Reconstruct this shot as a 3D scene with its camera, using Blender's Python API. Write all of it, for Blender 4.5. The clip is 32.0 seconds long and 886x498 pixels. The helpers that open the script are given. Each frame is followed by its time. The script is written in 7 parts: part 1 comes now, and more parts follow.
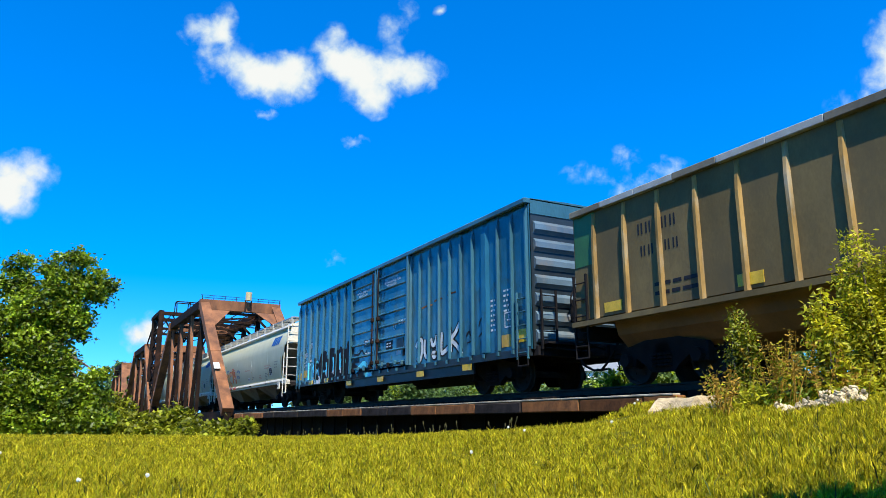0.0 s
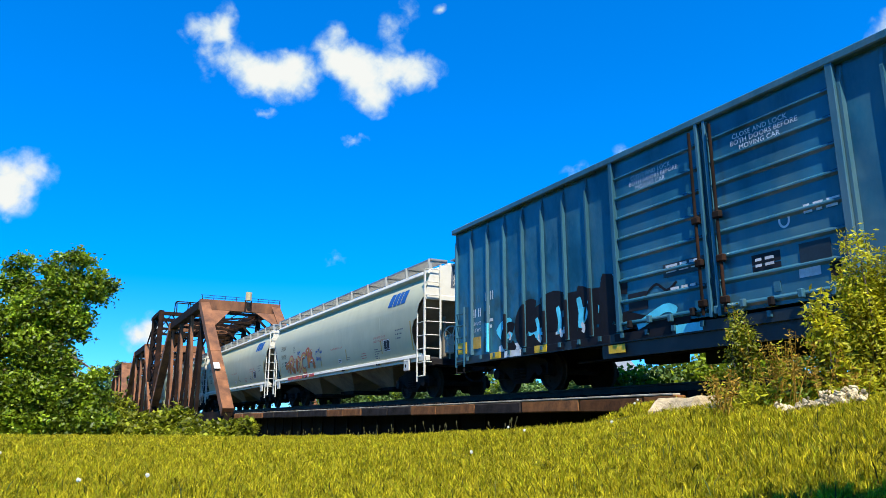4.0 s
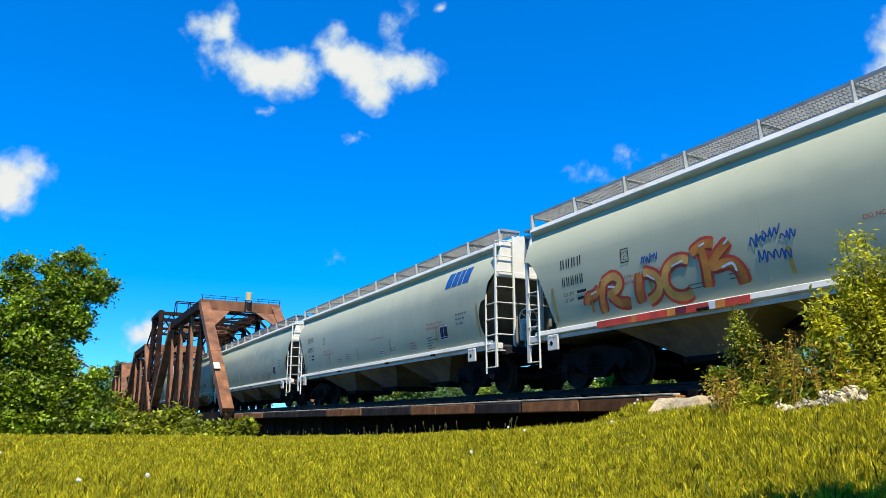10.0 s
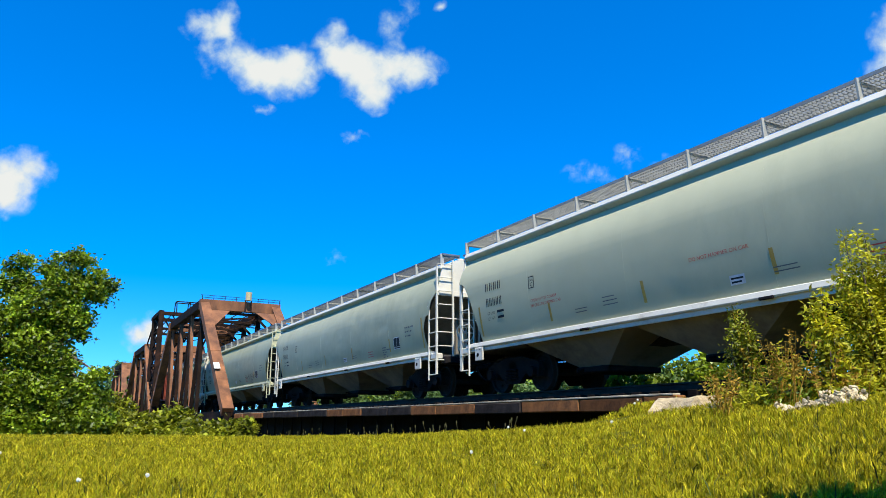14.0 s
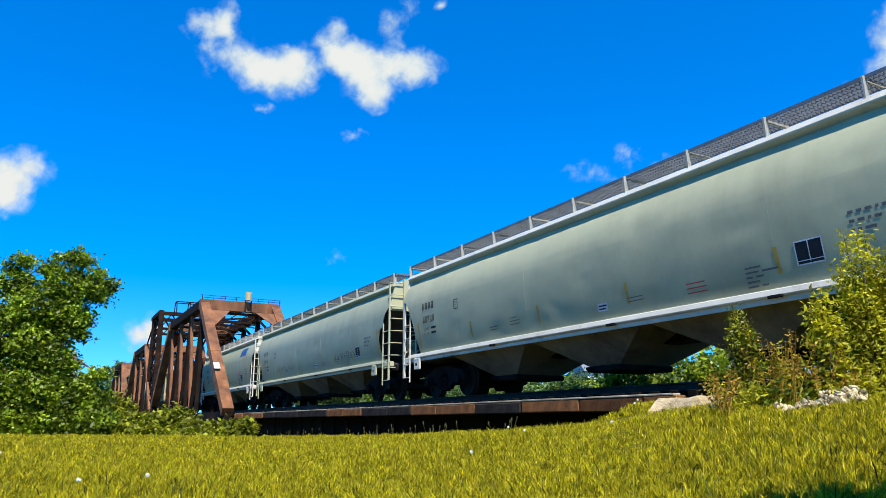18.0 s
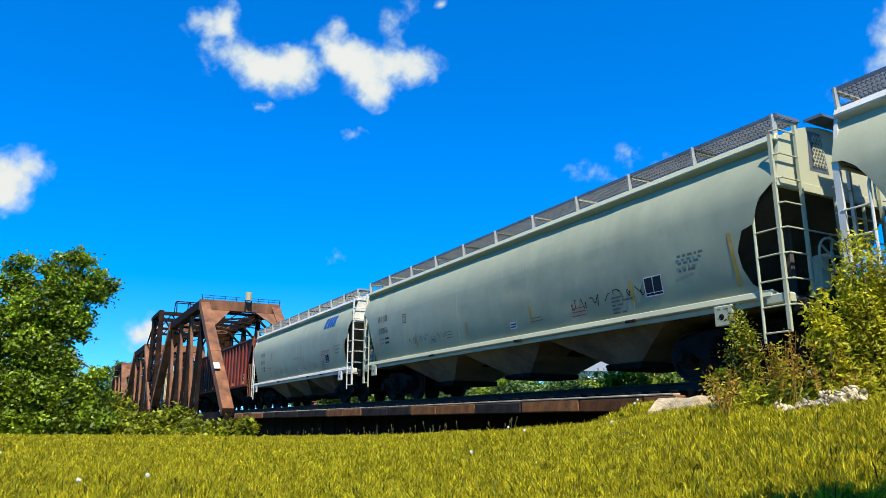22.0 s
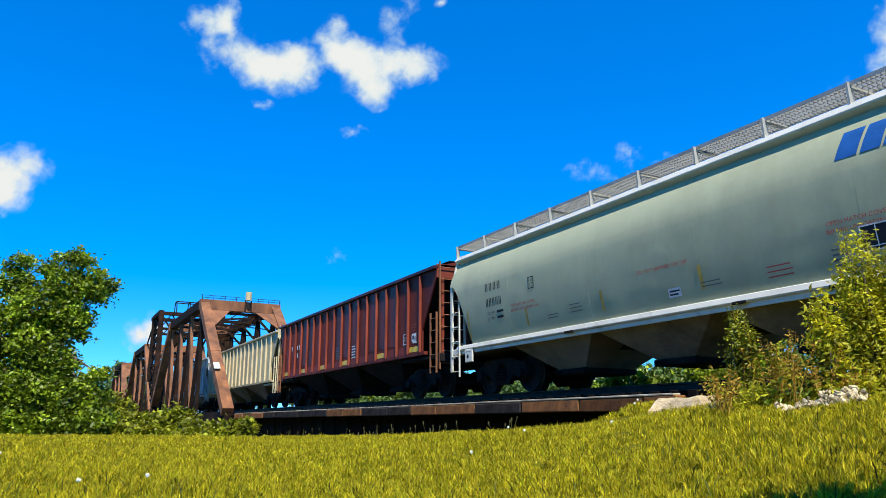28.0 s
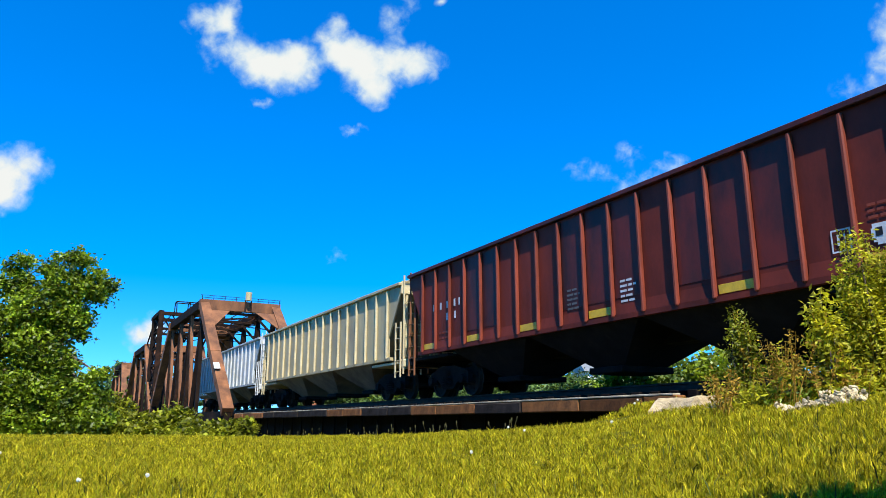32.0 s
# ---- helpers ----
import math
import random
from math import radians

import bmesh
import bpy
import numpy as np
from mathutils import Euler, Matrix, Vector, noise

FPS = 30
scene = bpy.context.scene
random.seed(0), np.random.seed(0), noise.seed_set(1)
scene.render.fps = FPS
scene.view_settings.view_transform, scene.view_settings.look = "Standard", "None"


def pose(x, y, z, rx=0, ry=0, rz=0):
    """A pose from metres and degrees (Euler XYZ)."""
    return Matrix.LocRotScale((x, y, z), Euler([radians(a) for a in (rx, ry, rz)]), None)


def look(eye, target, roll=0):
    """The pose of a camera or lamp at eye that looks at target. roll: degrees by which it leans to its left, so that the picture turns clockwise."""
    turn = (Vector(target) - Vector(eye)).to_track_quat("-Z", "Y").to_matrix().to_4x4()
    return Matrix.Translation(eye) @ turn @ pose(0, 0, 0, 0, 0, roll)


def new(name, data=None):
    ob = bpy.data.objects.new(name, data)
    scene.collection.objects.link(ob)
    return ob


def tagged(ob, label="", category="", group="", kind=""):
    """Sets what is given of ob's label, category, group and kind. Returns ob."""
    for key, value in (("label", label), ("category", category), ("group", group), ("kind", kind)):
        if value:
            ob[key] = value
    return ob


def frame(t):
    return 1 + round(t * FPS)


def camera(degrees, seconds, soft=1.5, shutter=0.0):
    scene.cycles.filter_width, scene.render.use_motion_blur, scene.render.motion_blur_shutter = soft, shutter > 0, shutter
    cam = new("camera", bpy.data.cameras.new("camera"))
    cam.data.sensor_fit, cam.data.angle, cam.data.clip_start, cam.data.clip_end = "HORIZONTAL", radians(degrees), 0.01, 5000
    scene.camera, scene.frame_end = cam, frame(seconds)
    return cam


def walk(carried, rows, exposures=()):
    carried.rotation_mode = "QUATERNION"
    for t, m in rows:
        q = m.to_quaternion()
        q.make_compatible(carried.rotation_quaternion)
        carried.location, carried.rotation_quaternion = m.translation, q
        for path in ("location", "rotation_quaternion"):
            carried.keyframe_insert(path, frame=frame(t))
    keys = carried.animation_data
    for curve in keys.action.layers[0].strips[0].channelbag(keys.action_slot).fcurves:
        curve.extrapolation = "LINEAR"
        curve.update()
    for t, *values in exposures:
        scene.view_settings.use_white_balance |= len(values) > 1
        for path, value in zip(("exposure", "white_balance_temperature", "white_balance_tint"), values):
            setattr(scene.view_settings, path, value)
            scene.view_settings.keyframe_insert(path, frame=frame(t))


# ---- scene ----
# ---- camera ----
cam = camera(63.06, 32.0, soft=0.5)
EYE = Vector((-2.19, -11.25, -0.73))
AIM = EYE + Vector((-0.8556, 0.4622, 0.2334))
walk(cam, [(0.0, look(EYE, AIM)), (32.0, look(EYE, AIM))], exposures=[(0.0, 0.78), (5.0, 0.76), (8.0, 0.67), (25.0, 0.65), (29.0, 0.68), (32.0, 0.73)])

# ---- world, sun, exposure ----
SUN_TO = Vector((3.0, -0.95, 4.5)).normalized()
world = bpy.data.worlds.new("sky")
scene.world = world
world.use_nodes = True
wn = world.node_tree.nodes
wl = world.node_tree.links
sky = wn.new("ShaderNodeTexSky")
sky.sky_type = "NISHITA"
sky.sun_disc = False
sky.sun_elevation = math.asin(SUN_TO.z)
sky.sun_rotation = math.atan2(SUN_TO.x, SUN_TO.y)
sky.air_density, sky.dust_density, sky.ozone_density = 1.0, 0.0, 2.0
hsv = wn.new("ShaderNodeHueSaturation")
hsv.inputs["Saturation"].default_value = 1.6
hsv.inputs["Value"].default_value = 1.1
# the haze near the horizon is thin: read the sky a little higher up
gen = wn.new("ShaderNodeTexCoord")
lift = wn.new("ShaderNodeVectorMath")
lift.inputs[1].default_value = (0.0, 0.0, 0.10)
wl.new(gen.outputs["Generated"], lift.inputs[0])
wl.new(lift.outputs[0], sky.inputs[0])
wl.new(sky.outputs[0], hsv.inputs["Color"])
deep = wn.new("ShaderNodeMix")
deep.data_type, deep.blend_type = "RGBA", "MULTIPLY"
deep.inputs[0].default_value = 1.0
deep.inputs[7].default_value = (0.55, 0.84, 1.05, 1)
wl.new(hsv.outputs[0], deep.inputs[6])
wl.new(deep.outputs[2], wn["Background"].inputs[0])
wn["Background"].inputs[1].default_value = 0.16
sun = new("sun", bpy.data.lights.new("sun", "SUN"))
sun.data.energy, sun.data.angle, sun.data.color = 5.0, radians(0.5), (1.0, 0.95, 0.85)
sun.matrix_world = look((30, -30, 60), Vector((30, -30, 60)) - SUN_TO)


# ---- mesh helpers ----
def part(name, bm, material, parent=None, label="", smooth=False):
    """Links a bmesh as one mesh object under a thing or a part."""
    me = bpy.data.meshes.new(name)
    bm.normal_update()
    bm.to_mesh(me)
    bm.free()
    return link(name, me, material, parent, label, smooth)


def link(name, me, material, parent=None, label="", smooth=False):
    ob = new(name, me)
    if material is not None and not me.materials:
        me.materials.append(material)
    if smooth:
        me.polygons.foreach_set("use_smooth", [True] * len(me.polygons))
    if parent is not None:
        ob.parent = parent
    if label:
        tagged(ob, label)
    return ob


def from_arrays(name, verts, faces, material, parent=None, label="", smooth=False):
    me = bpy.data.meshes.new(name)
    me.from_pydata([tuple(v) for v in verts], [], [tuple(f) for f in faces])
    me.update()
    return link(name, me, material, parent, label, smooth)


def box(bm, c, s, rot=None, bevel=0.0):
    """A box at c of full size s, turned by the matrix rot."""
    m = Matrix.Translation(c) @ (rot.to_4x4() if rot else Matrix()) @ Matrix.Diagonal((*s, 1))
    made = bmesh.ops.create_cube(bm, size=1.0, matrix=m)
    if bevel:
        edges = list({e for v in made["verts"] for e in v.link_edges})
        bmesh.ops.bevel(bm, geom=edges, offset=bevel, segments=1, affect="EDGES")
    return bm


def beam(bm, a, b, w, h, up=(0, 0, 1)):
    """A bar of w by h from a to b."""
    a, b = Vector(a), Vector(b)
    d = b - a
    x = d.normalized()
    y = Vector(up).cross(x)
    if y.length < 1e-4:
        y = Vector((0, 1, 0)).cross(x)
    y.normalize()
    z = x.cross(y)
    rot = Matrix((x, y, z)).transposed()
    return box(bm, (a + b) / 2, (d.length, w, h), rot)


def tube(bm, a, b, r, seg=8, r2=None):
    a, b = Vector(a), Vector(b)
    d = b - a
    m = Matrix.Translation((a + b) / 2) @ d.to_track_quat("Z", "Y").to_matrix().to_4x4()
    bmesh.ops.create_cone(bm, cap_ends=True, segments=seg, radius1=r, radius2=r if r2 is None else r2, depth=d.length, matrix=m)
    return bm


def B():
    return bmesh.new()


def thing(name, label, category, group="", kind="", at=(0, 0, 0)):
    ob = new(name)
    ob.location = at
    ob.empty_display_size = 0.3
    return tagged(ob, label, category, group, kind)


# ---- materials ----
def material(name, base, rough=0.6, metal=0.0, vary=0.25, scale=6.0, fine=60.0, bump=0.15, tint=None, streak=0.0, spec=0.5, island=0.0, rand=0.0, dirt=None, dirt_at=0.6, trans=0.0, wave=0.0, mottle=0.22):
    """A procedural surface: base colour varied at two scales, stains, relief."""
    m = bpy.data.materials.new(name)
    m.use_nodes = True
    n, l = m.node_tree.nodes, m.node_tree.links
    p = n["Principled BSDF"]
    p.inputs["Roughness"].default_value = rough
    p.inputs["Metallic"].default_value = metal
    p.inputs["Specular IOR Level"].default_value = spec
    tc = n.new("ShaderNodeTexCoord")
    mp = n.new("ShaderNodeMapping")
    l.new(tc.outputs["Object"], mp.inputs[0])
    if streak:
        mp.inputs["Scale"].default_value = (1.0, 1.0, streak)
    big = n.new("ShaderNodeTexNoise")
    big.inputs["Scale"].default_value = scale
    big.inputs["Detail"].default_value = 6
    small = n.new("ShaderNodeTexNoise")
    small.inputs["Scale"].default_value = fine
    small.inputs["Detail"].default_value = 4
    l.new(mp.outputs[0], big.inputs["Vector"])
    l.new(mp.outputs[0], small.inputs["Vector"])
    ramp = n.new("ShaderNodeValToRGB")
    lo = tuple(c * (1 - vary) for c in base)
    hi = tuple(min(1.0, c * (1 + vary)) for c in (tint or base))
    ramp.color_ramp.elements[0].position, ramp.color_ramp.elements[0].color = 0.3, (*lo, 1)
    ramp.color_ramp.elements[1].position, ramp.color_ramp.elements[1].color = 0.7, (*hi, 1)
    l.new(big.outputs["Fac"], ramp.inputs[0])
    mix = n.new("ShaderNodeMix")
    mix.data_type, mix.blend_type = "RGBA", "OVERLAY"
    mix.inputs[0].default_value = mottle
    l.new(ramp.outputs[0], mix.inputs[6])
    l.new(small.outputs["Fac"], mix.inputs[7])
    out = mix.outputs[2]
    if dirt:
        dn = n.new("ShaderNodeTexNoise")
        dn.inputs["Scale"].default_value = scale * 0.6
        dn.inputs["Detail"].default_value = 8
        dn.inputs["Roughness"].default_value = 0.7
        l.new(mp.outputs[0], dn.inputs["Vector"])
        dr = n.new("ShaderNodeValToRGB")
        dr.color_ramp.elements[0].position, dr.color_ramp.elements[1].position = dirt_at - 0.1, dirt_at + 0.1
        l.new(dn.outputs["Fac"], dr.inputs[0])
        dm = n.new("ShaderNodeMix")
        dm.data_type = "RGBA"
        dm.inputs[7].default_value = (*dirt, 1)
        l.new(dr.outputs[0], dm.inputs[0])
        l.new(out, dm.inputs[6])
        out = dm.outputs[2]
    if island or rand:
        if island:
            src = n.new("ShaderNodeNewGeometry").outputs["Random Per Island"]
        else:
            src = n.new("ShaderNodeObjectInfo").outputs["Random"]
        k = island or rand
        mr = n.new("ShaderNodeMapRange")
        mr.inputs[3].default_value, mr.inputs[4].default_value = 1 - k, 1 + k
        l.new(src, mr.inputs[0])
        hs = n.new("ShaderNodeHueSaturation")
        l.new(mr.outputs[0], hs.inputs["Value"])
        l.new(out, hs.inputs["Color"])
        out = hs.outputs[0]
    l.new(out, p.inputs["Base Color"])
    if trans:
        p.inputs["Transmission Weight"].default_value = 0.0
        tr = n.new("ShaderNodeBsdfTranslucent")
        l.new(out, tr.inputs[0])
        ms = n.new("ShaderNodeMixShader")
        ms.inputs[0].default_value = trans
        l.new(p.outputs[0], ms.inputs[1])
        l.new(tr.outputs[0], ms.inputs[2])
        l.new(ms.outputs[0], n["Material Output"].inputs[0])
    if bump or wave:
        bp = n.new("ShaderNodeBump")
        bp.inputs["Strength"].default_value = bump
        bp.inputs["Distance"].default_value = 0.02
        l.new(small.outputs["Fac"], bp.inputs["Height"])
        l.new(bp.outputs[0], p.inputs["Normal"])
        if wave:
            # shallow dents in sheet metal
            wv = n.new("ShaderNodeTexNoise")
            wv.inputs["Scale"].default_value = 1.6
            wv.inputs["Detail"].default_value = 1.5
            l.new(tc.outputs["Object"], wv.inputs["Vector"])
            wb = n.new("ShaderNodeBump")
            wb.inputs["Strength"].default_value = 1.0
            wb.inputs["Distance"].default_value = wave
            l.new(wv.outputs["Fac"], wb.inputs["Height"])
            l.new(wb.outputs[0], bp.inputs["Normal"])
    return m


# sunlit and shaded copies of one rust: truss light put into colour
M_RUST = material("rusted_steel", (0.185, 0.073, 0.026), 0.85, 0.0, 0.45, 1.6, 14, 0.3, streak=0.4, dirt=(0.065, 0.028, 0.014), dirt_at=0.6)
M_RUST_DARK_SHADED = material("dark_shaded_rust", (0.016, 0.010, 0.007), 0.9, 0.0, 0.4, 1.5, 25, 0.3, dirt=(0.06, 0.024, 0.012), dirt_at=0.62, spec=0.1)
M_BLACK_STEEL = material("black_girder_steel", (0.008, 0.0075, 0.0075), 0.9, 0.0, 0.4, 2, 30, 0.3, dirt=(0.02, 0.011, 0.008), dirt_at=0.68, spec=0.1)
M_TIMBER = material("weathered_brown_timber", (0.25, 0.10, 0.032), 0.85, 0.0, 0.45, 2.0, 30, 0.5, rand=0.45, dirt=(0.05, 0.024, 0.012), dirt_at=0.56, spec=0.15)
M_TIMBER_BLACK = material("tarred_black_timber", (0.028, 0.022, 0.018), 0.9, 0.0, 0.5, 4, 40, 0.6, spec=0.1)
M_TIE = material("old_tie_wood", (0.013, 0.010, 0.008), 0.95, 0.0, 0.4, 3, 40, 0.5, rand=0.3, spec=0.05)
M_RAIL = material("worn_rail_steel", (0.035, 0.022, 0.015), 0.7, 0.0, 0.3, 3, 40, 0.2, spec=0.2)
M_BALLAST = material("grey_ballast_stone", (0.13, 0.115, 0.095), 0.95, 0.0, 0.5, 4, 30, 0.8)
M_CONCRETE = material("old_concrete", (0.44, 0.34, 0.19), 0.9, 0.0, 0.35, 5, 40, 0.8, dirt=(0.15, 0.11, 0.05), dirt_at=0.56)
M_SOIL = material("lawn_soil", (0.075, 0.072, 0.007), 0.95, 0.0, 0.4, 0.8, 20, 0.5, spec=0.03)
M_GRASS = material("grass_blade", (0.27, 0.235, 0.004), 0.55, 0.0, 0.5, 8, 1.2, 0.0, tint=(0.45, 0.37, 0.013), island=0.6, trans=0.35, spec=0.15)
M_STRAW = material("dry_stalk", (0.42, 0.25, 0.035), 0.8, 0.0, 0.35, 3, 30, 0.0, island=0.35, trans=0.3, spec=0.1)
M_LEAF = material("green_leaf", (0.055, 0.105, 0.004), 0.45, 0.0, 0.5, 1.6, 8, 0.0, tint=(0.22, 0.29, 0.012), island=0.65, trans=0.35, spec=0.4)
M_LEAF_YELLOW = material("yellow_green_leaf", (0.19, 0.215, 0.006), 0.5, 0.0, 0.45, 3.0, 8, 0.0, tint=(0.50, 0.46, 0.018), island=0.55, trans=0.45, spec=0.3)
M_LEAF_FAR = material("far_leaf", (0.06, 0.12, 0.02), 0.6, 0.0, 0.4, 0.3, 6, 0.0, tint=(0.1, 0.17, 0.03), island=0.35, trans=0.3)
M_BARK = material("tree_bark", (0.11, 0.08, 0.055), 0.9, 0.0, 0.4, 5, 40, 0.6)
M_WATER = material("river_water", (0.02, 0.03, 0.025), 0.08, 0.0, 0.3, 0.5, 3, 0.2)
M_WHITE_WALL = material("white_painted_wall", (0.75, 0.76, 0.76), 0.7, 0.0, 0.08, 1, 20, 0.1)

M_GREY_CAR = material("grey_car_paint", (0.435, 0.43, 0.27), 0.46, 0.0, 0.05, 0.4, 3, 0.0, streak=0.5, dirt=(0.35, 0.345, 0.22), dirt_at=0.66, wave=0.006, mottle=0.05, spec=0.2)
M_GREY_CAR_B = material("worn_grey_car_paint", (0.33, 0.345, 0.21), 0.45, 0.0, 0.08, 0.5, 3, 0.0, streak=0.5, dirt=(0.25, 0.265, 0.165), dirt_at=0.6, wave=0.010, mottle=0.08, spec=0.25)
M_WHITE_TRIM = material("white_steel_trim", (0.60, 0.57, 0.46), 0.5, 0.0, 0.08, 2, 40, 0.03, dirt=(0.36, 0.31, 0.22), dirt_at=0.66, mottle=0.1)
# dusty chute steel, darkened further for the deep shade under the cars
M_CHUTE = material("dusty_shaded_chute", (0.185, 0.16, 0.105), 0.75, 0.0, 0.3, 0.8, 12, 0.05, dirt=(0.07, 0.058, 0.04), dirt_at=0.56, mottle=0.12)
M_SPRAY_ORANGE = material("orange_spray", (0.56, 0.20, 0.035), 0.6, 0.0, 0.35, 2.5, 30, 0.0, spec=0.2)
# car-end steel coloured dark to stand for the shade inside the ends
M_END_SHADED = material("shaded_dark_end", (0.06, 0.052, 0.042), 0.8, 0.0, 0.4, 1.5, 30, 0.2)
M_GRATING = material("galvanised_grating", (0.24, 0.25, 0.235), 0.55, 0.2, 0.15, 3, 40, 0.05)
M_GRATING_DARK = material("dark_grating", (0.13, 0.15, 0.17), 0.6, 0.4, 0.2, 3, 40, 0.05)
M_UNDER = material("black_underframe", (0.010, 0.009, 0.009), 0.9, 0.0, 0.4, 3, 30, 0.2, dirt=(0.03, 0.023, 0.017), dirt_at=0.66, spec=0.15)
M_WHEEL = material("wheel_steel", (0.02, 0.017, 0.015), 0.8, 0.0, 0.4, 5, 40, 0.2, spec=0.2)
# the pale dirt patches here paint the mottled sky reflections of the sides
M_BLUE_BOX = material("blue_box_paint", (0.012, 0.070, 0.100), 0.16, 0.0, 0.4, 0.9, 20, 0.0, streak=0.5, dirt=(0.055, 0.12, 0.135), dirt_at=0.57, tint=(0.02, 0.10, 0.145), wave=0.06, mottle=0.1)
M_BLUE_RIB = material("faded_blue_rib", (0.035, 0.105, 0.13), 0.22, 0.0, 0.3, 1, 20, 0.03, streak=0.3, dirt=(0.085, 0.14, 0.15), dirt_at=0.63)
M_TAN_CAR = material("weathered_tan_grey_paint", (0.155, 0.115, 0.048), 0.8, 0.0, 0.3, 0.8, 30, 0.04, streak=0.5, dirt=(0.10, 0.08, 0.042), dirt_at=0.54, spec=0.15)
M_TAN_RIB = material("rusty_tan_rib", (0.27, 0.165, 0.05), 0.75, 0.0, 0.5, 3, 30, 0.15, streak=0.3, dirt=(0.34, 0.31, 0.22), dirt_at=0.62, spec=0.2)
M_RED_CAR = material("faded_red_oxide_paint", (0.145, 0.024, 0.013), 0.6, 0.0, 0.3, 0.7, 30, 0.05, streak=0.4, dirt=(0.07, 0.014, 0.009), dirt_at=0.56, spec=0.2, mottle=0.15)
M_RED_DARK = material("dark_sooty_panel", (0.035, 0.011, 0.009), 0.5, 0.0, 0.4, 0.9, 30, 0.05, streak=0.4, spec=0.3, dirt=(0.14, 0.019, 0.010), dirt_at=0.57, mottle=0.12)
M_RED_RIB = material("red_oxide_rib", (0.22, 0.045, 0.023), 0.55, 0.0, 0.3, 2, 30, 0.1, streak=0.3, spec=0.25, dirt=(0.10, 0.024, 0.014), dirt_at=0.6)
M_CREAM_CAR = material("cream_car_paint", (0.45, 0.37, 0.19), 0.6, 0.0, 0.15, 1, 20, 0.03, streak=0.3, dirt=(0.30, 0.25, 0.15), dirt_at=0.58, mottle=0.1)
M_CREAM_RIB = material("cream_rib", (0.55, 0.46, 0.26), 0.6, 0.0, 0.15, 2, 20, 0.05, dirt=(0.34, 0.28, 0.17), dirt_at=0.62)
M_PALE_CAR = material("pale_grey_car_paint", (0.38, 0.41, 0.40), 0.55, 0.0, 0.2, 1, 30, 0.1, streak=0.3)
M_PALE_RIB = material("pale_grey_rib", (0.5, 0.52, 0.5), 0.55, 0.0, 0.2, 2, 30, 0.1)
M_YELLOW = material("yellow_reflector", (0.62, 0.40, 0.02), 0.4, 0.0, 0.2, 5, 40, 0.05)
M_OCHRE = material("faded_ochre_stripe", (0.42, 0.26, 0.035), 0.5, 0.0, 0.2, 5, 40, 0.0)
M_INK_BLACK = material("black_lettering", (0.015, 0.017, 0.02), 0.6, 0.0, 0.2, 5, 40, 0.0, spec=0.2)
M_INK_WHITE = material("white_lettering", (0.55, 0.57, 0.57), 0.6, 0.0, 0.2, 5, 40, 0.0)
M_INK_RED = material("red_lettering", (0.45, 0.05, 0.04), 0.6, 0.0, 0.2, 5, 40, 0.0)
M_INK_BLUE = material("blue_emblem", (0.012, 0.085, 0.27), 0.6, 0.0, 0.15, 5, 40, 0.0, spec=0.2)
M_GREEN_PANEL = material("green_panel_paint", (0.03, 0.11, 0.02), 0.5, 0.0, 0.2, 2, 30, 0.05)
M_SPRAY_RED = material("red_orange_spray", (0.55, 0.05, 0.014), 0.5, 0.0, 0.35, 3, 30, 0.0)
M_SPRAY_YELLOW = material("yellow_spray", (0.62, 0.30, 0.05), 0.5, 0.0, 0.3, 3, 30, 0.0)
M_SPRAY_CYAN = material("cyan_spray", (0.10, 0.62, 0.74), 0.4, 0.0, 0.3, 2, 30, 0.0)
M_SPRAY_WHITE = material("white_spray", (0.62, 0.64, 0.60), 0.5, 0.0, 0.2, 3, 30, 0.0)
M_SPRAY_BLACK = material("black_spray", (0.008, 0.008, 0.010), 0.7, 0.0, 0.3, 3, 30, 0.0, spec=0.2)
M_SPRAY_MAROON = material("maroon_spray", (0.16, 0.012, 0.012), 0.5, 0.0, 0.3, 3, 30, 0.0)
M_INK_GREY = material("faded_grey_lettering", (0.10, 0.105, 0.10), 0.6, 0.0, 0.2, 5, 40, 0.0)
M_BELLY = material("rusty_orange_belly", (0.16, 0.075, 0.018), 0.6, 0.0, 0.4, 1, 25, 0.1)
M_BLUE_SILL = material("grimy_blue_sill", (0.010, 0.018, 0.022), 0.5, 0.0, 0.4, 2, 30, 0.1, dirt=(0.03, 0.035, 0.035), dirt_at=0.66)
# end corrugations coloured paler than the end to show their sunlit upper faces
M_END_RIB = material("sunlit_end_rib", (0.09, 0.14, 0.17), 0.35, 0.0, 0.3, 1.2, 30, 0.05, dirt=(0.17, 0.155, 0.13), dirt_at=0.6)
M_FLUFF = material("dandelion_fluff", (0.75, 0.72, 0.6), 0.9, 0.0, 0.1, 20, 60, 0.0)
M_LEAF_BUSH = material("bank_bush_leaf", (0.10, 0.125, 0.005), 0.5, 0.0, 0.5, 2.5, 8, 0.0, tint=(0.23, 0.24, 0.01), island=0.6, trans=0.4, spec=0.3)
M_STALK = material("brown_green_stalk", (0.09, 0.085, 0.02), 0.8, 0.0, 0.3, 3, 30, 0.0, island=0.4)
M_RUBBLE = material("pale_limestone_rubble", (0.46, 0.37, 0.21), 0.95, 0.0, 0.4, 8, 50, 0.6, rand=0.4)
M_GREY_CAR_C = material("dull_grey_car_paint", (0.39, 0.395, 0.245), 0.45, 0.0, 0.07, 0.5, 3, 0.0, streak=0.5, dirt=(0.30, 0.305, 0.19), dirt_at=0.6, wave=0.012, mottle=0.06, spec=0.18)
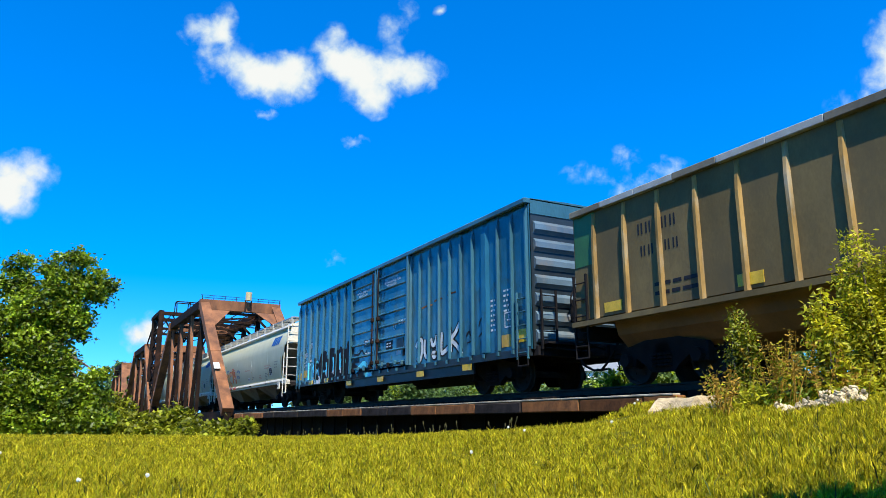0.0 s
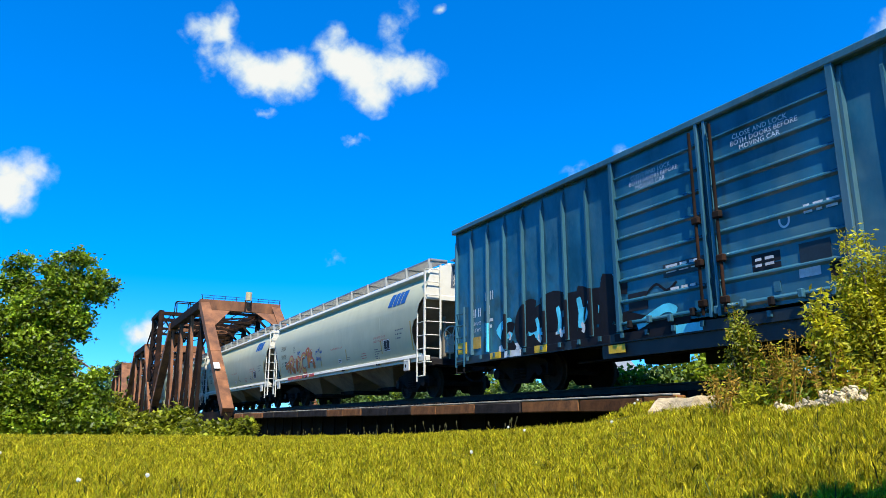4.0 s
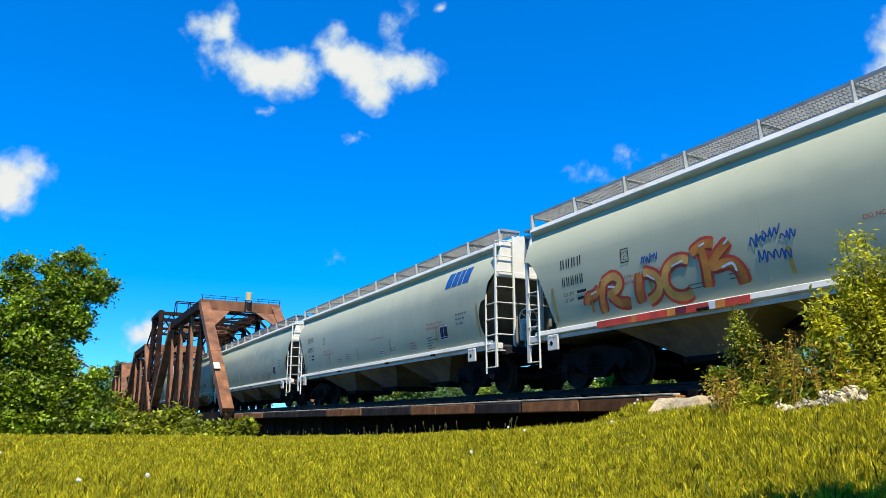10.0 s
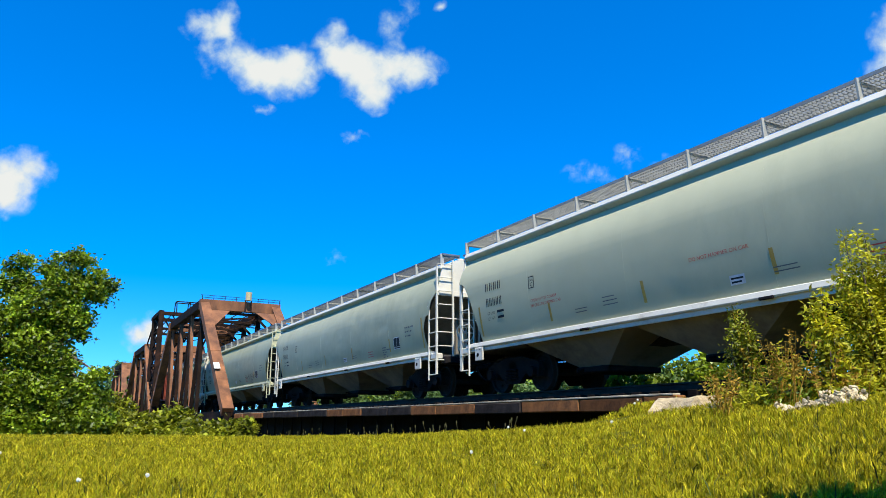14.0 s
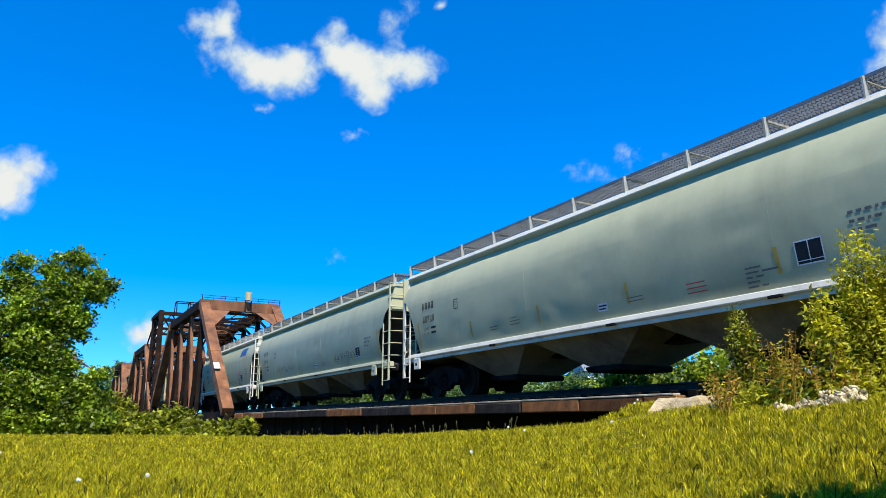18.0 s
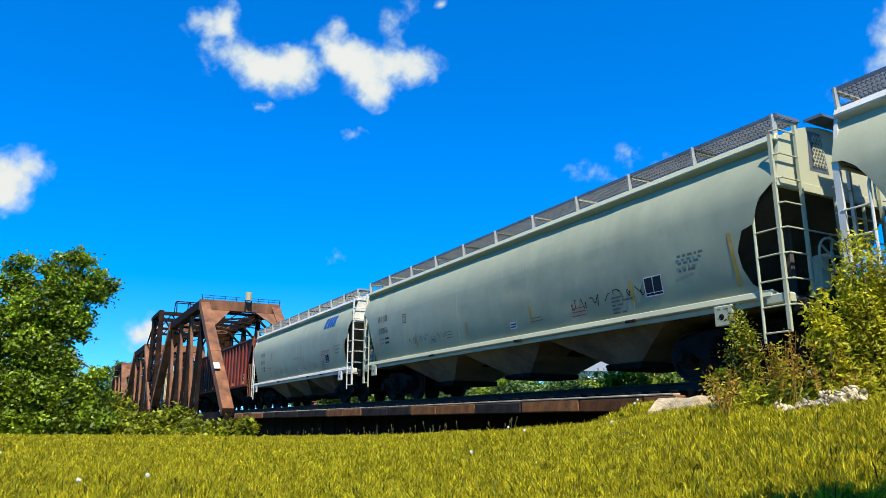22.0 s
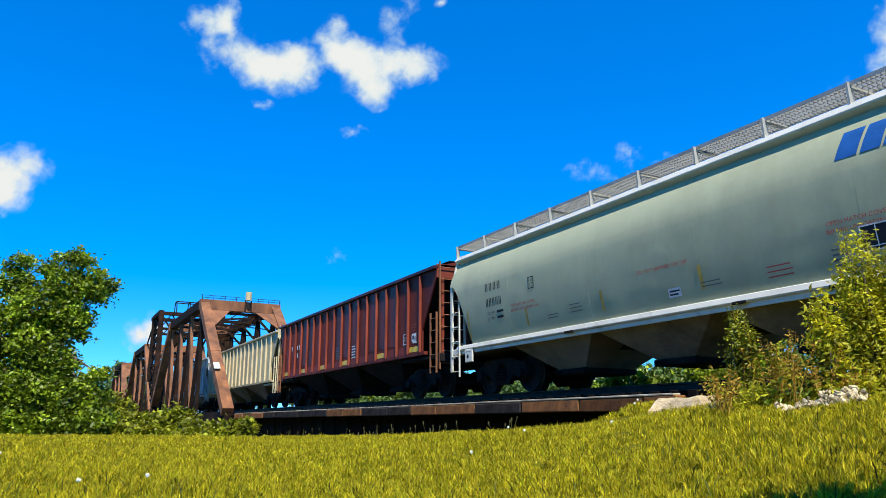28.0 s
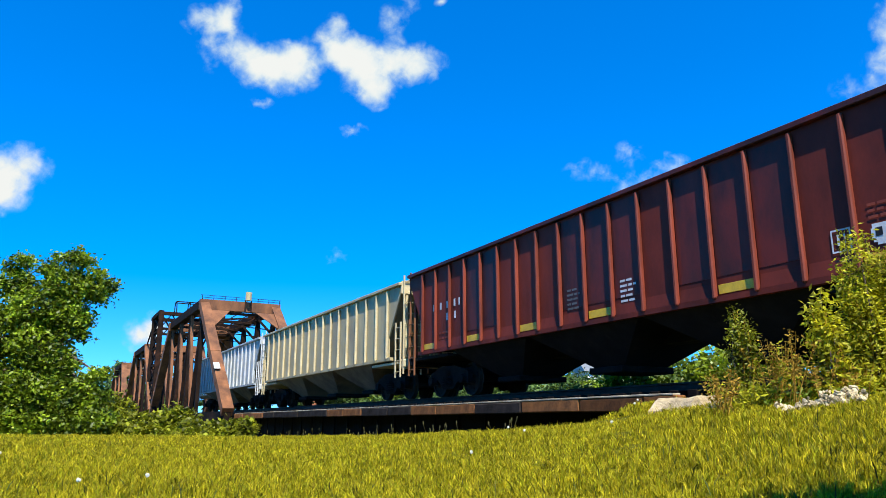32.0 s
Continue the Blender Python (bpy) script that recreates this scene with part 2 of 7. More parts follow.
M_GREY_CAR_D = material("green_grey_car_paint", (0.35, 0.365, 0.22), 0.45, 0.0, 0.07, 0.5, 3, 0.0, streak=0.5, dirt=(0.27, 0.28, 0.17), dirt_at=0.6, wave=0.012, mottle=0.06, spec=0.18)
# dusty paint, also toned down for the shade under the car end
M_SLOPE = material("dusty_shaded_slope", (0.17, 0.145, 0.10), 0.7, 0.0, 0.3, 1.2, 20, 0.1, dirt=(0.08, 0.065, 0.045), dirt_at=0.58)
M_BRACKET = material("pale_bracket_steel", (0.32, 0.32, 0.28), 0.55, 0.0, 0.15, 3, 40, 0.05)
M_PLANK = material("pale_plank", (0.42, 0.36, 0.25), 0.9, 0.0, 0.35, 4, 50, 0.4, rand=0.3)
M_BLADE = material("dark_blade", (0.035, 0.05, 0.008), 0.6, 0.0, 0.4, 4, 20, 0.0, island=0.5, spec=0.2)
M_GRASS_GREEN = material("green_grass_blade", (0.17, 0.19, 0.004), 0.55, 0.0, 0.5, 6, 1.2, 0.0, tint=(0.34, 0.34, 0.011), island=0.6, trans=0.35, spec=0.15)


# ---- ground ----
def smooth(a, b, v):
    t = min(1.0, max(0.0, (v - a) / (b - a)))
    return t * t * (3 - 2 * t)


BANK_AZ = (-6.9, -2.3, 4.5, 14.2, 24.7, 33.4, 37.7, 41.9, 46.0, 51.8, 59.4, 65.0)
BANK_RISE = (-0.0122, -0.0134, -0.015, -0.018, -0.0156, -0.0082, -0.0031, 0.0027, 0.0154, 0.0231, 0.0293, 0.0317)


def ground_z(x, y):
    """Lawn that climbs to the edge of the bank, then falls to the river or meets the track."""
    dx, dy = x - EYE.x, y - EYE.y
    r = math.hypot(dx, dy)
    az = math.degrees(math.atan2(dy, -dx))
    flat = EYE.z - 0.61 + 0.02 * math.sin(x * 0.7 + y * 0.4) + 0.015 * math.sin(y * 1.3 - x * 0.3)
    rise = float(np.interp(az, BANK_AZ, BANK_RISE))
    rc = min(23.0, 6.9 / max(0.05, math.sin(radians(max(3.0, min(az, 90.0))))))
    k = smooth(3.0, rc, min(r, rc))
    top = EYE.z - 0.06 + rise * min(r, rc)
    lawn = flat * (1 - k) + top * k
    side = smooth(-40, -20, az) * (1 - smooth(80, 110, az))
    z = flat + (lawn - flat) * side
    far = smooth(-11.0, -12.2, x)
    if y > -4.2:
        z = z * far + (z + (-0.45 - z) * smooth(-4.2, -2.8, y)) * (1 - far)
        z -= far * 4.2 * smooth(-4.2, -2.6, y)
    if x < -25:
        z -= 3.4 * smooth(-25, -36, x) * (1 - smooth(-4.2, -2.6, y))
    if y > 8:
        z += smooth(14, 24, y) * 2.6 * far
    return z


def make_ground():
    xs = np.unique(np.round(np.concatenate([np.geomspace(40, 2400, 14) * -1, np.arange(-40, 12.1, 0.8), np.geomspace(13, 1500, 12)]), 3))
    ys = np.unique(np.round(np.concatenate([-np.geomspace(24, 1500, 12), np.arange(-22, 26.1, 0.8), np.geomspace(28, 2500, 14)]), 3))
    verts = [(x, y, ground_z(x, y)) for y in ys for x in xs]
    nx = len(xs)
    faces = [(j * nx + i, j * nx + i + 1, (j + 1) * nx + i + 1, (j + 1) * nx + i) for j in range(len(ys) - 1) for i in range(nx - 1)]
    ob = from_arrays("ground", verts, faces, M_SOIL, smooth=True)
    tagged(ob, "yellow-green lawn on a bank beside the railway", "ground", kind="structure")


make_ground()

bm = B()
box(bm, (-120, 3, -4.95), (216, 14, 0.1))
tagged(part("water", bm, M_WATER), "dark river water under the bridge", "water", kind="structure")


# ---- track ----
X_END, X_ABUT = -41.5, -11.2


def make_track():
    track = thing("railway_track", "single railway track with worn rails on dark ties", "track", kind="structure", at=(0, 0, 0))
    prof = [(-0.07, -0.17), (0.07, -0.17), (0.07, -0.158), (0.012, -0.14), (0.012, -0.045), (0.036, -0.035), (0.036, -0.004), (0.028, 0.0), (-0.028, 0.0), (-0.036, -0.004), (-0.036, -0.035), (-0.012, -0.045), (-0.012, -0.14), (-0.07, -0.158)]
    for y in (-0.755, 0.755):
        verts = [(x, y + a, b) for x in (-150.0, 45.0) for a, b in prof]
        k = len(prof)
        faces = [(i, (i + 1) % k, k + (i + 1) % k, k + i) for i in range(k)] + [tuple(range(k))[::-1], tuple(range(k, 2 * k))]
        from_arrays("rail", verts, faces, M_RAIL, track)
    # inner guard rails over the bridge
    for y in (-0.45, 0.45):
        bm = B()
        box(bm, (-80, y, -0.09), (138, 0.05, 0.15))
        part("guard_rail", bm, M_RAIL, track)
    tie = B()
    box(tie, (0, 0, 0), (0.22, 2.6, 0.17), bevel=0.008)
    me = bpy.data.meshes.new("tie")
    tie.to_mesh(me)
    tie.free()
    x = -74.0
    while x < 14:
        o = link("tie", me, M_TIE, track)
        o.location = (x, random.uniform(-0.03, 0.03), -0.256)
        o.rotation_euler = (0, 0, random.uniform(-0.01, 0.01))
        x += 0.46
    bm = B()
    x = -150.0
    while x < -74:
        box(bm, (x, 0, -0.256), (0.22, 2.6, 0.17))
        x += 0.6
    tagged(part("far_ties", bm, M_TIE, track), kind="stuff")
    return track


make_track()


def make_approach():
    span = thing("girder_span", "short black steel girder span carrying timber edge beams", "bridge", at=(-26, 0, -2))
    L = X_ABUT - X_END
    for y in (-1.45, 1.45):
        bm = B()
        box(bm, ((X_END + X_ABUT) / 2 + 26, y, 2 - 1.28), (L, 0.03, 1.8))
        part("web", bm, M_BLACK_STEEL, span)
        for z in (-0.37, -2.2):
            bm = B()
            box(bm, ((X_END + X_ABUT) / 2 + 26, y, 2 + z), (L, 0.42, 0.045))
            part("flange", bm, M_BLACK_STEEL, span)
        x = X_END + 0.6
        me = None
        while x < X_ABUT:
            if me is None:
                bm = B()
                box(bm, (0, 0, 0), (0.09, 0.06, 1.78))
                me = bpy.data.meshes.new("stiffener")
                bm.to_mesh(me)
                bm.free()
            o = link("stiffener", me, M_BLACK_STEEL, span)
            o.location = (x + 26, y - 0.1 * (1 if y < 0 else -1), 2 - 1.28)
            x += 1.35
    # edge timbers, one by one, laid end to end along both sides
    rng = random.Random(5)
    for side in (-1, 1):
        x = X_END - 0.8
        while x < X_ABUT + 0.3:
            ln = min(rng.uniform(1.5, 2.1), X_ABUT + 0.35 - x)
            if ln < 0.3:
                break
            bm = B()
            box(bm, (0, 0, 0), (ln - 0.03, 0.2, 0.235), bevel=0.02)
            dark = rng.random() < 0.34
            o = part("edge_timber", bm, M_TIMBER_BLACK if dark else M_TIMBER, span, "tarred black timber" if dark else "")
            o.location = (x + ln / 2 + 26, side * (2.16 + rng.uniform(-0.012, 0.012)), 2 - 0.42 + rng.uniform(-0.008, 0.008))
            x += ln
    # thin pale planks along the tops of the edge timbers
    for side in (-1, 1):
        x = X_END - 0.6
        while x < X_ABUT:
            ln = min(rng.uniform(2.4, 4.0), X_ABUT + 0.3 - x)
            bm = B()
            box(bm, (0, 0, 0), (ln - 0.02, 0.17, 0.032), bevel=0.006)
            o = part("cap_plank", bm, M_PLANK, span, "thin pale plank on the edge timber")
            o.location = (x + ln / 2 + 26, side * (2.165 + rng.uniform(-0.008, 0.008)), 2 - 0.282 + rng.uniform(-0.004, 0.004))
            x += ln
    # planks added to close the deck and keep sun off the girder stiffeners
    for side in (-1, 1):
        for y in (1.42, 1.64, 1.86):
            bm = B()
            box(bm, ((X_END + X_ABUT) / 2 + 26, side * y, 2 - 0.36), (L, 0.21, 0.05))
            part("walk_plank", bm, M_TIE, span)
    # tie ends that carry the edge timber
    bm = B()
    box(bm, (0, 0, 0), (0.2, 0.9, 0.13))
    me = bpy.data.meshes.new("outrigger")
    bm.to_mesh(me)
    bm.free()
    for side in (-1, 1):
        x = X_END
        while x < X_ABUT:
            o = link("outrigger", me, M_TIE, span)
            o.location = (x + 26, side * 1.75, 2 - 0.47)
            x += 1.38
    return span


make_approach()

# abutment and pier
bm = B()
box(bm, (-9.6, -0.3, -1.6), (3.0, 4.6, 2.1), bevel=0.12)
box(bm, (-9.66, -3.32, -1.04), (1.12, 0.8, 1.3), bevel=0.2)
bmesh.ops.subdivide_edges(bm, edges=bm.edges[:], cuts=5, use_grid_fill=True)
for v in bm.verts:
    v.co += Vector(noise.noise_vector(v.co * 1.7)) * 0.07 + Vector(noise.noise_vector(v.co * 6.0)) * 0.035
tagged(part("abutment", bm, M_CONCRETE), "weathered pale concrete bridge abutment", "abutment", kind="structure")
for x in (-42.2, -73.2, -99.6):
    bm = B()
    box(bm, (x, 0, -3.9), (2.2, 5.2, 4.4), bevel=0.15)
    tagged(part("pier", bm, M_CONCRETE), "weathered concrete bridge pier in the river", "pier", "bridge piers")
bm = B()
box(bm, (14, 0, -0.62), (44.5, 3.6, 0.5), bevel=0.18)
tagged(part("ballast", bm, M_BALLAST), "pale crushed stone ballast under the track", "ballast", kind="structure")


# ---- truss spans ----
def laced(bm, a, b, w, depth, pitch=0.9):
    """Two flat bars with batten plates between, from a to b, lying across y."""
    a, b = Vector(a), Vector(b)
    d = (b - a).normalized()
    side = Vector((0, 1, 0))
    nrm = d.cross(side).normalized()
    for s in (-1, 1):
        beam(bm, a + nrm * s * w / 2, b + nrm * s * w / 2, depth, 0.07, up=nrm)
    n = max(2, int((b - a).length / pitch))
    for i in range(n):
        p, q = a.lerp(b, i / n), a.lerp(b, (i + 1) / n)
        s = 1 if i % 2 else -1
        for side_y in (-0.45, 0.45):
            beam(bm, p + nrm * s * w / 2 + side * depth * side_y, q - nrm * s * w / 2 + side * depth * side_y, 0.02, 0.09, up=nrm)
    for f in (0.04, 0.5, 0.96):
        p = a.lerp(b, f)
        beam(bm, p - d * 0.3, p + d * 0.3, depth + 0.04, w, up=nrm)


def truss(x0, x1, c0, c1, top, label, W=2.62, shift=0.0):
    """A through truss from x0 (nearer end) to x1, with its top chord from c0 to c1."""
    span = thing("truss_span", label, "bridge", "truss spans of the bridge", at=((x0 + x1) / 2, shift, -0.4))
    ox = (x0 + x1) / 2

    def P(x, y, z):
        return Vector((x - ox, y, z + 0.4))

    n = max(1, round((c0 - c1) / 4.6))
    nodes = [c0 + (c1 - c0) * i / n for i in range(n + 1)]
    low = [x0] + [(nodes[i] + nodes[i + 1]) / 2 for i in range(n)] + [x1]
    for y in (-W, W):
        for a, b, nm in ((x0, c0, "end_post"), (x1, c1, "end_post")):
            bm = B()
            beam(bm, P(a, y, -0.2), P(b, y, top), 0.6, 0.5)
            for k in range(1, 4):
                q = P(a, y, -0.2).lerp(P(b, y, top), k / 4)
                d = (P(b, y, top) - P(a, y, -0.2)).normalized()
                beam(bm, q - d * 0.25, q + d * 0.25, 0.625, 0.525)
            part(nm, bm, M_RUST, span)
        bm = B()
        beam(bm, P(c0 + 0.25, y, top), P(c1 - 0.25, y, top), 0.5, 0.55)
        part("top_chord", bm, M_RUST_DARK_SHADED, span)
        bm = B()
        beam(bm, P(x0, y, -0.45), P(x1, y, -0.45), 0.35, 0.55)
        part("bottom_chord", bm, M_RUST_DARK_SHADED, span)
        for i, xn in enumerate(nodes):
            bm = B()
            beam(bm, P(xn, y, top), P(xn, y, -0.3), 0.24, 0.22, up=(0, 1, 0))
            part("hanger", bm, M_RUST_DARK_SHADED, span)
            for xl in (low[i], low[i + 1]):
                if (i == 0 and xl == x0) or (i == n and xl == x1):
                    continue
                bm = B()
                laced(bm, P(xl, y, -0.3), P(xn, y, top), 0.32, 0.17)
                # some near diagonals take the sunlit rust copy, the rest the shaded one
                part("diagonal", bm, M_RUST if y < 0 and xl > xn else M_RUST_DARK_SHADED, span)
    for a, b in ((x0, c0), (x1, c1)):
        s = 1 if a > b else -1
        bm = B()
        box(bm, P(b + 0.1 * s, 0, top - 0.07), (0.5, 2 * W + 0.62, 0.66))
        part("portal_beam", bm, M_RUST, span)
        for y in (-1, 1):
            bm = B()
            k = 1.25
            sl = (a - b) / (top + 0.2)
            v = [bm.verts.new(P(b + 0.12 * s + sl * dz, y * yy, top - dz)) for yy, dz in ((W - 0.28, 0.5), (W - 0.28, 0.5 + k), (W - 0.28 - k, 0.5))]
            w = [bm.verts.new(u.co + Vector((0.14 * s, 0, 0))) for u in v]
            bm.faces.new(v)
            bm.faces.new(w[::-1])
            for i in range(3):
                bm.faces.new((v[i], w[i], w[(i + 1) % 3], v[(i + 1) % 3]))
            bmesh.ops.recalc_face_normals(bm, faces=bm.faces)
            part("knee_gusset", bm, M_RUST, span)
    for i, xn in enumerate(nodes):
        bm = B()
        box(bm, P(xn, 0, top - 0.55), (0.22, 2 * W, 0.14))
        box(bm, P(xn, 0, top + 0.1), (0.22, 2 * W, 0.14))
        for k in range(6):
            y = -W + 2 * W * (k + 0.5) / 6
            beam(bm, P(xn, y - 0.4, top - 0.5), P(xn, y + 0.4, top + 0.05), 0.07, 0.07)
        part("sway_strut", bm, M_RUST_DARK_SHADED, span)
        if i:
            bm = B()
            beam(bm, P(xn, -W, top - 0.1), P(nodes[i - 1], W, top - 0.1), 0.12, 0.12)
            beam(bm, P(xn, W, top - 0.1), P(nodes[i - 1], -W, top - 0.1), 0.12, 0.12)
            part("top_bracing", bm, M_RUST_DARK_SHADED, span)
            for za, zb in ((-0.6, -1.5), (-1.5, -0.6)):
                bm = B()
                tube(bm, P(xn, -W, top + za), P(nodes[i - 1], W, top + zb), 0.035, 6)
                part("sway_rod", bm, M_RUST_DARK_SHADED, span)
        for yy in (-1, 1):
            bm = B()
            beam(bm, P(xn, yy * W, top - 1.9), P(xn, yy * (W - 1.3), top - 0.6), 0.12, 0.14)
            part("sway_knee", bm, M_RUST_DARK_SHADED, span)
    x = x0 - 0.3
    while x > x1:
        bm = B()
        box(bm, P(x, 0, -0.62), (0.3, 2 * W, 0.5))
        part("floor_beam", bm, M_BLACK_STEEL, span)
        x -= (x0 - x1) / 7
    return span


truss(-42.3, -73.2, -51.6, -64.8, 6.95, "rust-brown riveted steel through truss with inclined end posts", 2.37, -0.25)
truss(-73.4, -99.4, -81.5, -91.2, 6.75, "rust-brown steel through truss behind the lattice tower")
truss(-99.8, -124.0, -106.0, -117.0, 6.6, "distant rust-brown steel through truss with broad portal")



def portal_details():
    rail = thing("portal_railing", "thin rusty railing along the portal beam", "railing", at=(-51.4, 0, 7.2))
    for k in range(8):
        bm = B()
        tube(bm, (0, -2.8 + 0.74 * k, 0), (0, -2.8 + 0.74 * k, 0.3), 0.022, 6)
        part("post", bm, M_RUST_DARK_SHADED, rail)
    for z in (0.15, 0.3):
        bm = B()
        tube(bm, (0, -2.9, z), (0, 2.5, z), 0.016, 6)
        part("rail", bm, M_RUST_DARK_SHADED, rail)
    bx = thing("signal_box", "weathered cream metal box on the portal beam", "box", at=(-51.0, 0.15, 7.1))
    bm = B()
    tube(bm, (0, 0, 0.18), (0, 0, 0.74), 0.21, 14)
    part("drum", bm, M_CREAM_CAR, bx)
    for s in (-1, 1):
        bm = B()
        beam(bm, (0, s * 0.2, -0.6), (0, s * 0.2, 0.2), 0.07, 0.07)
        part("bracket", bm, M_RUST_DARK_SHADED, bx)
    bm = B()
    box(bm, (0, 0, 0), (0.62, 0.34, 0.03), Matrix.Rotation(math.atan2(7.15, 9.3), 3, "Y"))
    plate = part("sign_plate", bm, M_WHITE_TRIM)
    plate.location = (-45.08, -2.8, 2.43)
    tagged(plate, "small blank white plate on the truss end post", "sign")


portal_details()


def lattice_tower():
    t = thing("lattice_tower", "dark steel lattice tower rising above the bridge trusses", "tower", at=(-74.5, 0, -0.3))
    zt = 9.4
    for x in (-2.6, 2.4):
        for y in (-2.7, 2.7):
            bm = B()
            laced(bm, (x, y, 0), (x * 0.9, y, zt), 0.5, 0.4, 0.7)
            part("leg", bm, M_RUST_DARK_SHADED, t)
    for y in (-2.7, 2.7):
        n = 6
        for i in range(n):
            z0, z1 = zt * i / n, zt * (i + 1) / n
            for a, b, w, d in (((-2.5, y, z0), (2.3, y, z1), 0.1, 0.16), ((2.3, y, z0), (-2.5, y, z1), 0.1, 0.16), ((-2.5, y, z1), (2.3, y, z1), 0.14, 0.2)):
                bm = B()
                beam(bm, a, b, w, d)
                part("brace", bm, M_RUST_DARK_SHADED, t)
    for x in (-2.35, 2.2):
        bm = B()
        box(bm, (x, 0, zt - 0.1), (0.4, 6.0, 0.3))
        box(bm, (x, 0, zt - 1.5), (0.3, 5.4, 0.2))
        for k in range(6):
            y = -2.7 + 5.4 * (k + 0.5) / 6
            beam(bm, (x, y - 0.45, zt - 1.45), (x, y + 0.45, zt - 0.15), 0.09, 0.09)
            beam(bm, (x, y + 0.45, zt - 1.45), (x, y - 0.45, zt - 0.15), 0.09, 0.09)
        part("cross_frame", bm, M_RUST_DARK_SHADED, t)
    bm = B()
    for y in (-2.7, 2.7):
        beam(bm, (-2.4, y, zt), (2.3, y, zt), 0.4, 0.35)
        for k in range(3):
            tube(bm, (-2.4 - 0.25 * k, y, zt - 0.2 - 0.3 * k), (-7.5, y, 7.1 - 0.1 * k), 0.045, 6)
    part("backstays", bm, M_RUST_DARK_SHADED, t)
    rail = B()
    for y in (-1.2, 0.0, 1.2):
        for x in (-0.5, 0.5):
            tube(rail, (x * 1.6, y, zt), (x, y, zt + 1.35), 0.05, 6)
        tube(rail, (-0.5, y, zt + 1.35), (0.5, y, zt + 1.35), 0.05, 6)
    for x in (-0.5, 0.5):
        tube(rail, (x, -1.2, zt + 1.35), (x, 1.2, zt + 1.35), 0.05, 6)
    part("top_frame", rail, M_RUST_DARK_SHADED, t)


lattice_tower()


# ---- rolling stock: shared parts ----
WHEEL_R = 0.457
WHEELSETS = []


def lathe(bm, prof, seg=28, y0=0.0):
    """Turns (radius, y) pairs round the y axis."""
    rings = []
    for r, y in prof:
        rings.append([bm.verts.new((r * math.cos(2 * math.pi * k / seg), y + y0, r * math.sin(2 * math.pi * k / seg))) for k in range(seg)])
    for a, b in zip(rings, rings[1:]):
        for k in range(seg):
            bm.faces.new((a[k], a[(k + 1) % seg], b[(k + 1) % seg], b[k]))
    bm.faces.new(rings[0])
    bm.faces.new(rings[-1][::-1])


def wheelset_mesh():
    bm = B()
    for s in (-1, 1):
        prof = [(0.09, 0.60), (0.11, 0.66), (0.37, 0.70), (0.40, 0.685), (0.485, 0.685), (0.487, 0.71), (WHEEL_R, 0.725), (WHEEL_R - 0.004, 0.82), (0.40, 0.82), (0.385, 0.76), (0.14, 0.74), (0.12, 0.84), (0.085, 0.85)]
        lathe(bm, [(r, s * y) for r, y in prof])
    tube(bm, (0, -1.08, 0), (0, 1.08, 0), 0.08, 12)
    for s in (-1, 1):
        for k in range(3):
            a = 2 * math.pi * k / 3
            box(bm, (0.05 * math.cos(a), s * 1.09, 0.05 * math.sin(a)), (0.03, 0.03, 0.03))
        for k in range(6):
            a = 2 * math.pi * k / 6
            box(bm, (0.27 * math.cos(a), s * 0.76, 0.27 * math.sin(a)), (0.05, 0.02, 0.05))
    bmesh.ops.recalc_face_normals(bm, faces=bm.faces)
    me = bpy.data.meshes.new("wheelset")
    bm.to_mesh(me)
    bm.free()
    me.materials.append(M_WHEEL)
    me.materials.append(M_RAIL)
    for p in me.polygons:
        c = p.center
        if abs((c.x ** 2 + c.z ** 2) ** 0.5 - WHEEL_R) < 0.025:
            p.material_index = 1
    return me


def side_frame_mesh():
    bm = B()
    # cast frame: top bar, dropped middle, pedestals, spring nest
    outline = [(-1.12, 0.62), (-1.05, 0.70), (-0.55, 0.80), (-0.3, 0.86), (0.3, 0.86), (0.55, 0.80), (1.05, 0.70), (1.12, 0.62), (1.10, 0.34), (0.74, 0.34), (0.70, 0.50), (0.40, 0.30), (0.30, 0.20), (-0.30, 0.20), (-0.40, 0.30), (-0.70, 0.50), (-0.74, 0.34), (-1.10, 0.34)]
    for s in (-0.07, 0.07):
        vs = [bm.verts.new((x, s, z)) for x, z in outline]
        bm.faces.new(vs if s < 0 else vs[::-1])
        if s < 0:
            prev = vs
    for i in range(len(outline)):
        j = (i + 1) % len(outline)
        bm.faces.new((prev[j], prev[i], vs[i], vs[j]))
    for k in (-0.17, 0.0, 0.17):
        for h in range(4):
            tube(bm, (k, -0.1, 0.30 + h * 0.07), (k, -0.1, 0.34 + h * 0.07), 0.075, 10)
    for s in (-1, 1):
        tube(bm, (s * 0.914, -0.19, 0.457), (s * 0.914, -0.04, 0.457), 0.13, 12)
    bmesh.ops.recalc_face_normals(bm, faces=bm.faces)
    me = bpy.data.meshes.new("side_frame")
    bm.to_mesh(me)
    bm.free()
    return me


def bolster_mesh():
    bm = B()
    box(bm, (0, 0, 0.62), (0.42, 2.1, 0.3), bevel=0.04)
    tube(bm, (0, 0, 0.7), (0, 0, 0.95), 0.3, 14)
    for s in (-1, 1):
        box(bm, (s * 0.42, 0, 0.42), (0.09, 1.6, 0.12))
    me = bpy.data.meshes.new("bolster")
    bm.to_mesh(me)
    bm.free()
    return me


ME_WHEEL, ME_FRAME, ME_BOLSTER = wheelset_mesh(), side_frame_mesh(), bolster_mesh()


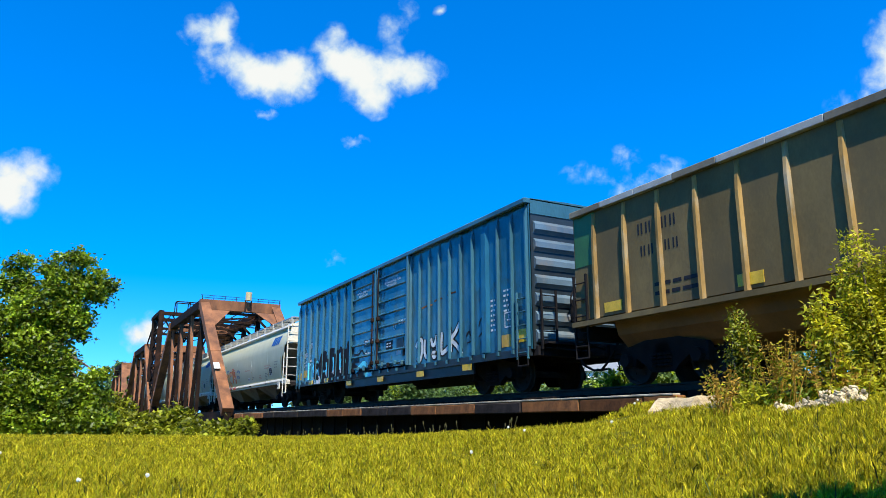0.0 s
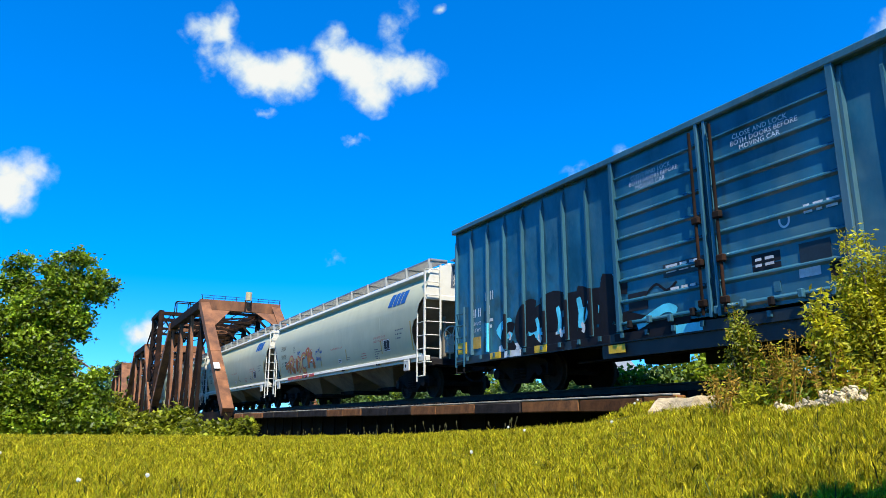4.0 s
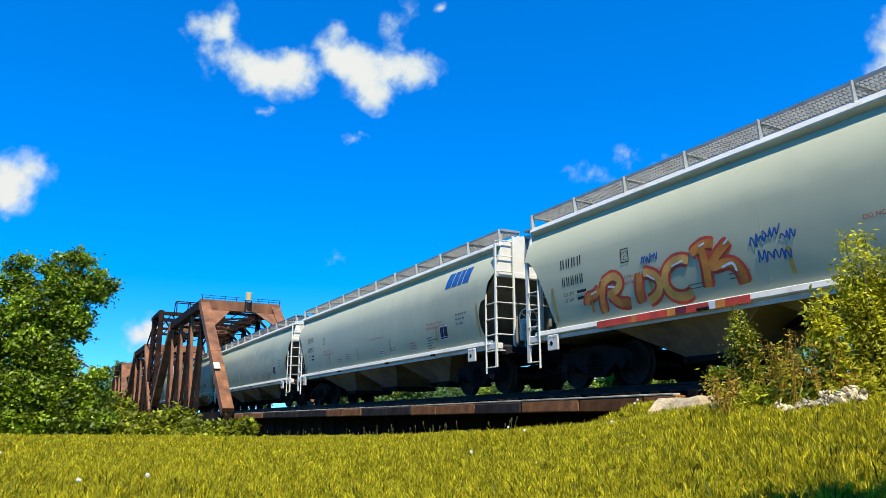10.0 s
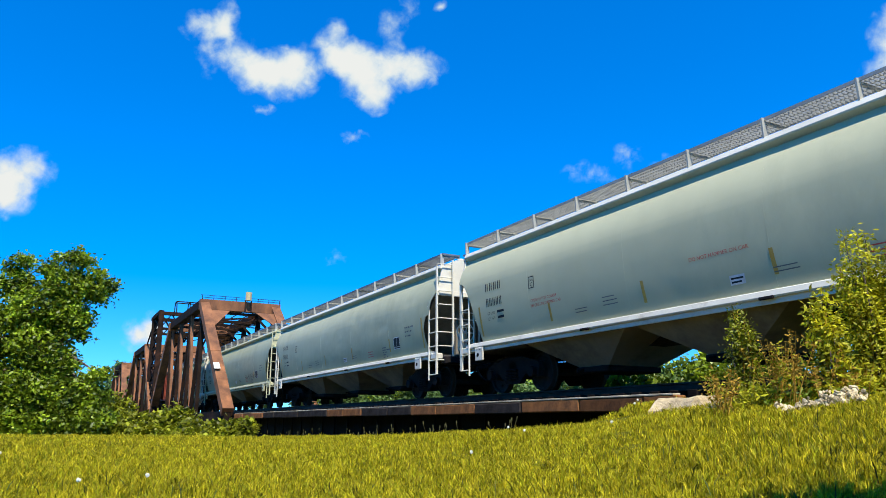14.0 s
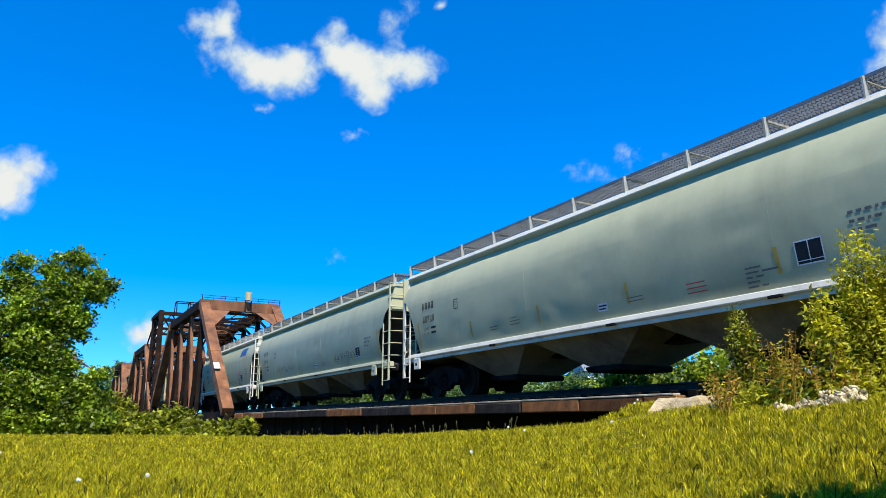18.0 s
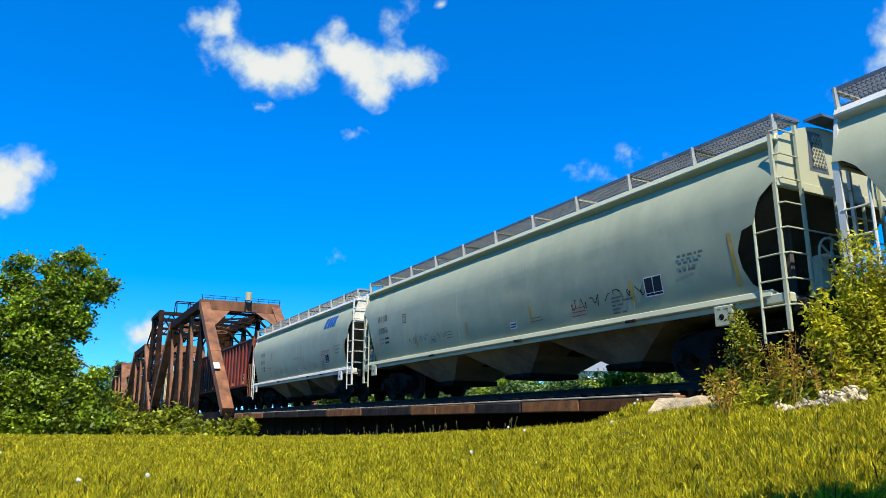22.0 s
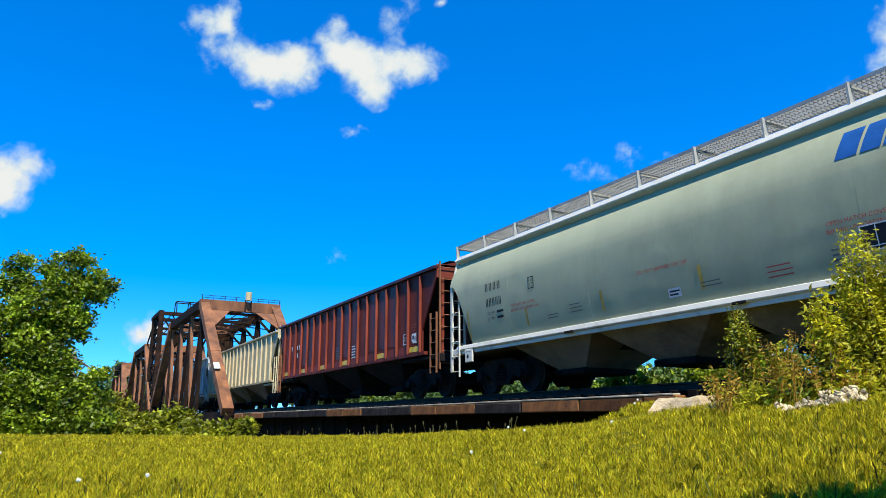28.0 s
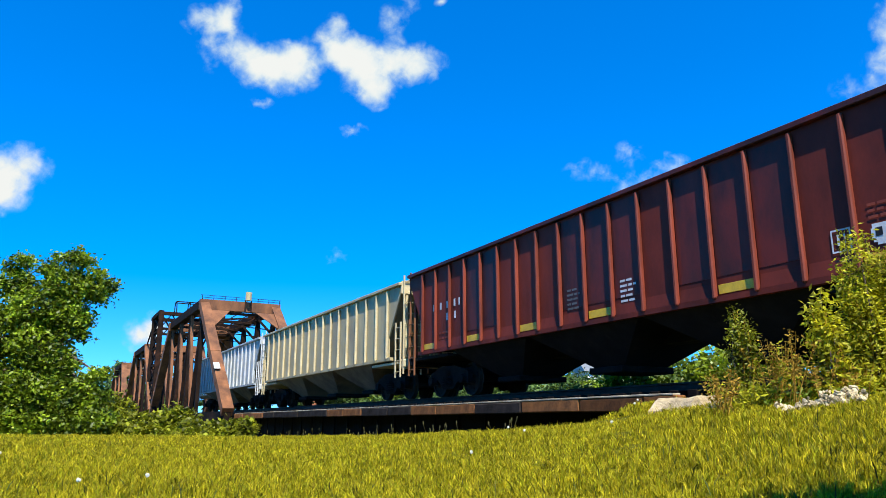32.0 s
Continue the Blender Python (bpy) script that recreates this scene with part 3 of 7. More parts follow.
def truck(car, x):
    """A four-wheel truck under the car at x; the wheelsets turn on their own."""
    t = new("truck")
    t.parent = car
    t.location = (x, 0, 0)
    link("bolster", ME_BOLSTER, M_UNDER, t)
    for s in (-1, 1):
        f = link("side_frame", ME_FRAME, M_UNDER, t)
        f.location = (0, s * 0.98, 0)
        if s > 0:
            f.rotation_euler = (0, 0, math.pi)
    for s in (-1, 1):
        w = link("wheelset", ME_WHEEL, M_WHEEL, t)
        w.location = (s * 0.914, 0, WHEEL_R)
        WHEELSETS.append((w, car, s * 0.914))


def coupler(car, x, s):
    bm = B()
    beam(bm, (x, 0, 0.86), (x + s * 0.62, 0, 0.86), 0.17, 0.2)
    box(bm, (x + s * 0.72, 0.04 * s, 0.86), (0.26, 0.30, 0.30), bevel=0.05)
    box(bm, (x + s * 0.86, -0.1 * s, 0.86), (0.14, 0.1, 0.28), bevel=0.03)
    part("coupler", bm, M_UNDER, car)
    bm = B()
    pts = [(x + s * 0.1, -0.35, 0.8), (x + s * 0.35, -0.36, 0.55), (x + s * 0.6, -0.3, 0.42), (x + s * 0.85, -0.12, 0.44)]
    for a, b in zip(pts, pts[1:]):
        tube(bm, a, b, 0.028, 7)
    part("air_hose", bm, M_UNDER, car)
    bm = B()
    tube(bm, (x + s * 0.05, -1.25, 0.95), (x + s * 0.5, -0.25, 0.85), 0.022, 6)
    part("uncoupling_lever", bm, M_UNDER, car)


def ladder(car, x, y, z0, z1, width, axis, mat, rungs, name="ladder"):
    """Rungs between two stiles; axis 'x' runs along the car, 'y' across."""
    bm = B()
    d = Vector((1, 0, 0)) if axis == "x" else Vector((0, 1, 0))
    c = Vector((x, y, 0))
    for s in (-0.5, 0.5):
        p = c + d * width * s
        box(bm, (p.x, p.y, (z0 + z1) / 2), (0.045, 0.045, z1 - z0))
    for k in range(rungs):
        z = z0 + (z1 - z0) * (k + 0.5) / rungs
        tube(bm, tuple(c - d * width / 2 + Vector((0, 0, z))), tuple(c + d * width / 2 + Vector((0, 0, z))), 0.014, 6)
    return part(name, bm, mat, car)


def stirrup(car, x, y, mat):
    bm = B()
    for s in (-0.2, 0.2):
        tube(bm, (x + s, y, 1.1), (x + s, y, 0.55), 0.018, 6)
    tube(bm, (x - 0.2, y, 0.55), (x + 0.2, y, 0.55), 0.018, 6)
    tube(bm, (x - 0.2, y, 0.8), (x + 0.2, y, 0.8), 0.018, 6)
    part("stirrup_step", bm, mat, car)


def brake_gear(car, x, s, mat, y=-0.3, z=2.1):
    bm = B()
    c = Vector((x + s * 0.12, y, z))
    R = 0.28
    seg = 20
    for k in range(seg):
        a, b = 2 * math.pi * k / seg, 2 * math.pi * (k + 1) / seg
        tube(bm, c + Vector((0, R * math.cos(a), R * math.sin(a))), c + Vector((0, R * math.cos(b), R * math.sin(b))), 0.02, 6)
    for k in range(5):
        a = 2 * math.pi * k / 5
        tube(bm, c, c + Vector((0, R * math.cos(a), R * math.sin(a))), 0.018, 6)
    tube(bm, c - Vector((s * 0.2, 0, 0)), c + Vector((s * 0.03, 0, 0)), 0.05, 10)
    part("brake_wheel", bm, mat, car)
    bm = B()
    box(bm, (x - s * 0.06, y, z - 0.25), (0.14, 0.26, 0.55), bevel=0.03)
    tube(bm, (x - s * 0.04, y, z - 0.4), (x - s * 0.04, y, 0.95), 0.02, 6)
    part("brake_housing", bm, mat, car)


def quad_xz(bm, x0, x1, z0, z1, yf, lean=0.0, n=1):
    """A thin patch on the near side, following the side's own curve."""
    n = max(n, int((z1 - z0) / 0.07))
    for i in range(n):
        a, b = z0 + (z1 - z0) * i / n, z0 + (z1 - z0) * (i + 1) / n
        la, lb = lean * (a - z0), lean * (b - z0)
        vs = [bm.verts.new((x, yf(z), z)) for x, z in ((x0 + la, a), (x1 + la, a), (x1 + lb, b), (x0 + lb, b))]
        bm.faces.new(vs)
    return bm


def letters(car, name, text, x, z, size, yf, mat, label=""):
    """Words painted on the near side, left edge at x, base line at z."""
    cu = bpy.data.curves.new(name, "FONT")
    cu.body, cu.size = text, size
    cu.resolution_u = 2
    tmp = bpy.data.objects.new(name, cu)
    scene.collection.objects.link(tmp)
    me = bpy.data.meshes.new_from_object(tmp.evaluated_get(bpy.context.evaluated_depsgraph_get()))
    bpy.data.objects.remove(tmp)
    bpy.data.curves.remove(cu)
    me.name = name
    me.materials.clear()
    for v in me.vertices:
        vx, vz = v.co.x, v.co.y
        v.co = (x + vx, yf(z + vz), z + vz)
    return link(name, me, mat, car, label)


def bars(car, name, x, z, widths, h, gap, yf, mat, label="", space=0.06):
    """Unreadable writing as rows of short plain bars."""
    bm = B()
    for row in widths:
        px = x
        for w in row:
            quad_xz(bm, px, px + w, z, z + h, yf)
            px += w + space
        z -= h + gap
    return part(name, bm, mat, car, label)


def glyph_block(bm, x, z, w, h, yf, lean=0.0):
    """Two plain upright bars for one sign of a mark that is not spelled out."""
    k = w * 0.3
    quad_xz(bm, x, x + k, z, z + h, yf, lean)
    quad_xz(bm, x + w - k, x + w, z, z + h, yf, lean)


def stroke(bm, pts, w, yf, cap=True):
    """A brushed band through (x, z) points on the near side, rounded between them."""
    if len(pts) > 2:
        q = [Vector(p) for p in (pts[0], *pts, pts[-1])]
        fine = []
        for i in range(1, len(q) - 2):
            a, b, c, d = q[i - 1:i + 3]
            fine += [0.5 * (2 * b + (c - a) * t + (2 * a - 5 * b + 4 * c - d) * t * t + (3 * b - a - 3 * c + d) * t ** 3) for t in (0.0, 0.25, 0.5, 0.75)]
        pts = [tuple(p) for p in fine] + [pts[-1]]
    n = len(pts)
    L, R = [], []
    for i, (x, z) in enumerate(pts):
        a = Vector(pts[max(0, i - 1)])
        b = Vector(pts[min(n - 1, i + 1)])
        d = (b - a).normalized()
        nn = Vector((-d.y, d.x))
        ww = w * (0.75 if cap and i in (0, n - 1) else 1.0) / 2
        l, r = Vector((x, z)) + nn * ww, Vector((x, z)) - nn * ww
        L.append(bm.verts.new((l.x, yf(l.y), l.y)))
        R.append(bm.verts.new((r.x, yf(r.y), r.y)))
    for i in range(n - 1):
        bm.faces.new((R[i], R[i + 1], L[i + 1], L[i]))


def arc(cx, cz, rx, rz, a0, a1, n=10):
    return [(cx + rx * math.cos(radians(a0 + (a1 - a0) * i / n)), cz + rz * math.sin(radians(a0 + (a1 - a0) * i / n))) for i in range(n + 1)]


# ---- grey covered hopper with round sides ----
H_EAVE, H_SILL = 3.66, 1.22


def round_side(z):
    """Half width of the round-sided hopper at height z."""
    t = z - 2.7
    return 1.60 - (0.37 if t > 0 else 0.08) * t * t


def near_y(off):
    return lambda z: -round_side(z) - off


def end_inset(z, e):
    """How far the side sheet stops short of the trailing (-1) or leading (1) end at height z."""
    if z > 2.94:
        return 0.0
    if e < 0:
        return 0.04 + 0.98 * ((2.94 - z) / (2.94 - H_SILL)) ** 0.5
    return float(np.interp(z, (1.22, 1.3, 1.42, 1.7, 2.0, 2.3, 2.36, 2.6, 2.75, 2.94), (0.3, 0.5, 0.66, 0.79, 0.82, 0.68, 0.44, 0.36, 0.28, 0.03)))


def dent(x, z, seed, depth):
    """Shallow inward buckles of the side sheet, long and upright, a few of them sharp."""
    a = noise.noise((x * 0.55, z * 0.8, seed)) + 0.5 * noise.noise((x * 1.7, z * 0.6, seed + 9.0))
    b = max(0.0, noise.noise((x * 1.1, z * 1.9, seed + 31.0)) - 0.25)
    return 0.002 - depth * (max(0.0, a + 0.1) + 1.6 * b)


def round_hopper(label, L, paint, trim, x, chutes=3, grate=None, dents=0.006, seed=1.0, inner=None):
    car = thing("covered_hopper", label, "freight car", "cars of the passing train", at=(x, 0, 0))
    h = L / 2
    inner = inner or M_SLOPE
    zs = sorted(set([H_SILL + (H_EAVE - H_SILL) * i / 26 for i in range(27)] + [1.3, 1.42, 2.3, 2.36, 2.6, 2.75, 2.92, 2.945]))
    for s in (-1, 1):
        nx = 90
        verts, faces = [], []
        for z in zs:
            i0, i1 = end_inset(z, -1), end_inset(z, 1)
            for k in range(nx + 1):
                xx = -h + i0 + (L - i0 - i1) * k / nx
                verts.append((xx, s * (round_side(z) + dent(xx, z, seed + 5 * s, dents)), z))
        n1 = nx + 1
        for j in range(len(zs) - 1):
            for k in range(nx):
                f = (j * n1 + k, j * n1 + k + 1, (j + 1) * n1 + k + 1, (j + 1) * n1 + k)
                faces.append(f if s < 0 else f[::-1])
        from_arrays("side_sheet", verts, faces, paint, car, smooth=True)
        # welded seams
        for k in range(1, 5):
            bm = B()
            xs = -h + L * k / 5
            pts = [H_SILL + 0.1 + (H_EAVE - H_SILL - 0.15) * i / 12 for i in range(13)]
            for a, b in zip(pts, pts[1:]):
                ya, yb = (s * (round_side(q) + dent(xs, q, seed + 5 * s, dents)) for q in (a, b))
                beam(bm, (xs, ya, a), (xs, yb, b), 0.008, 0.004)
            part("weld_seam", bm, paint, car)
        # eave ledge and side sill
        bm = B()
        box(bm, (0, s * (round_side(H_EAVE) + 0.055), H_EAVE + 0.05), (L - 0.012, 0.2, 0.15), Matrix.Rotation(s * radians(24), 3, "X"), bevel=0.02)
        part("eave_rail", bm, trim, car)
        bm = B()
        box(bm, (0, s * 1.455, H_SILL - 0.02), (L - 0.55, 0.17, 0.13), Matrix.Rotation(s * radians(14), 3, "X"), bevel=0.02)
        box(bm, (0, s * 1.46, H_SILL - 0.10), (L - 0.55, 0.05, 0.12))
        part("side_sill", bm, trim, car)
        for xk in (-h + 0.95, h - 1.22):
            bm = B()
            box(bm, (xk, s * 1.53, H_SILL - 0.24), (0.38, 0.05, 0.34), bevel=0.015)
            pad = part("jacking_pad", bm, trim, car)
            bm = B()
            tube(bm, (xk - 0.04, s * 1.556, H_SILL - 0.26), (xk - 0.04, s * 1.52, H_SILL - 0.26), 0.055, 12)
            part("jack_hole", bm, M_UNDER, pad)
            bars(pad, "pad_stencil", xk - 0.12, H_SILL - 0.14, [(0.07, 0.09), (0.06,)], 0.018, 0.13, lambda z: s * 1.558, M_INK_GREY)
        for xk in (-h + 5.2, -h + 9.6, h - 3.4):
            bm = B()
            box(bm, (xk, s * 1.56, H_SILL - 0.07), (0.26, 0.05, 0.05), bevel=0.008)
            part("sill_lug", bm, M_UNDER, car)
    # rounded roof
    ridge = 4.1
    prof = [(y, H_EAVE + 0.06 + (ridge - H_EAVE - 0.06) * (1 - abs(y / 1.36) ** 2.3)) for y in [-1.36 + 2.72 * i / 16 for i in range(17)]]
    verts = [(xx, y, z) for xx in (-h + 0.02, h - 0.02) for y, z in prof]
    k = len(prof)
    faces = [(i, k + i, k + i + 1, i + 1) for i in range(k - 1)] + [tuple(range(k)), tuple(range(k, 2 * k))[::-1]]
    from_arrays("roof", verts, faces, trim, car)
    bm = B()
    box(bm, (0, 0, ridge + 0.08), (L - 1.6, 0.62, 0.16), bevel=0.03)
    part("hatch_trough", bm, trim, car)
    # running boards of open grating beside the hatch trough
    for s in (-1, 1):
        yb, zb = s * 1.06, 4.12
        bm = B()
        for d in (-0.28, 0.28):
            box(bm, (0, yb + d, zb), (L, 0.02, 0.06))
        for d in (-0.14, 0.0, 0.14):
            box(bm, (0, yb + d, zb), (L, 0.012, 0.02))
        n = int(L / 0.07)
        for i in range(n + 1):
            box(bm, (-h + L * i / n, yb, zb), (0.012, 0.56, 0.05))
        part("running_board", bm, grate or M_GRATING, car)
        for i in range(11):
            xb = -h + 0.06 + (L - 0.12) * i / 10
            bm = B()
            beam(bm, (xb, s * 1.335, H_EAVE + 0.1), (xb, s * 1.355, zb + 0.02), 0.03, 0.11, up=(0, 1, 0))
            beam(bm, (xb, s * 0.75, zb - 0.05), (xb, s * 1.34, zb - 0.05), 0.05, 0.05)
            part("board_bracket", bm, M_BRACKET, car)
    for e in (-1, 1):
        # white end fascia under the rounded roof end
        bm = B()
        edge = prof + [(1.545, 2.93), (-1.545, 2.93)]
        vv = [bm.verts.new((e * (h + 0.01), y, z)) for y, z in edge]
        ww = [bm.verts.new((e * (h - 0.05), y, z)) for y, z in edge]
        bm.faces.new(vv)
        bm.faces.new(ww[::-1])
        n = len(edge)
        for i in range(n):
            bm.faces.new((vv[i], ww[i], ww[(i + 1) % n], vv[(i + 1) % n]))
        bmesh.ops.recalc_face_normals(bm, faces=bm.faces)
        part("end_fascia", bm, trim, car)
        bm = B()
        box(bm, (e * (h - 0.005), 0, 2.95), (0.07, 3.06, 0.15), bevel=0.01)
        part("end_beam", bm, trim, car)
        # narrow cross-over platform of grating
        bm = B()
        for i in range(19):
            box(bm, (e * (h + 0.02 + 0.0167 * i), -0.1, 4.14), (0.006, 1.1, 0.04))
        for y in (-0.65, -0.1, 0.45):
            box(bm, (e * (h + 0.17), y, 4.14), (0.34, 0.02, 0.05))
        part("end_platform", bm, grate or M_GRATING, car)
        # tapered mesh step over a flat dark sheet that paints the shade behind it
        xm = e * (h + 0.014)
        bm = B()
        bm.faces.new([bm.verts.new((xm, y, z)) for y, z in ((-0.62, 3.98), (-0.28, 3.98), (-0.16, 3.28), (-0.66, 3.28))][::-e])
        part("mesh_shade", bm, M_GRATING_DARK, car)
        bm = B()
        for i in range(-6, 7):
            for sgn in (-1, 1):
                y0, y1 = -0.41 + i * 0.075 - sgn * 0.16, -0.41 + i * 0.075 + sgn * 0.16
                pts = [(y0 + (y1 - y0) * q / 12, 3.36 + 0.56 * q / 12) for q in range(13)]
                pts = [(y, z) for y, z in pts if abs(y + 0.41) < 0.19 - 0.06 * (z - 3.36) / 0.56]
                if len(pts) > 1:
                    beam(bm, (xm + e * 0.02, *pts[0]), (xm + e * 0.02, *pts[-1]), 0.014, 0.016)
        part("mesh_step", bm, trim, car)
        # slope sheet, posts and shelf inside the end, their colour darkened for the shade there
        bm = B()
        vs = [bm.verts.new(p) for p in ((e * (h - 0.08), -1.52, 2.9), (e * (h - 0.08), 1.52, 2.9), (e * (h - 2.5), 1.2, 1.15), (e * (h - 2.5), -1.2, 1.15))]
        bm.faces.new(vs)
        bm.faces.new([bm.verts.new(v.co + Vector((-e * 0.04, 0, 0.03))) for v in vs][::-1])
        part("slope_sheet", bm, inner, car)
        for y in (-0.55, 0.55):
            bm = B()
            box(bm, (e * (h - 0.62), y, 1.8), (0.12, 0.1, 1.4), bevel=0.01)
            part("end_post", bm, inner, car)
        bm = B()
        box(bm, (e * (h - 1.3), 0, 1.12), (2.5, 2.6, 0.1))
        part("end_shelf", bm, M_END_SHADED, car)
        bm = B()
        box(bm, (e * (h + 0.02), 0, 1.0), (0.26, 2.7, 0.22), bevel=0.03)
        box(bm, (e * (h - 1.0), 0, 0.95), (2.6, 0.5, 0.35))
        part("end_sill", bm, M_UNDER, car)
        for s in (-1, 1):
            yc, ye = s * 1.53, s * 1.06
            xc, xi = e * (h - 0.03), e * (h - 0.47)
            bm = B()
            box(bm, (e * (h - 0.2), s * 1.44, 1.12), (0.4, 0.2, 0.16), bevel=0.02)
            part("sill_end", bm, trim, car)
            # corner ladder: one stile on the corner, one on the side, one on the end
            bm = B()
            box(bm, (xc, yc, (0.6 + (3.75 if e > 0 else 2.95)) / 2), (0.06 if e > 0 else 0.1, 0.05, (3.75 if e > 0 else 2.95) - 0.6))
            part("corner_stile", bm, trim, car)
            bm = B()
            tube(bm, (xi, yc + s * 0.02, 0.45), (xi, yc + s * 0.02, 2.48), 0.024, 8)
            tube(bm, (xi, yc + s * 0.02, 2.48), (xi - e * 0.05, yc + s * 0.04, 2.62), 0.024, 8)
            part("side_stile", bm, trim, car)
            bm = B()
            box(bm, (e * (h + 0.09), ye, (1.0 + (3.95 if e > 0 else 2.95)) / 2), (0.05, 0.05, (3.95 if e > 0 else 2.95) - 1.0))
            part("end_stile", bm, trim, car)
            for i in range(9):
                z = 0.6 + 0.4 * i
                if z < 2.3:
                    bm = B()
                    tube(bm, (xi, yc + s * 0.02, z), (xc, yc + s * 0.02, z), 0.015, 6)
                    part("side_rung", bm, trim, car)
                if 0.9 < z < (3.85 if e > 0 else 2.7):
                    bm = B()
                    tube(bm, (xc, yc, z), (e * (h + 0.09), yc + s * -0.04, z), 0.015, 6)
                    tube(bm, (e * (h + 0.09), yc + s * -0.04, z), (e * (h + 0.09), ye, z), 0.015, 6)
                    part("end_rung", bm, trim, car)
        bm = B()
        tube(bm, (e * (h + 0.09), -1.06, 2.2), (e * (h + 0.09), 1.06, 2.2), 0.016, 6)
        part("end_rail", bm, trim, car)
        for y in (-0.15, 0.6):
            bm = B()
            tube(bm, (e * (h + 0.05), y, 1.1), (e * (h + 0.05), y, 2.9), 0.03, 8)
            part("end_upright", bm, trim, car)
        coupler(car, e * (h + 0.1), e)
        truck(car, e * (h - 1.75))
    brake_gear(car, h + 0.1, 1, trim, -0.72, 1.8)
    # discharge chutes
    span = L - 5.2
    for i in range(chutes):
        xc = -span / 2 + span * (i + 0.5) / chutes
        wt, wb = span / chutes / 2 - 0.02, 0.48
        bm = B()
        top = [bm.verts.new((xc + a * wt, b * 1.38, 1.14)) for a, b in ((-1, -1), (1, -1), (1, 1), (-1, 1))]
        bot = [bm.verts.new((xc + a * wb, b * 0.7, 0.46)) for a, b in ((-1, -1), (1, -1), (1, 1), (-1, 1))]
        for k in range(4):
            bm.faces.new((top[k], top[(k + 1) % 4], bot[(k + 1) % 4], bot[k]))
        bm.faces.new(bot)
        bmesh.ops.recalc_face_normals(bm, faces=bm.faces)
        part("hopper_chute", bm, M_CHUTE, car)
        bm = B()
        box(bm, (xc, 0, 0.4), (1.05, 1.55, 0.13), bevel=0.02)
        tube(bm, (xc - 0.3, -0.95, 0.4), (xc - 0.3, 0.95, 0.4), 0.035, 8)
        part("outlet_gate", bm, M_UNDER, car)
    bm = B()
    box(bm, (0, 0, 0.98), (L - 1, 0.45, 0.3))
    part("center_sill", bm, M_UNDER, car)
    return car


def hopper_marks(car, L, emblem, red_words, mark_at=1.4, emblem_at=2.62):
    """Lettering, stripes and labels of a round-sided hopper."""
    h = L / 2
    yf = near_y(0.007)
    xl = -h + mark_at
    # reporting mark and number as plain blocks
    for i in range(9):
        bm = B()
        if i < 4:
            glyph_block(bm, xl + i * 0.19, 2.52, 0.115, 0.2, yf)
        else:
            glyph_block(bm, xl + 0.02 + (i - 4) * 0.15, 2.13, 0.09, 0.2, yf)
        part("mark_block", bm, M_INK_BLACK, car, "plain black block of a reporting mark")
    letters(car, "load_words", "LD LMT", xl + 0.04, 1.92, 0.1, yf, M_INK_BLACK)
    letters(car, "load_words", "LT  WT", xl + 0.04, 1.78, 0.1, yf, M_INK_BLACK)
    bars(car, "weight_data", xl + 0.48, 1.93, [(0.3,), (0.28,)], 0.06, 0.08, yf, M_INK_BLACK)
    letters(car, "plate_words", "PLATE", xl + 1.91, 2.47, 0.065, yf, M_INK_BLACK)
    letters(car, "plate_words", "C", xl + 1.96, 2.34, 0.14, yf, M_INK_BLACK)
    bm = B()
    x1 = xl + 1.9
    for a, b, c, d in ((0, 0.22, 2.30, 2.32), (0, 0.22, 2.56, 2.58), (0, 0.02, 2.3, 2.58), (0.2, 0.22, 2.3, 2.58),):
        quad_xz(bm, x1 + a, x1 + b, c, d, yf)
    part("small_stencil", bm, M_INK_BLACK, car)
    for fx, z0, hh in ((0.065, 1.42, 0.75), (0.245, 1.46, 0.42), (0.425, 1.46, 0.42), (0.60, 1.5, 0.42), (0.80, 1.5, 0.42), (0.945, 1.42, 0.9)):
        bm = B()
        quad_xz(bm, -h + L * fx, -h + L * fx + 0.075, z0, z0 + hh, yf, -0.06, 3)
        part("reflector_strip", bm, M_OCHRE, car, "faded ochre reflective strip")
    if red_words:
        for fx, z in ((0.205, 1.98), (0.765, 2.02)):
            letters(car, "hatch_words", "OPEN HATCH COVERS", -h + L * fx, z, 0.095, yf, M_INK_RED, "small red stencilled words")
            letters(car, "hatch_words", "BEFORE UNLOADING CAR", -h + L * fx - 0.02, z - 0.115, 0.095, yf, M_INK_RED, "small red stencilled words")
        letters(car, "hammer_words", "DO NOT HAMMER ON CAR", -h + L * 0.50, 2.0, 0.1, yf, M_INK_RED, "small red stencilled words")
    bars(car, "stencil_line", -h + L * 0.765, 1.66, [(0.3,), (0.25, 0.3), (0.12, 0.14), (0.24,), (0.2, 0.12)], 0.03, 0.045, yf, M_INK_GREY)
    bars(car, "stencil_line", -h + L * 0.69, 1.62, [(0.42,), (0.45,), (0.45,)], 0.02, 0.06, yf, M_INK_RED)
    bars(car, "stencil_line", -h + L * 0.30, 1.6, [(0.4,), (0.36,)], 0.018, 0.05, yf, M_INK_GREY)
    bars(car, "stencil_line", -h + L * 0.355, 1.72, [(0.35,), (0.42,), (0.42,)], 0.018, 0.06, yf, M_INK_GREY)
    bars(car, "stencil_line", -h + L * 0.60, 1.6, [(0.42,), (0.45,)], 0.018, 0.05, yf, M_INK_GREY)
    bars(car, "dimension_data", -h + L * 0.875, 2.12, [(0.08, 0.08, 0.1, 0.05, 0.1), (0.08, 0.1, 0.05, 0.1), (0.06, 0.06, 0.16)], 0.045, 0.085, yf, M_INK_GREY, space=0.045)
    bm = B()
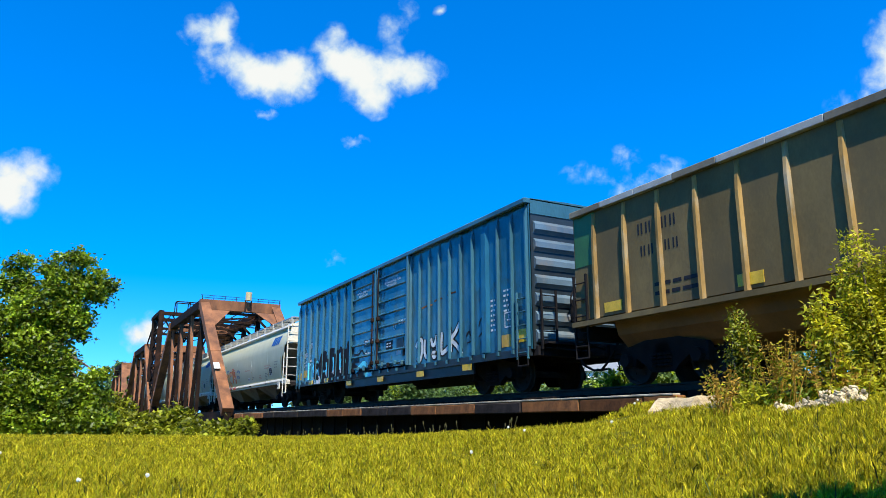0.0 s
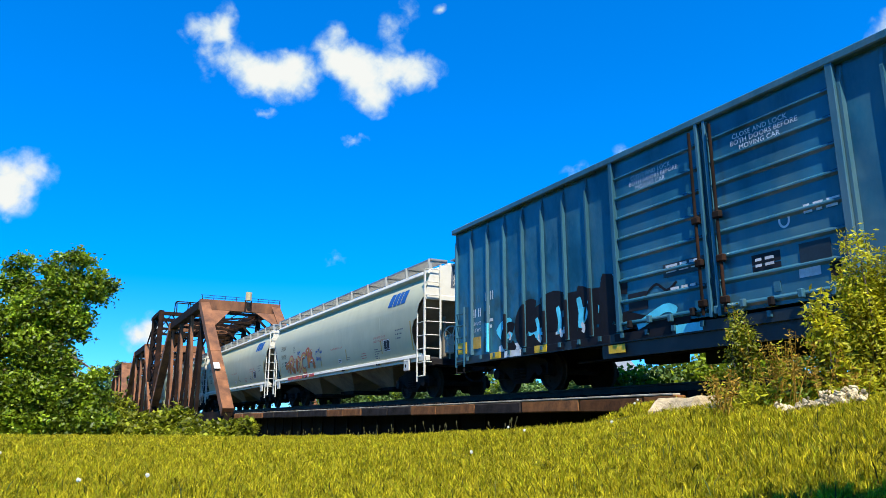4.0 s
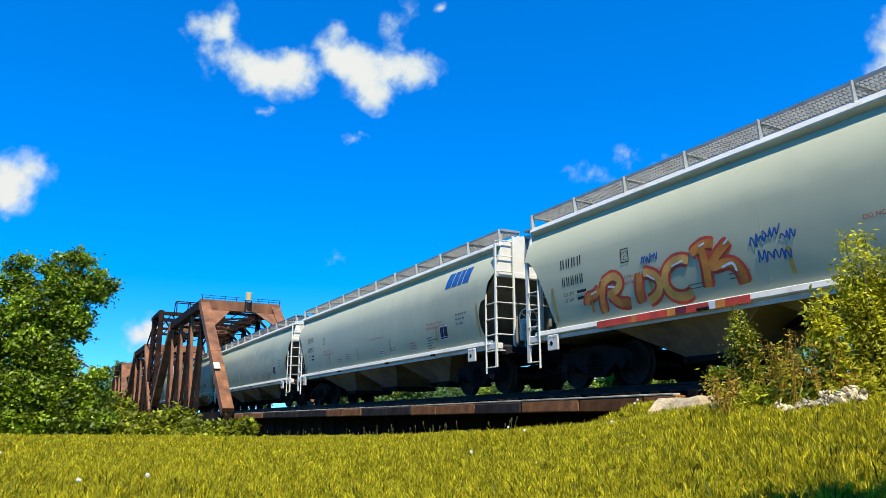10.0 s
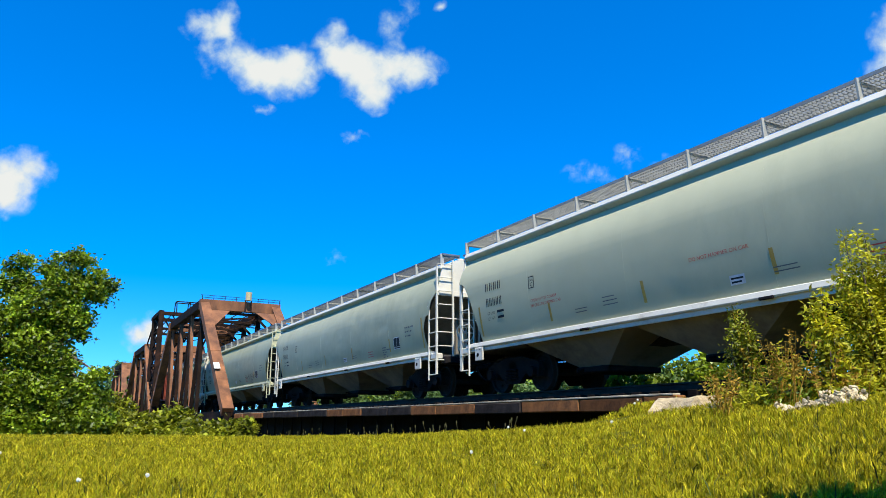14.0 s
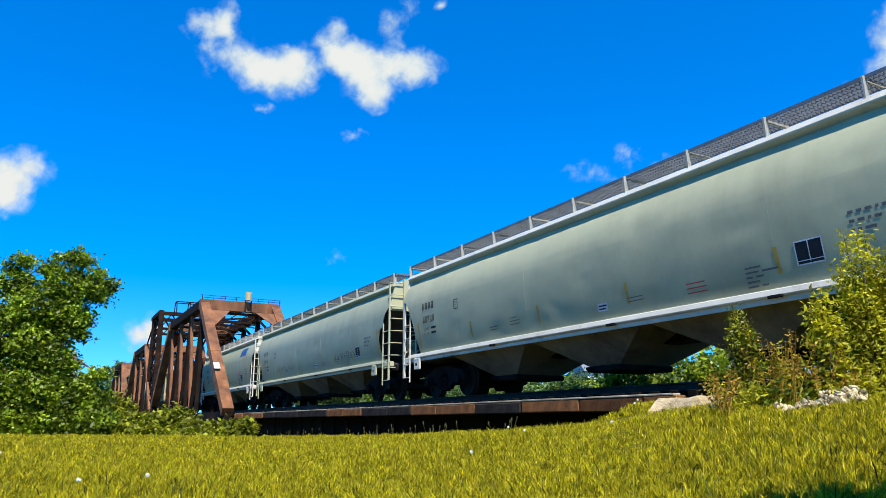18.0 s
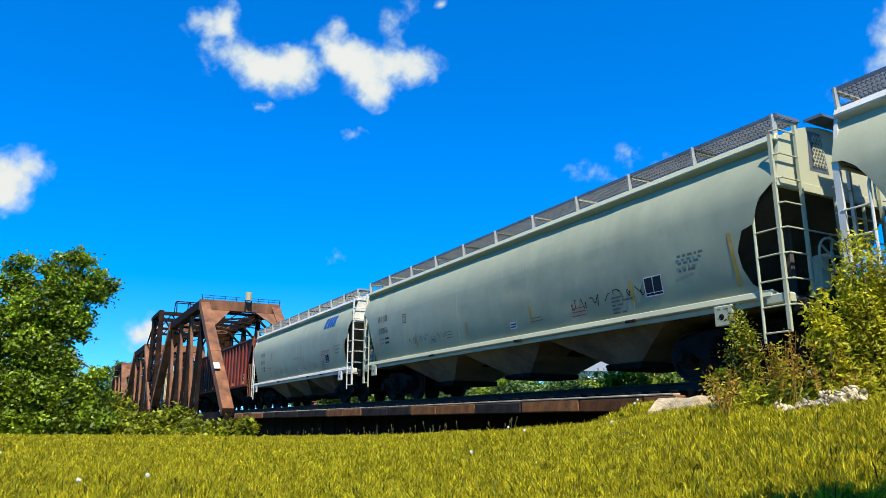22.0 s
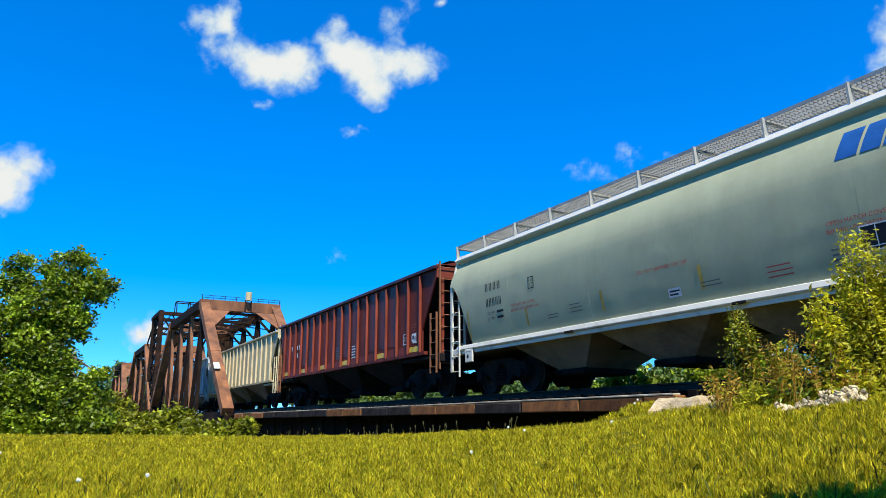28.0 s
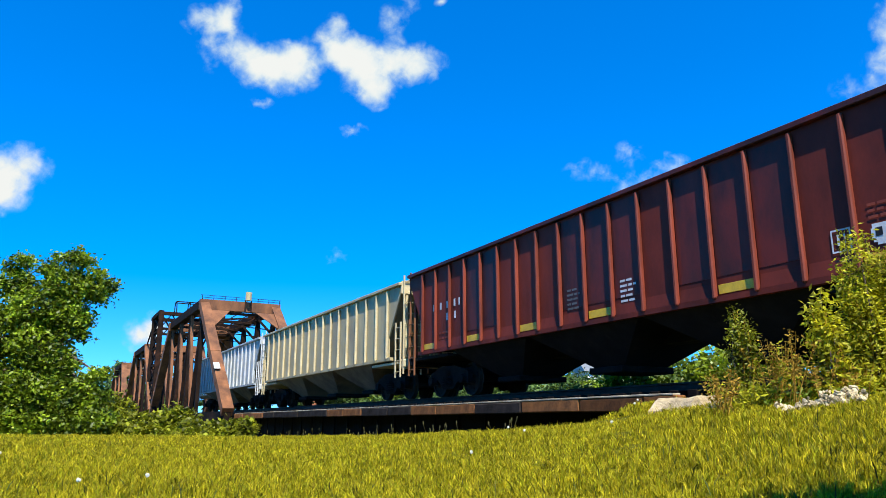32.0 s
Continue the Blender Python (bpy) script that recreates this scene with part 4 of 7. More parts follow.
    xp = h - 3.0
    quad_xz(bm, xp, xp + 0.46, 1.55, 1.92, yf)
    part("data_panel", bm, M_INK_BLACK, car, "black stencil panel with white border")
    yg = near_y(0.010)
    bm = B()
    for a, b, c, d in ((0, 0.46, 1.55, 1.57), (0, 0.46, 1.90, 1.92), (0, 0.02, 1.55, 1.92), (0.44, 0.46, 1.55, 1.92), (0.22, 0.235, 1.6, 1.9), (0.02, 0.44, 1.61, 1.622)):
        quad_xz(bm, xp + a, xp + b, c, d, yg)
    part("panel_border", bm, M_INK_WHITE, car)
    xw = -h + L * 0.548
    bm = B()
    for a, b, c, d in ((0, 0.3, 1.46, 1.62), ):
        quad_xz(bm, xw + a, xw + b, c, d, yf)
    part("small_placard", bm, M_INK_WHITE, car)
    bars(car, "placard_text", xw + 0.03, 1.55, [(0.24,), (0.2,)], 0.03, 0.03, near_y(0.010), M_INK_BLACK)
    if emblem:
        # bold slanted emblem: four heavy blue shapes
        x0, z0 = h - emblem_at, 2.94
        for bx, wa in ((0.0, 0.33), (0.38, 0.29), (0.71, 0.23), (0.98, 0.33)):
            bm = B()
            quad_xz(bm, x0 + bx, x0 + bx + wa, z0, z0 + 0.42, near_y(0.008), 0.28, 8)
            part("emblem_block", bm, M_INK_BLUE, car, "bold slanted blue emblem block")


def graffiti_red(car, x0, z0):
    """Red-edged orange letters and blue scrawl, run down over the side sill."""
    strokes = ([(0.06, 0.3), (0.1, 0.46), (0.32, 0.5), (0.46, 0.62)], [(0.52, 0.06), (0.5, 0.4), (0.6, 0.74)], [(0.55, 0.7), (0.85, 0.8), (1.02, 0.66), (0.92, 0.5), (0.68, 0.42)], [(0.72, 0.42), (0.95, 0.22), (1.22, 0.16)],
               [(1.5, 0.12), (1.48, 0.4), (1.54, 0.72)], arc(1.56, 0.42, 0.42, 0.3, 80, -75), arc(2.46, 0.44, 0.36, 0.36, 55, 300), [(2.98, 0.16), (3.0, 0.5), (2.96, 0.92)], [(3.5, 0.9), (3.24, 0.7), (3.06, 0.48)],
               [(3.1, 0.5), (3.45, 0.52), (3.62, 0.34), (3.66, 0.1)], [(2.74, 0.84), (3.0, 0.96), (3.2, 0.92)], [(0.2, 0.4), (0.19, 0.12)])
    for mat, off, wd, text in ((M_SPRAY_RED, 0.009, 0.27, "red spray-painted edge of a letter"), (M_SPRAY_ORANGE, 0.0135, 0.155, "orange sprayed fill of a letter")):
        for k, pts in enumerate(strokes):
            bm = B()
            stroke(bm, [(x0 + 1.08 * x, z0 + 0.92 * z) for x, z in pts], wd * (0.35 if k == 11 else 1.0), near_y(off + 0.0003 * k))
            part("graffiti", bm, M_SPRAY_YELLOW if mat is M_SPRAY_ORANGE and k in (2, 5, 6) else mat, car, text)
    for k, pts in enumerate(([(0.2, 0.52), (0.38, 0.56)], [(0.7, 0.6), (0.88, 0.56)], [(1.7, 0.66), (1.88, 0.52)], [(2.3, 0.7), (2.56, 0.76)], [(3.3, 0.46), (3.5, 0.5), (3.56, 0.34)], [(2.92, 0.94), (3.04, 0.98)], [(3.4, 0.86), (3.5, 0.94)])):
        bm = B()
        stroke(bm, [(x0 + 1.08 * x, z0 + 0.92 * z) for x, z in pts], 0.045, near_y(0.019))
        part("graffiti", bm, M_SPRAY_WHITE, car, "white sprayed highlight")
    for xa, ln, mat in ((0.35, 1.0, M_SPRAY_RED), (1.35, 0.12, M_SPRAY_ORANGE), (1.47, 0.8, M_SPRAY_RED), (2.27, 0.2, M_SPRAY_ORANGE), (2.47, 0.25, M_SPRAY_MAROON), (2.72, 0.5, M_SPRAY_RED), (3.22, 0.14, M_SPRAY_WHITE), (3.36, 0.2, M_SPRAY_ORANGE), (3.56, 0.5, M_SPRAY_RED)):
        bm = B()
        box(bm, (x0 + xa + ln / 2, -1.548, H_SILL - 0.03), (ln, 0.008, 0.13))
        part("sill_spray", bm, mat, car, "spray paint along the side sill")
    rng = random.Random(11)
    for cx, cz, k in ((1.85, 0.9, 0.11), (2.05, 0.92, 0.09), (4.3, 0.74, 0.13), (4.55, 0.8, 0.14), (4.85, 0.7, 0.12), (4.4, 0.46, 0.13), (4.7, 0.44, 0.13)):
        bm = B()
        stroke(bm, [(x0 + cx + k * (j / 6.0 - 0.5) * 2.0 + k * 0.15 * rng.uniform(-1, 1), z0 + cz + k * (1 if j % 2 else -1) * rng.uniform(0.2, 0.9)) for j in range(8)], 0.026, near_y(0.01))
        part("scrawl", bm, M_INK_BLUE, car, "blue sprayed scrawl")


def graffiti_scrawl(car, x0, x1, z, mat, seed):
    rng = random.Random(seed)
    yf = near_y(0.006)
    bm = B()
    x = x0
    while x < x1:
        k = rng.uniform(0.06, 0.13)
        pts = [(x + k * j * 0.5 + rng.uniform(-0.05, 0.05), z + rng.uniform(-1, 1) * k * 1.3) for j in range(6)]
        stroke(bm, pts, 0.02, yf)
        x += k * 3.6
    part("scrawl", bm, mat, car, "thin dark sprayed scrawl")


# ---- ribbed covered hopper with flat sides ----
def ribbed_hopper(name, label, L, paint, rib, under, x, top=3.76, ribs=17, sill=1.3, trim=None, dark=()):
    car = thing("ribbed_hopper", label, "freight car", "cars of the passing train", at=(x, 0, 0))
    trim = trim or rib
    rungs = M_RUST if rib is M_RED_RIB else trim
    h = L / 2
    yw = 1.5
    for s in (-1, 1):
        bm = B()
        cut = 1.15
        pts = [(-h + 0.95, sill), (h - 0.95, sill), (h - 0.95, 1.95), (h - 0.06, top - 0.32), (h, top), (-h, top), (-h + 0.06, top - 0.32), (-h + 0.95, 1.95)]
        a = [bm.verts.new((px, s * yw, pz)) for px, pz in pts]
        b = [bm.verts.new((px, s * (yw - 0.05), pz)) for px, pz in pts]
        bm.faces.new(a)
        bm.faces.new(b[::-1])
        n = len(pts)
        for i in range(n):
            bm.faces.new((a[i], b[i], b[(i + 1) % n], a[(i + 1) % n]))
        bmesh.ops.recalc_face_normals(bm, faces=bm.faces)
        part("side_panel", bm, paint, car)
        xs = [-h + 1.0 + (L - 2.0) * i / (ribs - 1) for i in range(ribs)]
        for i in range(ribs):
            bm = B()
            lo = sill - 0.02
            box(bm, (xs[i], s * (yw + 0.045), (lo + top - 0.12) / 2), (0.075, 0.09, top - 0.12 - lo), bevel=0.02)
            part("rib", bm, rib, car)
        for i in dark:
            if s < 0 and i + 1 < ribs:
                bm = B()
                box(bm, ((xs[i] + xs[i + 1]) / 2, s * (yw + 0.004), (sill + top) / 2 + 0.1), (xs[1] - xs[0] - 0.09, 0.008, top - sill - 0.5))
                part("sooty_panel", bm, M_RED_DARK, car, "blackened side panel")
        bm = B()
        box(bm, (0, s * (yw + 0.03), top - 0.03), (L, 0.14, 0.1), bevel=0.012)
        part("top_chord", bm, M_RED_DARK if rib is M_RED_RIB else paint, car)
        bm = B()
        box(bm, (0, s * (yw - 0.01), sill - 0.03), (L - 1.4, 0.12, 0.1))
        part("side_sill", bm, paint, car)
    prof = [(-1.52, top), (-0.6, top + 0.24), (0.6, top + 0.24), (1.52, top)]
    verts = [(xx, y, z) for xx in (-h, h) for y, z in prof]
    from_arrays("roof", verts, [(0, 4, 5, 1), (1, 5, 6, 2), (2, 6, 7, 3), (0, 1, 2, 3), (7, 6, 5, 4), (0, 3, 7, 4)], paint, car)
    for s in (-1, 1):
        bm = B()
        box(bm, (0, s * 0.72, top + 0.24), (L - 0.4, 0.5, 0.03))
        n = int(L / 0.5)
        for i in range(n):
            box(bm, (-h + 0.3 + (L - 0.6) * i / (n - 1), s * 0.95, top + 0.17), (0.03, 0.03, 0.16))
        part("running_board", bm, M_UNDER if rib is M_RED_RIB else trim, car)
    for e in (-1, 1):
        bm = B()
        box(bm, (e * (h - 0.03), 0, top - 0.14), (0.06, 2 * yw, 0.42), bevel=0.01)
        # brighter rib colour puts the sunlight on the car end into the paint
        part("end_panel", bm, rib, car)
        bm = B()
        vs = [bm.verts.new(p) for p in ((e * (h - 0.08), -yw + 0.03, top - 0.34), (e * (h - 0.08), yw - 0.03, top - 0.34), (e * (h - 2.2), yw - 0.03, 1.2), (e * (h - 2.2), -yw + 0.03, 1.2))]
        bm.faces.new(vs)
        w2 = [bm.verts.new(v.co + Vector((-e * 0.04, 0, 0.03))) for v in vs]
        bm.faces.new(w2[::-1])
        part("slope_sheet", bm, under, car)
        for y in (-1.3, -0.45, 0.45, 1.3):
            bm = B()
            box(bm, (e * (h - 0.05), y, (1.1 + top - 0.3) / 2), (0.12, 0.09, top - 1.4), bevel=0.01)
            part("end_post", bm, trim, car)
        for y in (-1.42, 1.42):
            ladder(car, e * (h + 0.06), y * 0.79, 0.75, 3.9, 0.62, "y", rungs, 9, "end_ladder")
            ladder(car, e * (h - 0.2), y * 1.06, 0.65, 2.4, 0.38, "x", rungs, 5, "side_ladder")
        bm = B()
        box(bm, (e * (h - 0.02), 0, 1.08), (0.3, 2.9, 0.26), bevel=0.03)
        box(bm, (e * (h - 1.2), 0, 1.12), (2.4, 2.9, 0.08))
        part("end_sill", bm, M_UNDER if rib is M_RED_RIB else trim, car)
        coupler(car, e * (h + 0.1), e)
        truck(car, e * (h - 1.7))
    brake_gear(car, h + 0.02, 1, trim)
    span = L - 5.0
    for i in range(3):
        xc = -span / 2 + span * (i + 0.5) / 3
        wt = span / 6 - 0.02
        bm = B()
        tp = [bm.verts.new((xc + a * wt, b * 1.46, sill - 0.06)) for a, b in ((-1, -1), (1, -1), (1, 1), (-1, 1))]
        bt = [bm.verts.new((xc + a * 0.45, b * 0.6, 0.42)) for a, b in ((-1, -1), (1, -1), (1, 1), (-1, 1))]
        for k in range(4):
            bm.faces.new((tp[k], tp[(k + 1) % 4], bt[(k + 1) % 4], bt[k]))
        bm.faces.new(bt)
        bmesh.ops.recalc_face_normals(bm, faces=bm.faces)
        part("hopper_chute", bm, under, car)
        bm = B()
        box(bm, (xc, 0, 0.36), (1.05, 1.5, 0.14), bevel=0.02)
        part("outlet_gate", bm, M_UNDER, car)
    bm = B()
    box(bm, (0, 0, 0.98), (L - 1, 0.45, 0.3))
    part("center_sill", bm, M_UNDER, car)
    return car


def red_marks(car, L, ribs, sill=1.3):
    """Reflectors, stencils and plain mark blocks of the red hopper."""
    h = L / 2
    step = (L - 2.0) / (ribs - 1)
    x_of = lambda k: -h + 1.0 + step * k
    yf = lambda z: -1.512
    for k in (0, 3, 6, 9, 13, 16):
        bm = B()
        box(bm, (x_of(k) + step / 2, -1.515, sill + 0.13), (step - 0.13, 0.014, 0.16), bevel=0.004)
        part("reflector", bm, M_YELLOW, car, "yellow reflector strip")
    for k in range(ribs - 1):
        bm = B()
        vs = [bm.verts.new(p) for p in ((x_of(k) + 0.05, -1.503, sill + 0.25), (x_of(k + 1) - 0.05, -1.503, sill + 0.25), (x_of(k + 1) - 0.05, -1.535, sill + 0.02), (x_of(k) + 0.05, -1.535, sill + 0.02))]
        bm.faces.new(vs[::-1])
        if k not in (0, 3, 6, 9, 13, 16):
            part("sill_flare", bm, M_RED_CAR, car)
        else:
            bm.free()
    for k, px, z, w in ((0, 0.62, 2.42, 0.12), (1, 0.2, 2.42, 0.12), (1, 0.6, 2.42, 0.1), (2, 0.18, 2.42, 0.1), (2, 0.45, 2.42, 0.08), (1, 0.58, 2.08, 0.1), (2, 0.2, 2.08, 0.11)):
        bm = B()
        quad_xz(bm, x_of(k) + px, x_of(k) + px + w, z, z + 0.2, yf)
        part("mark_block", bm, M_INK_WHITE, car, "plain white block of a reporting mark")
    bars(car, "weight_data", x_of(1) + 0.15, 1.72, [(0.1, 0.16, 0.2), (0.1, 0.14, 0.2)], 0.05, 0.1, yf, M_RED_RIB)
    for k, z, mt in ((8, 2.02, M_INK_GREY), (10, 1.95, M_INK_WHITE)):
        bars(car, "stencil_line", x_of(k) + 0.2, z, [(0.14, 0.16), (0.2, 0.1, 0.08), (0.18, 0.14), (0.12, 0.18), (0.2, 0.16)], 0.045, 0.055, yf, mt, space=0.03)
    x = x_of(15) + 0.45
    bm = B()
    for a, b, c, d in ((0, 0.3, 1.62, 1.645), (0, 0.3, 1.935, 1.96), (0, 0.025, 1.645, 1.935), (0.275, 0.3, 1.645, 1.935), (0.09, 0.13, 1.72, 1.88), (0.19, 0.22, 1.72, 1.88)):
        quad_xz(bm, x + a, x + b, c, d, yf)
    part("service_stencil", bm, M_INK_WHITE, car)
    bm = B()
    quad_xz(bm, x + 0.02, x + 0.34, 1.42, 1.52, yf)
    part("data_panel", bm, M_INK_BLACK, car)
    x = x_of(16) + 0.22
    bm = B()
    for a, b, c, d in ((0, 0.3, 1.66, 1.92), (0.05, 0.34, 1.62, 1.66), (-0.02, 0, 1.7, 1.86)):
        quad_xz(bm, x + a, x + b, c, d, yf)
    part("sticker", bm, M_INK_WHITE, car, "torn white sticker")
    bm = B()
    for a, b, c, d in ((0.04, 0.14, 1.74, 1.86), (0.19, 0.26, 1.7, 1.82)):
        quad_xz(bm, x + a, x + b, c, d, lambda z: -1.516)
    part("sticker_print", bm, M_INK_BLACK, car)
    bars(car, "stencil_line", x - 0.03, 2.18, [(0.12, 0.14), (0.1, 0.1, 0.08), (0.14, 0.1)], 0.04, 0.05, yf, M_RED_RIB, space=0.03)


# ---- box car ----
def box_car(label, L, x):
    car = thing("box_car", label, "freight car", "cars of the passing train", at=(x, 0, 0))
    h = L / 2
    yw, zb, zt = 1.48, 0.92, 4.5
    d0, d1, dm = -2.35, 2.45, 0.0
    for s in (-1, 1):
        for a, b in ((-h, d0), (d1, h)):
            bm = B()
            box(bm, ((a + b) / 2, s * yw, (zb + zt) / 2), (b - a, 0.05, zt - zb))
            part("side_panel", bm, M_BLUE_BOX, car)
            n = 8 if a < 0 else 10
            for i in range(n + 1):
                xr = a + 0.09 + (b - a - 0.18) * i / n
                wide = a > 0 and i == 7
                bm = B()
                # hat-section post, tapered out at the top
                w = 0.19 if wide else 0.045
                v = [bm.verts.new((xr + px, s * (yw + py), pz)) for pz, k in ((zb + 0.06, 1.0), (zt - 0.42, 1.0), (zt - 0.12, 0.15)) for px, py in ((-w, 0.026), (-w * 0.55, 0.026 + 0.07 * k), (w * 0.55, 0.026 + 0.07 * k), (w, 0.026))]
                for r in range(2):
                    for q in range(3):
                        f = (v[r * 4 + q], v[r * 4 + q + 1], v[r * 4 + 5 + q], v[r * 4 + 4 + q])
                        bm.faces.new(f)
                bmesh.ops.recalc_face_normals(bm, faces=bm.faces)
                if s < 0 and a < 0 and 2 <= i:
                    hue = M_SPRAY_CYAN if i == 2 else M_SPRAY_BLACK
                    sb = B()
                    lo, hi = 1.0, 1.85 + 0.15 * math.sin(i * 2.1)
                    box(sb, (xr, -(yw + 0.075), (lo + hi) / 2), (0.07, 0.05, hi - lo))
                    part("sprayed_post", sb, hue, car, "side post covered with spray paint")
                part("side_post", bm, M_BLUE_RIB if not wide else M_BLUE_BOX, car)
        for a, b in ((d0, dm), (dm, d1)):
            bm = B()
            box(bm, ((a + b) / 2, s * (yw + 0.03), (zb + zt) / 2), (b - a - 0.05, 0.06, zt - zb - 0.18))
            door = part("sliding_door", bm, M_BLUE_BOX, car)
            for i in range(8):
                z = 4.06 - 0.42 * i
                bm = B()
                v = []
                for px in (a + 0.06, b - 0.06):
                    for py, pz in ((0.06, -0.05), (0.105, -0.012), (0.105, 0.012), (0.06, 0.05)):
                        v.append(bm.verts.new((px, s * (yw + py), z + pz)))
                for q in range(3):
                    bm.faces.new((v[q], v[q + 1], v[q + 5], v[q + 4]))
                bm.faces.new(v[:4])
                bm.faces.new(v[4:][::-1])
                bmesh.ops.recalc_face_normals(bm, faces=bm.faces)
                part("door_rib", bm, M_BLUE_BOX, door)
        for xx, w in ((d0, 0.1), (dm - 0.09, 0.07), (dm + 0.09, 0.07), (d1, 0.12)):
            bm = B()
            box(bm, (xx, s * (yw + 0.09), (zb + zt) / 2), (w, 0.12, zt - zb - 0.1), bevel=0.01)
            part("door_post", bm, M_BLUE_RIB, car)
        for xx in (dm - 0.22, dm + 0.24):
            bm = B()
            tube(bm, (xx, s * (yw + 0.17), zb + 0.1), (xx, s * (yw + 0.17), zt - 0.2), 0.028, 8)
            for z in (zb + 0.3, zb + 1.0, zb + 1.75):
                box(bm, (xx, s * (yw + 0.16), z), (0.16, 0.1, 0.13), bevel=0.02)
            part("locking_bar", bm, M_RUST_DARK_SHADED, car)
        bm = B()
        box(bm, (0, s * (yw + 0.06), zt - 0.02), (L + 0.05, 0.2, 0.14), bevel=0.02)
        part("top_rail", bm, M_BLUE_RIB, car)
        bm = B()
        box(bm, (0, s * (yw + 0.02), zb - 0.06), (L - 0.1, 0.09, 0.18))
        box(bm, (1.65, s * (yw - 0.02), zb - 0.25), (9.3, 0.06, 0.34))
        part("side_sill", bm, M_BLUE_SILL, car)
        for i in range(26):
            xx = -h + 0.7 + (L - 1.4) * i / 25
            bm = B()
            box(bm, (xx, s * (yw + 0.085), zb - 0.02), (0.07, 0.05, 0.1))
            part("sill_bracket", bm, M_BLUE_RIB, car)
    prof = [(-1.55, zt + 0.05), (-0.4, zt + 0.1), (0.4, zt + 0.1), (1.55, zt + 0.05)]
    verts = [(xx, y, z) for xx in (-h, h) for y, z in prof]
    from_arrays("roof", verts, [(0, 4, 5, 1), (1, 5, 6, 2), (2, 6, 7, 3), (0, 3, 7, 4), (0, 1, 2, 3), (7, 6, 5, 4)], M_BLUE_RIB, car)
    for e in (-1, 1):
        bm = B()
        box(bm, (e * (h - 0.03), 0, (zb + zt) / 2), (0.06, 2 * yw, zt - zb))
        # dark colour also gives the shaded hollows between the corrugations
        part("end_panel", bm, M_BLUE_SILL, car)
        for i in range(7):
            z = zb + 0.3 + (zt - zb - 0.95) * i / 6
            bm = B()
            v = []
            for y in (-yw + 0.1, yw - 0.1):
                for px, pz in ((0.0, -0.16), (0.09, -0.07), (0.09, 0.06), (0.0, 0.15)):
                    v.append(bm.verts.new((e * (h + px), y, z + pz)))
            for q in range(3):
                bm.faces.new((v[q], v[q + 1], v[q + 5], v[q + 4]))
            bm.faces.new(v[:4])
            bm.faces.new(v[4:][::-1])
            bmesh.ops.recalc_face_normals(bm, faces=bm.faces)
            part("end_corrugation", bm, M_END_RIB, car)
        bm = B()
        box(bm, (e * (h + 0.005), 0, zt - 0.16), (0.03, 2 * yw - 0.04, 0.34))
        part("end_header", bm, M_BLUE_RIB, car)
        for y in (-1.4, 1.4):
            ladder(car, e * (h - 0.3), y * 1.11, 0.7, 2.3, 0.42, "x", M_BLUE_RIB, 5, "side_ladder")
            ladder(car, e * (h + 0.18), y * 0.8, 0.9, 2.3, 0.42, "y", M_UNDER, 5, "end_ladder")
            stirrup(car, e * (h - 0.3), y * 1.11, M_UNDER)
        bm = B()
        box(bm, (e * (h + 0.15), 0, 1.05), (0.42, 2.6, 0.05))
        box(bm, (e * (h - 0.05), 0, 0.88), (0.3, 2.8, 0.22))
        part("end_platform", bm, M_UNDER, car)
        coupler(car, e * (h + 0.1), e)
        truck(car, e * (h - 2.4))
    brake_gear(car, h + 0.2, 1, M_UNDER)
    bm = B()
    box(bm, (0, 0, 0.86), (L - 0.6, 0.6, 0.32))
    for k in range(9):
        box(bm, (-h + 1 + (L - 2) * k / 8, 0, 0.92), (0.15, 2.7, 0.16))
    part("underframe", bm, M_UNDER, car)
    bm = B()
    tube(bm, (1.2, -0.6, 0.62), (2.4, -0.6, 0.62), 0.22, 12)
    box(bm, (-2.2, -0.55, 0.6), (0.8, 0.5, 0.4), bevel=0.04)
    tube(bm, (-4.5, -0.9, 0.55), (4.5, -0.9, 0.55), 0.03, 6)
    part("brake_cylinder", bm, M_UNDER, car)
    # lettering
    yf = lambda z: -(yw + 0.03)
    yd = lambda z: -(yw + 0.064)
    for xx in (-1.85, 0.6):
        letters(car, "door_words", "CLOSE AND LOCK", xx, 3.90, 0.125, yd, M_INK_WHITE, "small white stencilled words")
        letters(car, "door_words", "BOTH DOORS BEFORE", xx - 0.05, 3.79, 0.125, yd, M_INK_WHITE, "small white stencilled words")
        letters(car, "door_words", "MOVING CAR", xx + 0.12, 3.68, 0.125, yd, M_INK_WHITE, "small white stencilled words")
    xl = -h + 0.85
    for i in range(7):
        bm = B()
        if i < 4:
            glyph_block(bm, xl + 0.02 + i * 0.26 + (0.14 if i > 1 else 0), 2.32, 0.13, 0.22, yf)
        else:
            glyph_block(bm, xl + 0.1 + (i - 4) * 0.24 + (0.2 if i > 5 else 0), 1.95, 0.12, 0.22, yf)
        part("mark_block", bm, M_INK_WHITE if i > 1 else M_BLUE_RIB, car, "plain white block of a reporting mark")
    letters(car, "load_words", "LD LMT", xl + 0.06, 1.74, 0.12, yf, M_INK_WHITE)
    letters(car, "load_words", "LT WT", xl + 0.1, 1.57, 0.12, yf, M_INK_WHITE)
    bars(car, "weight_data", xl + 0.72, 1.76, [(0.34,), (0.28,)], 0.08, 0.08, yf, M_INK_WHITE)
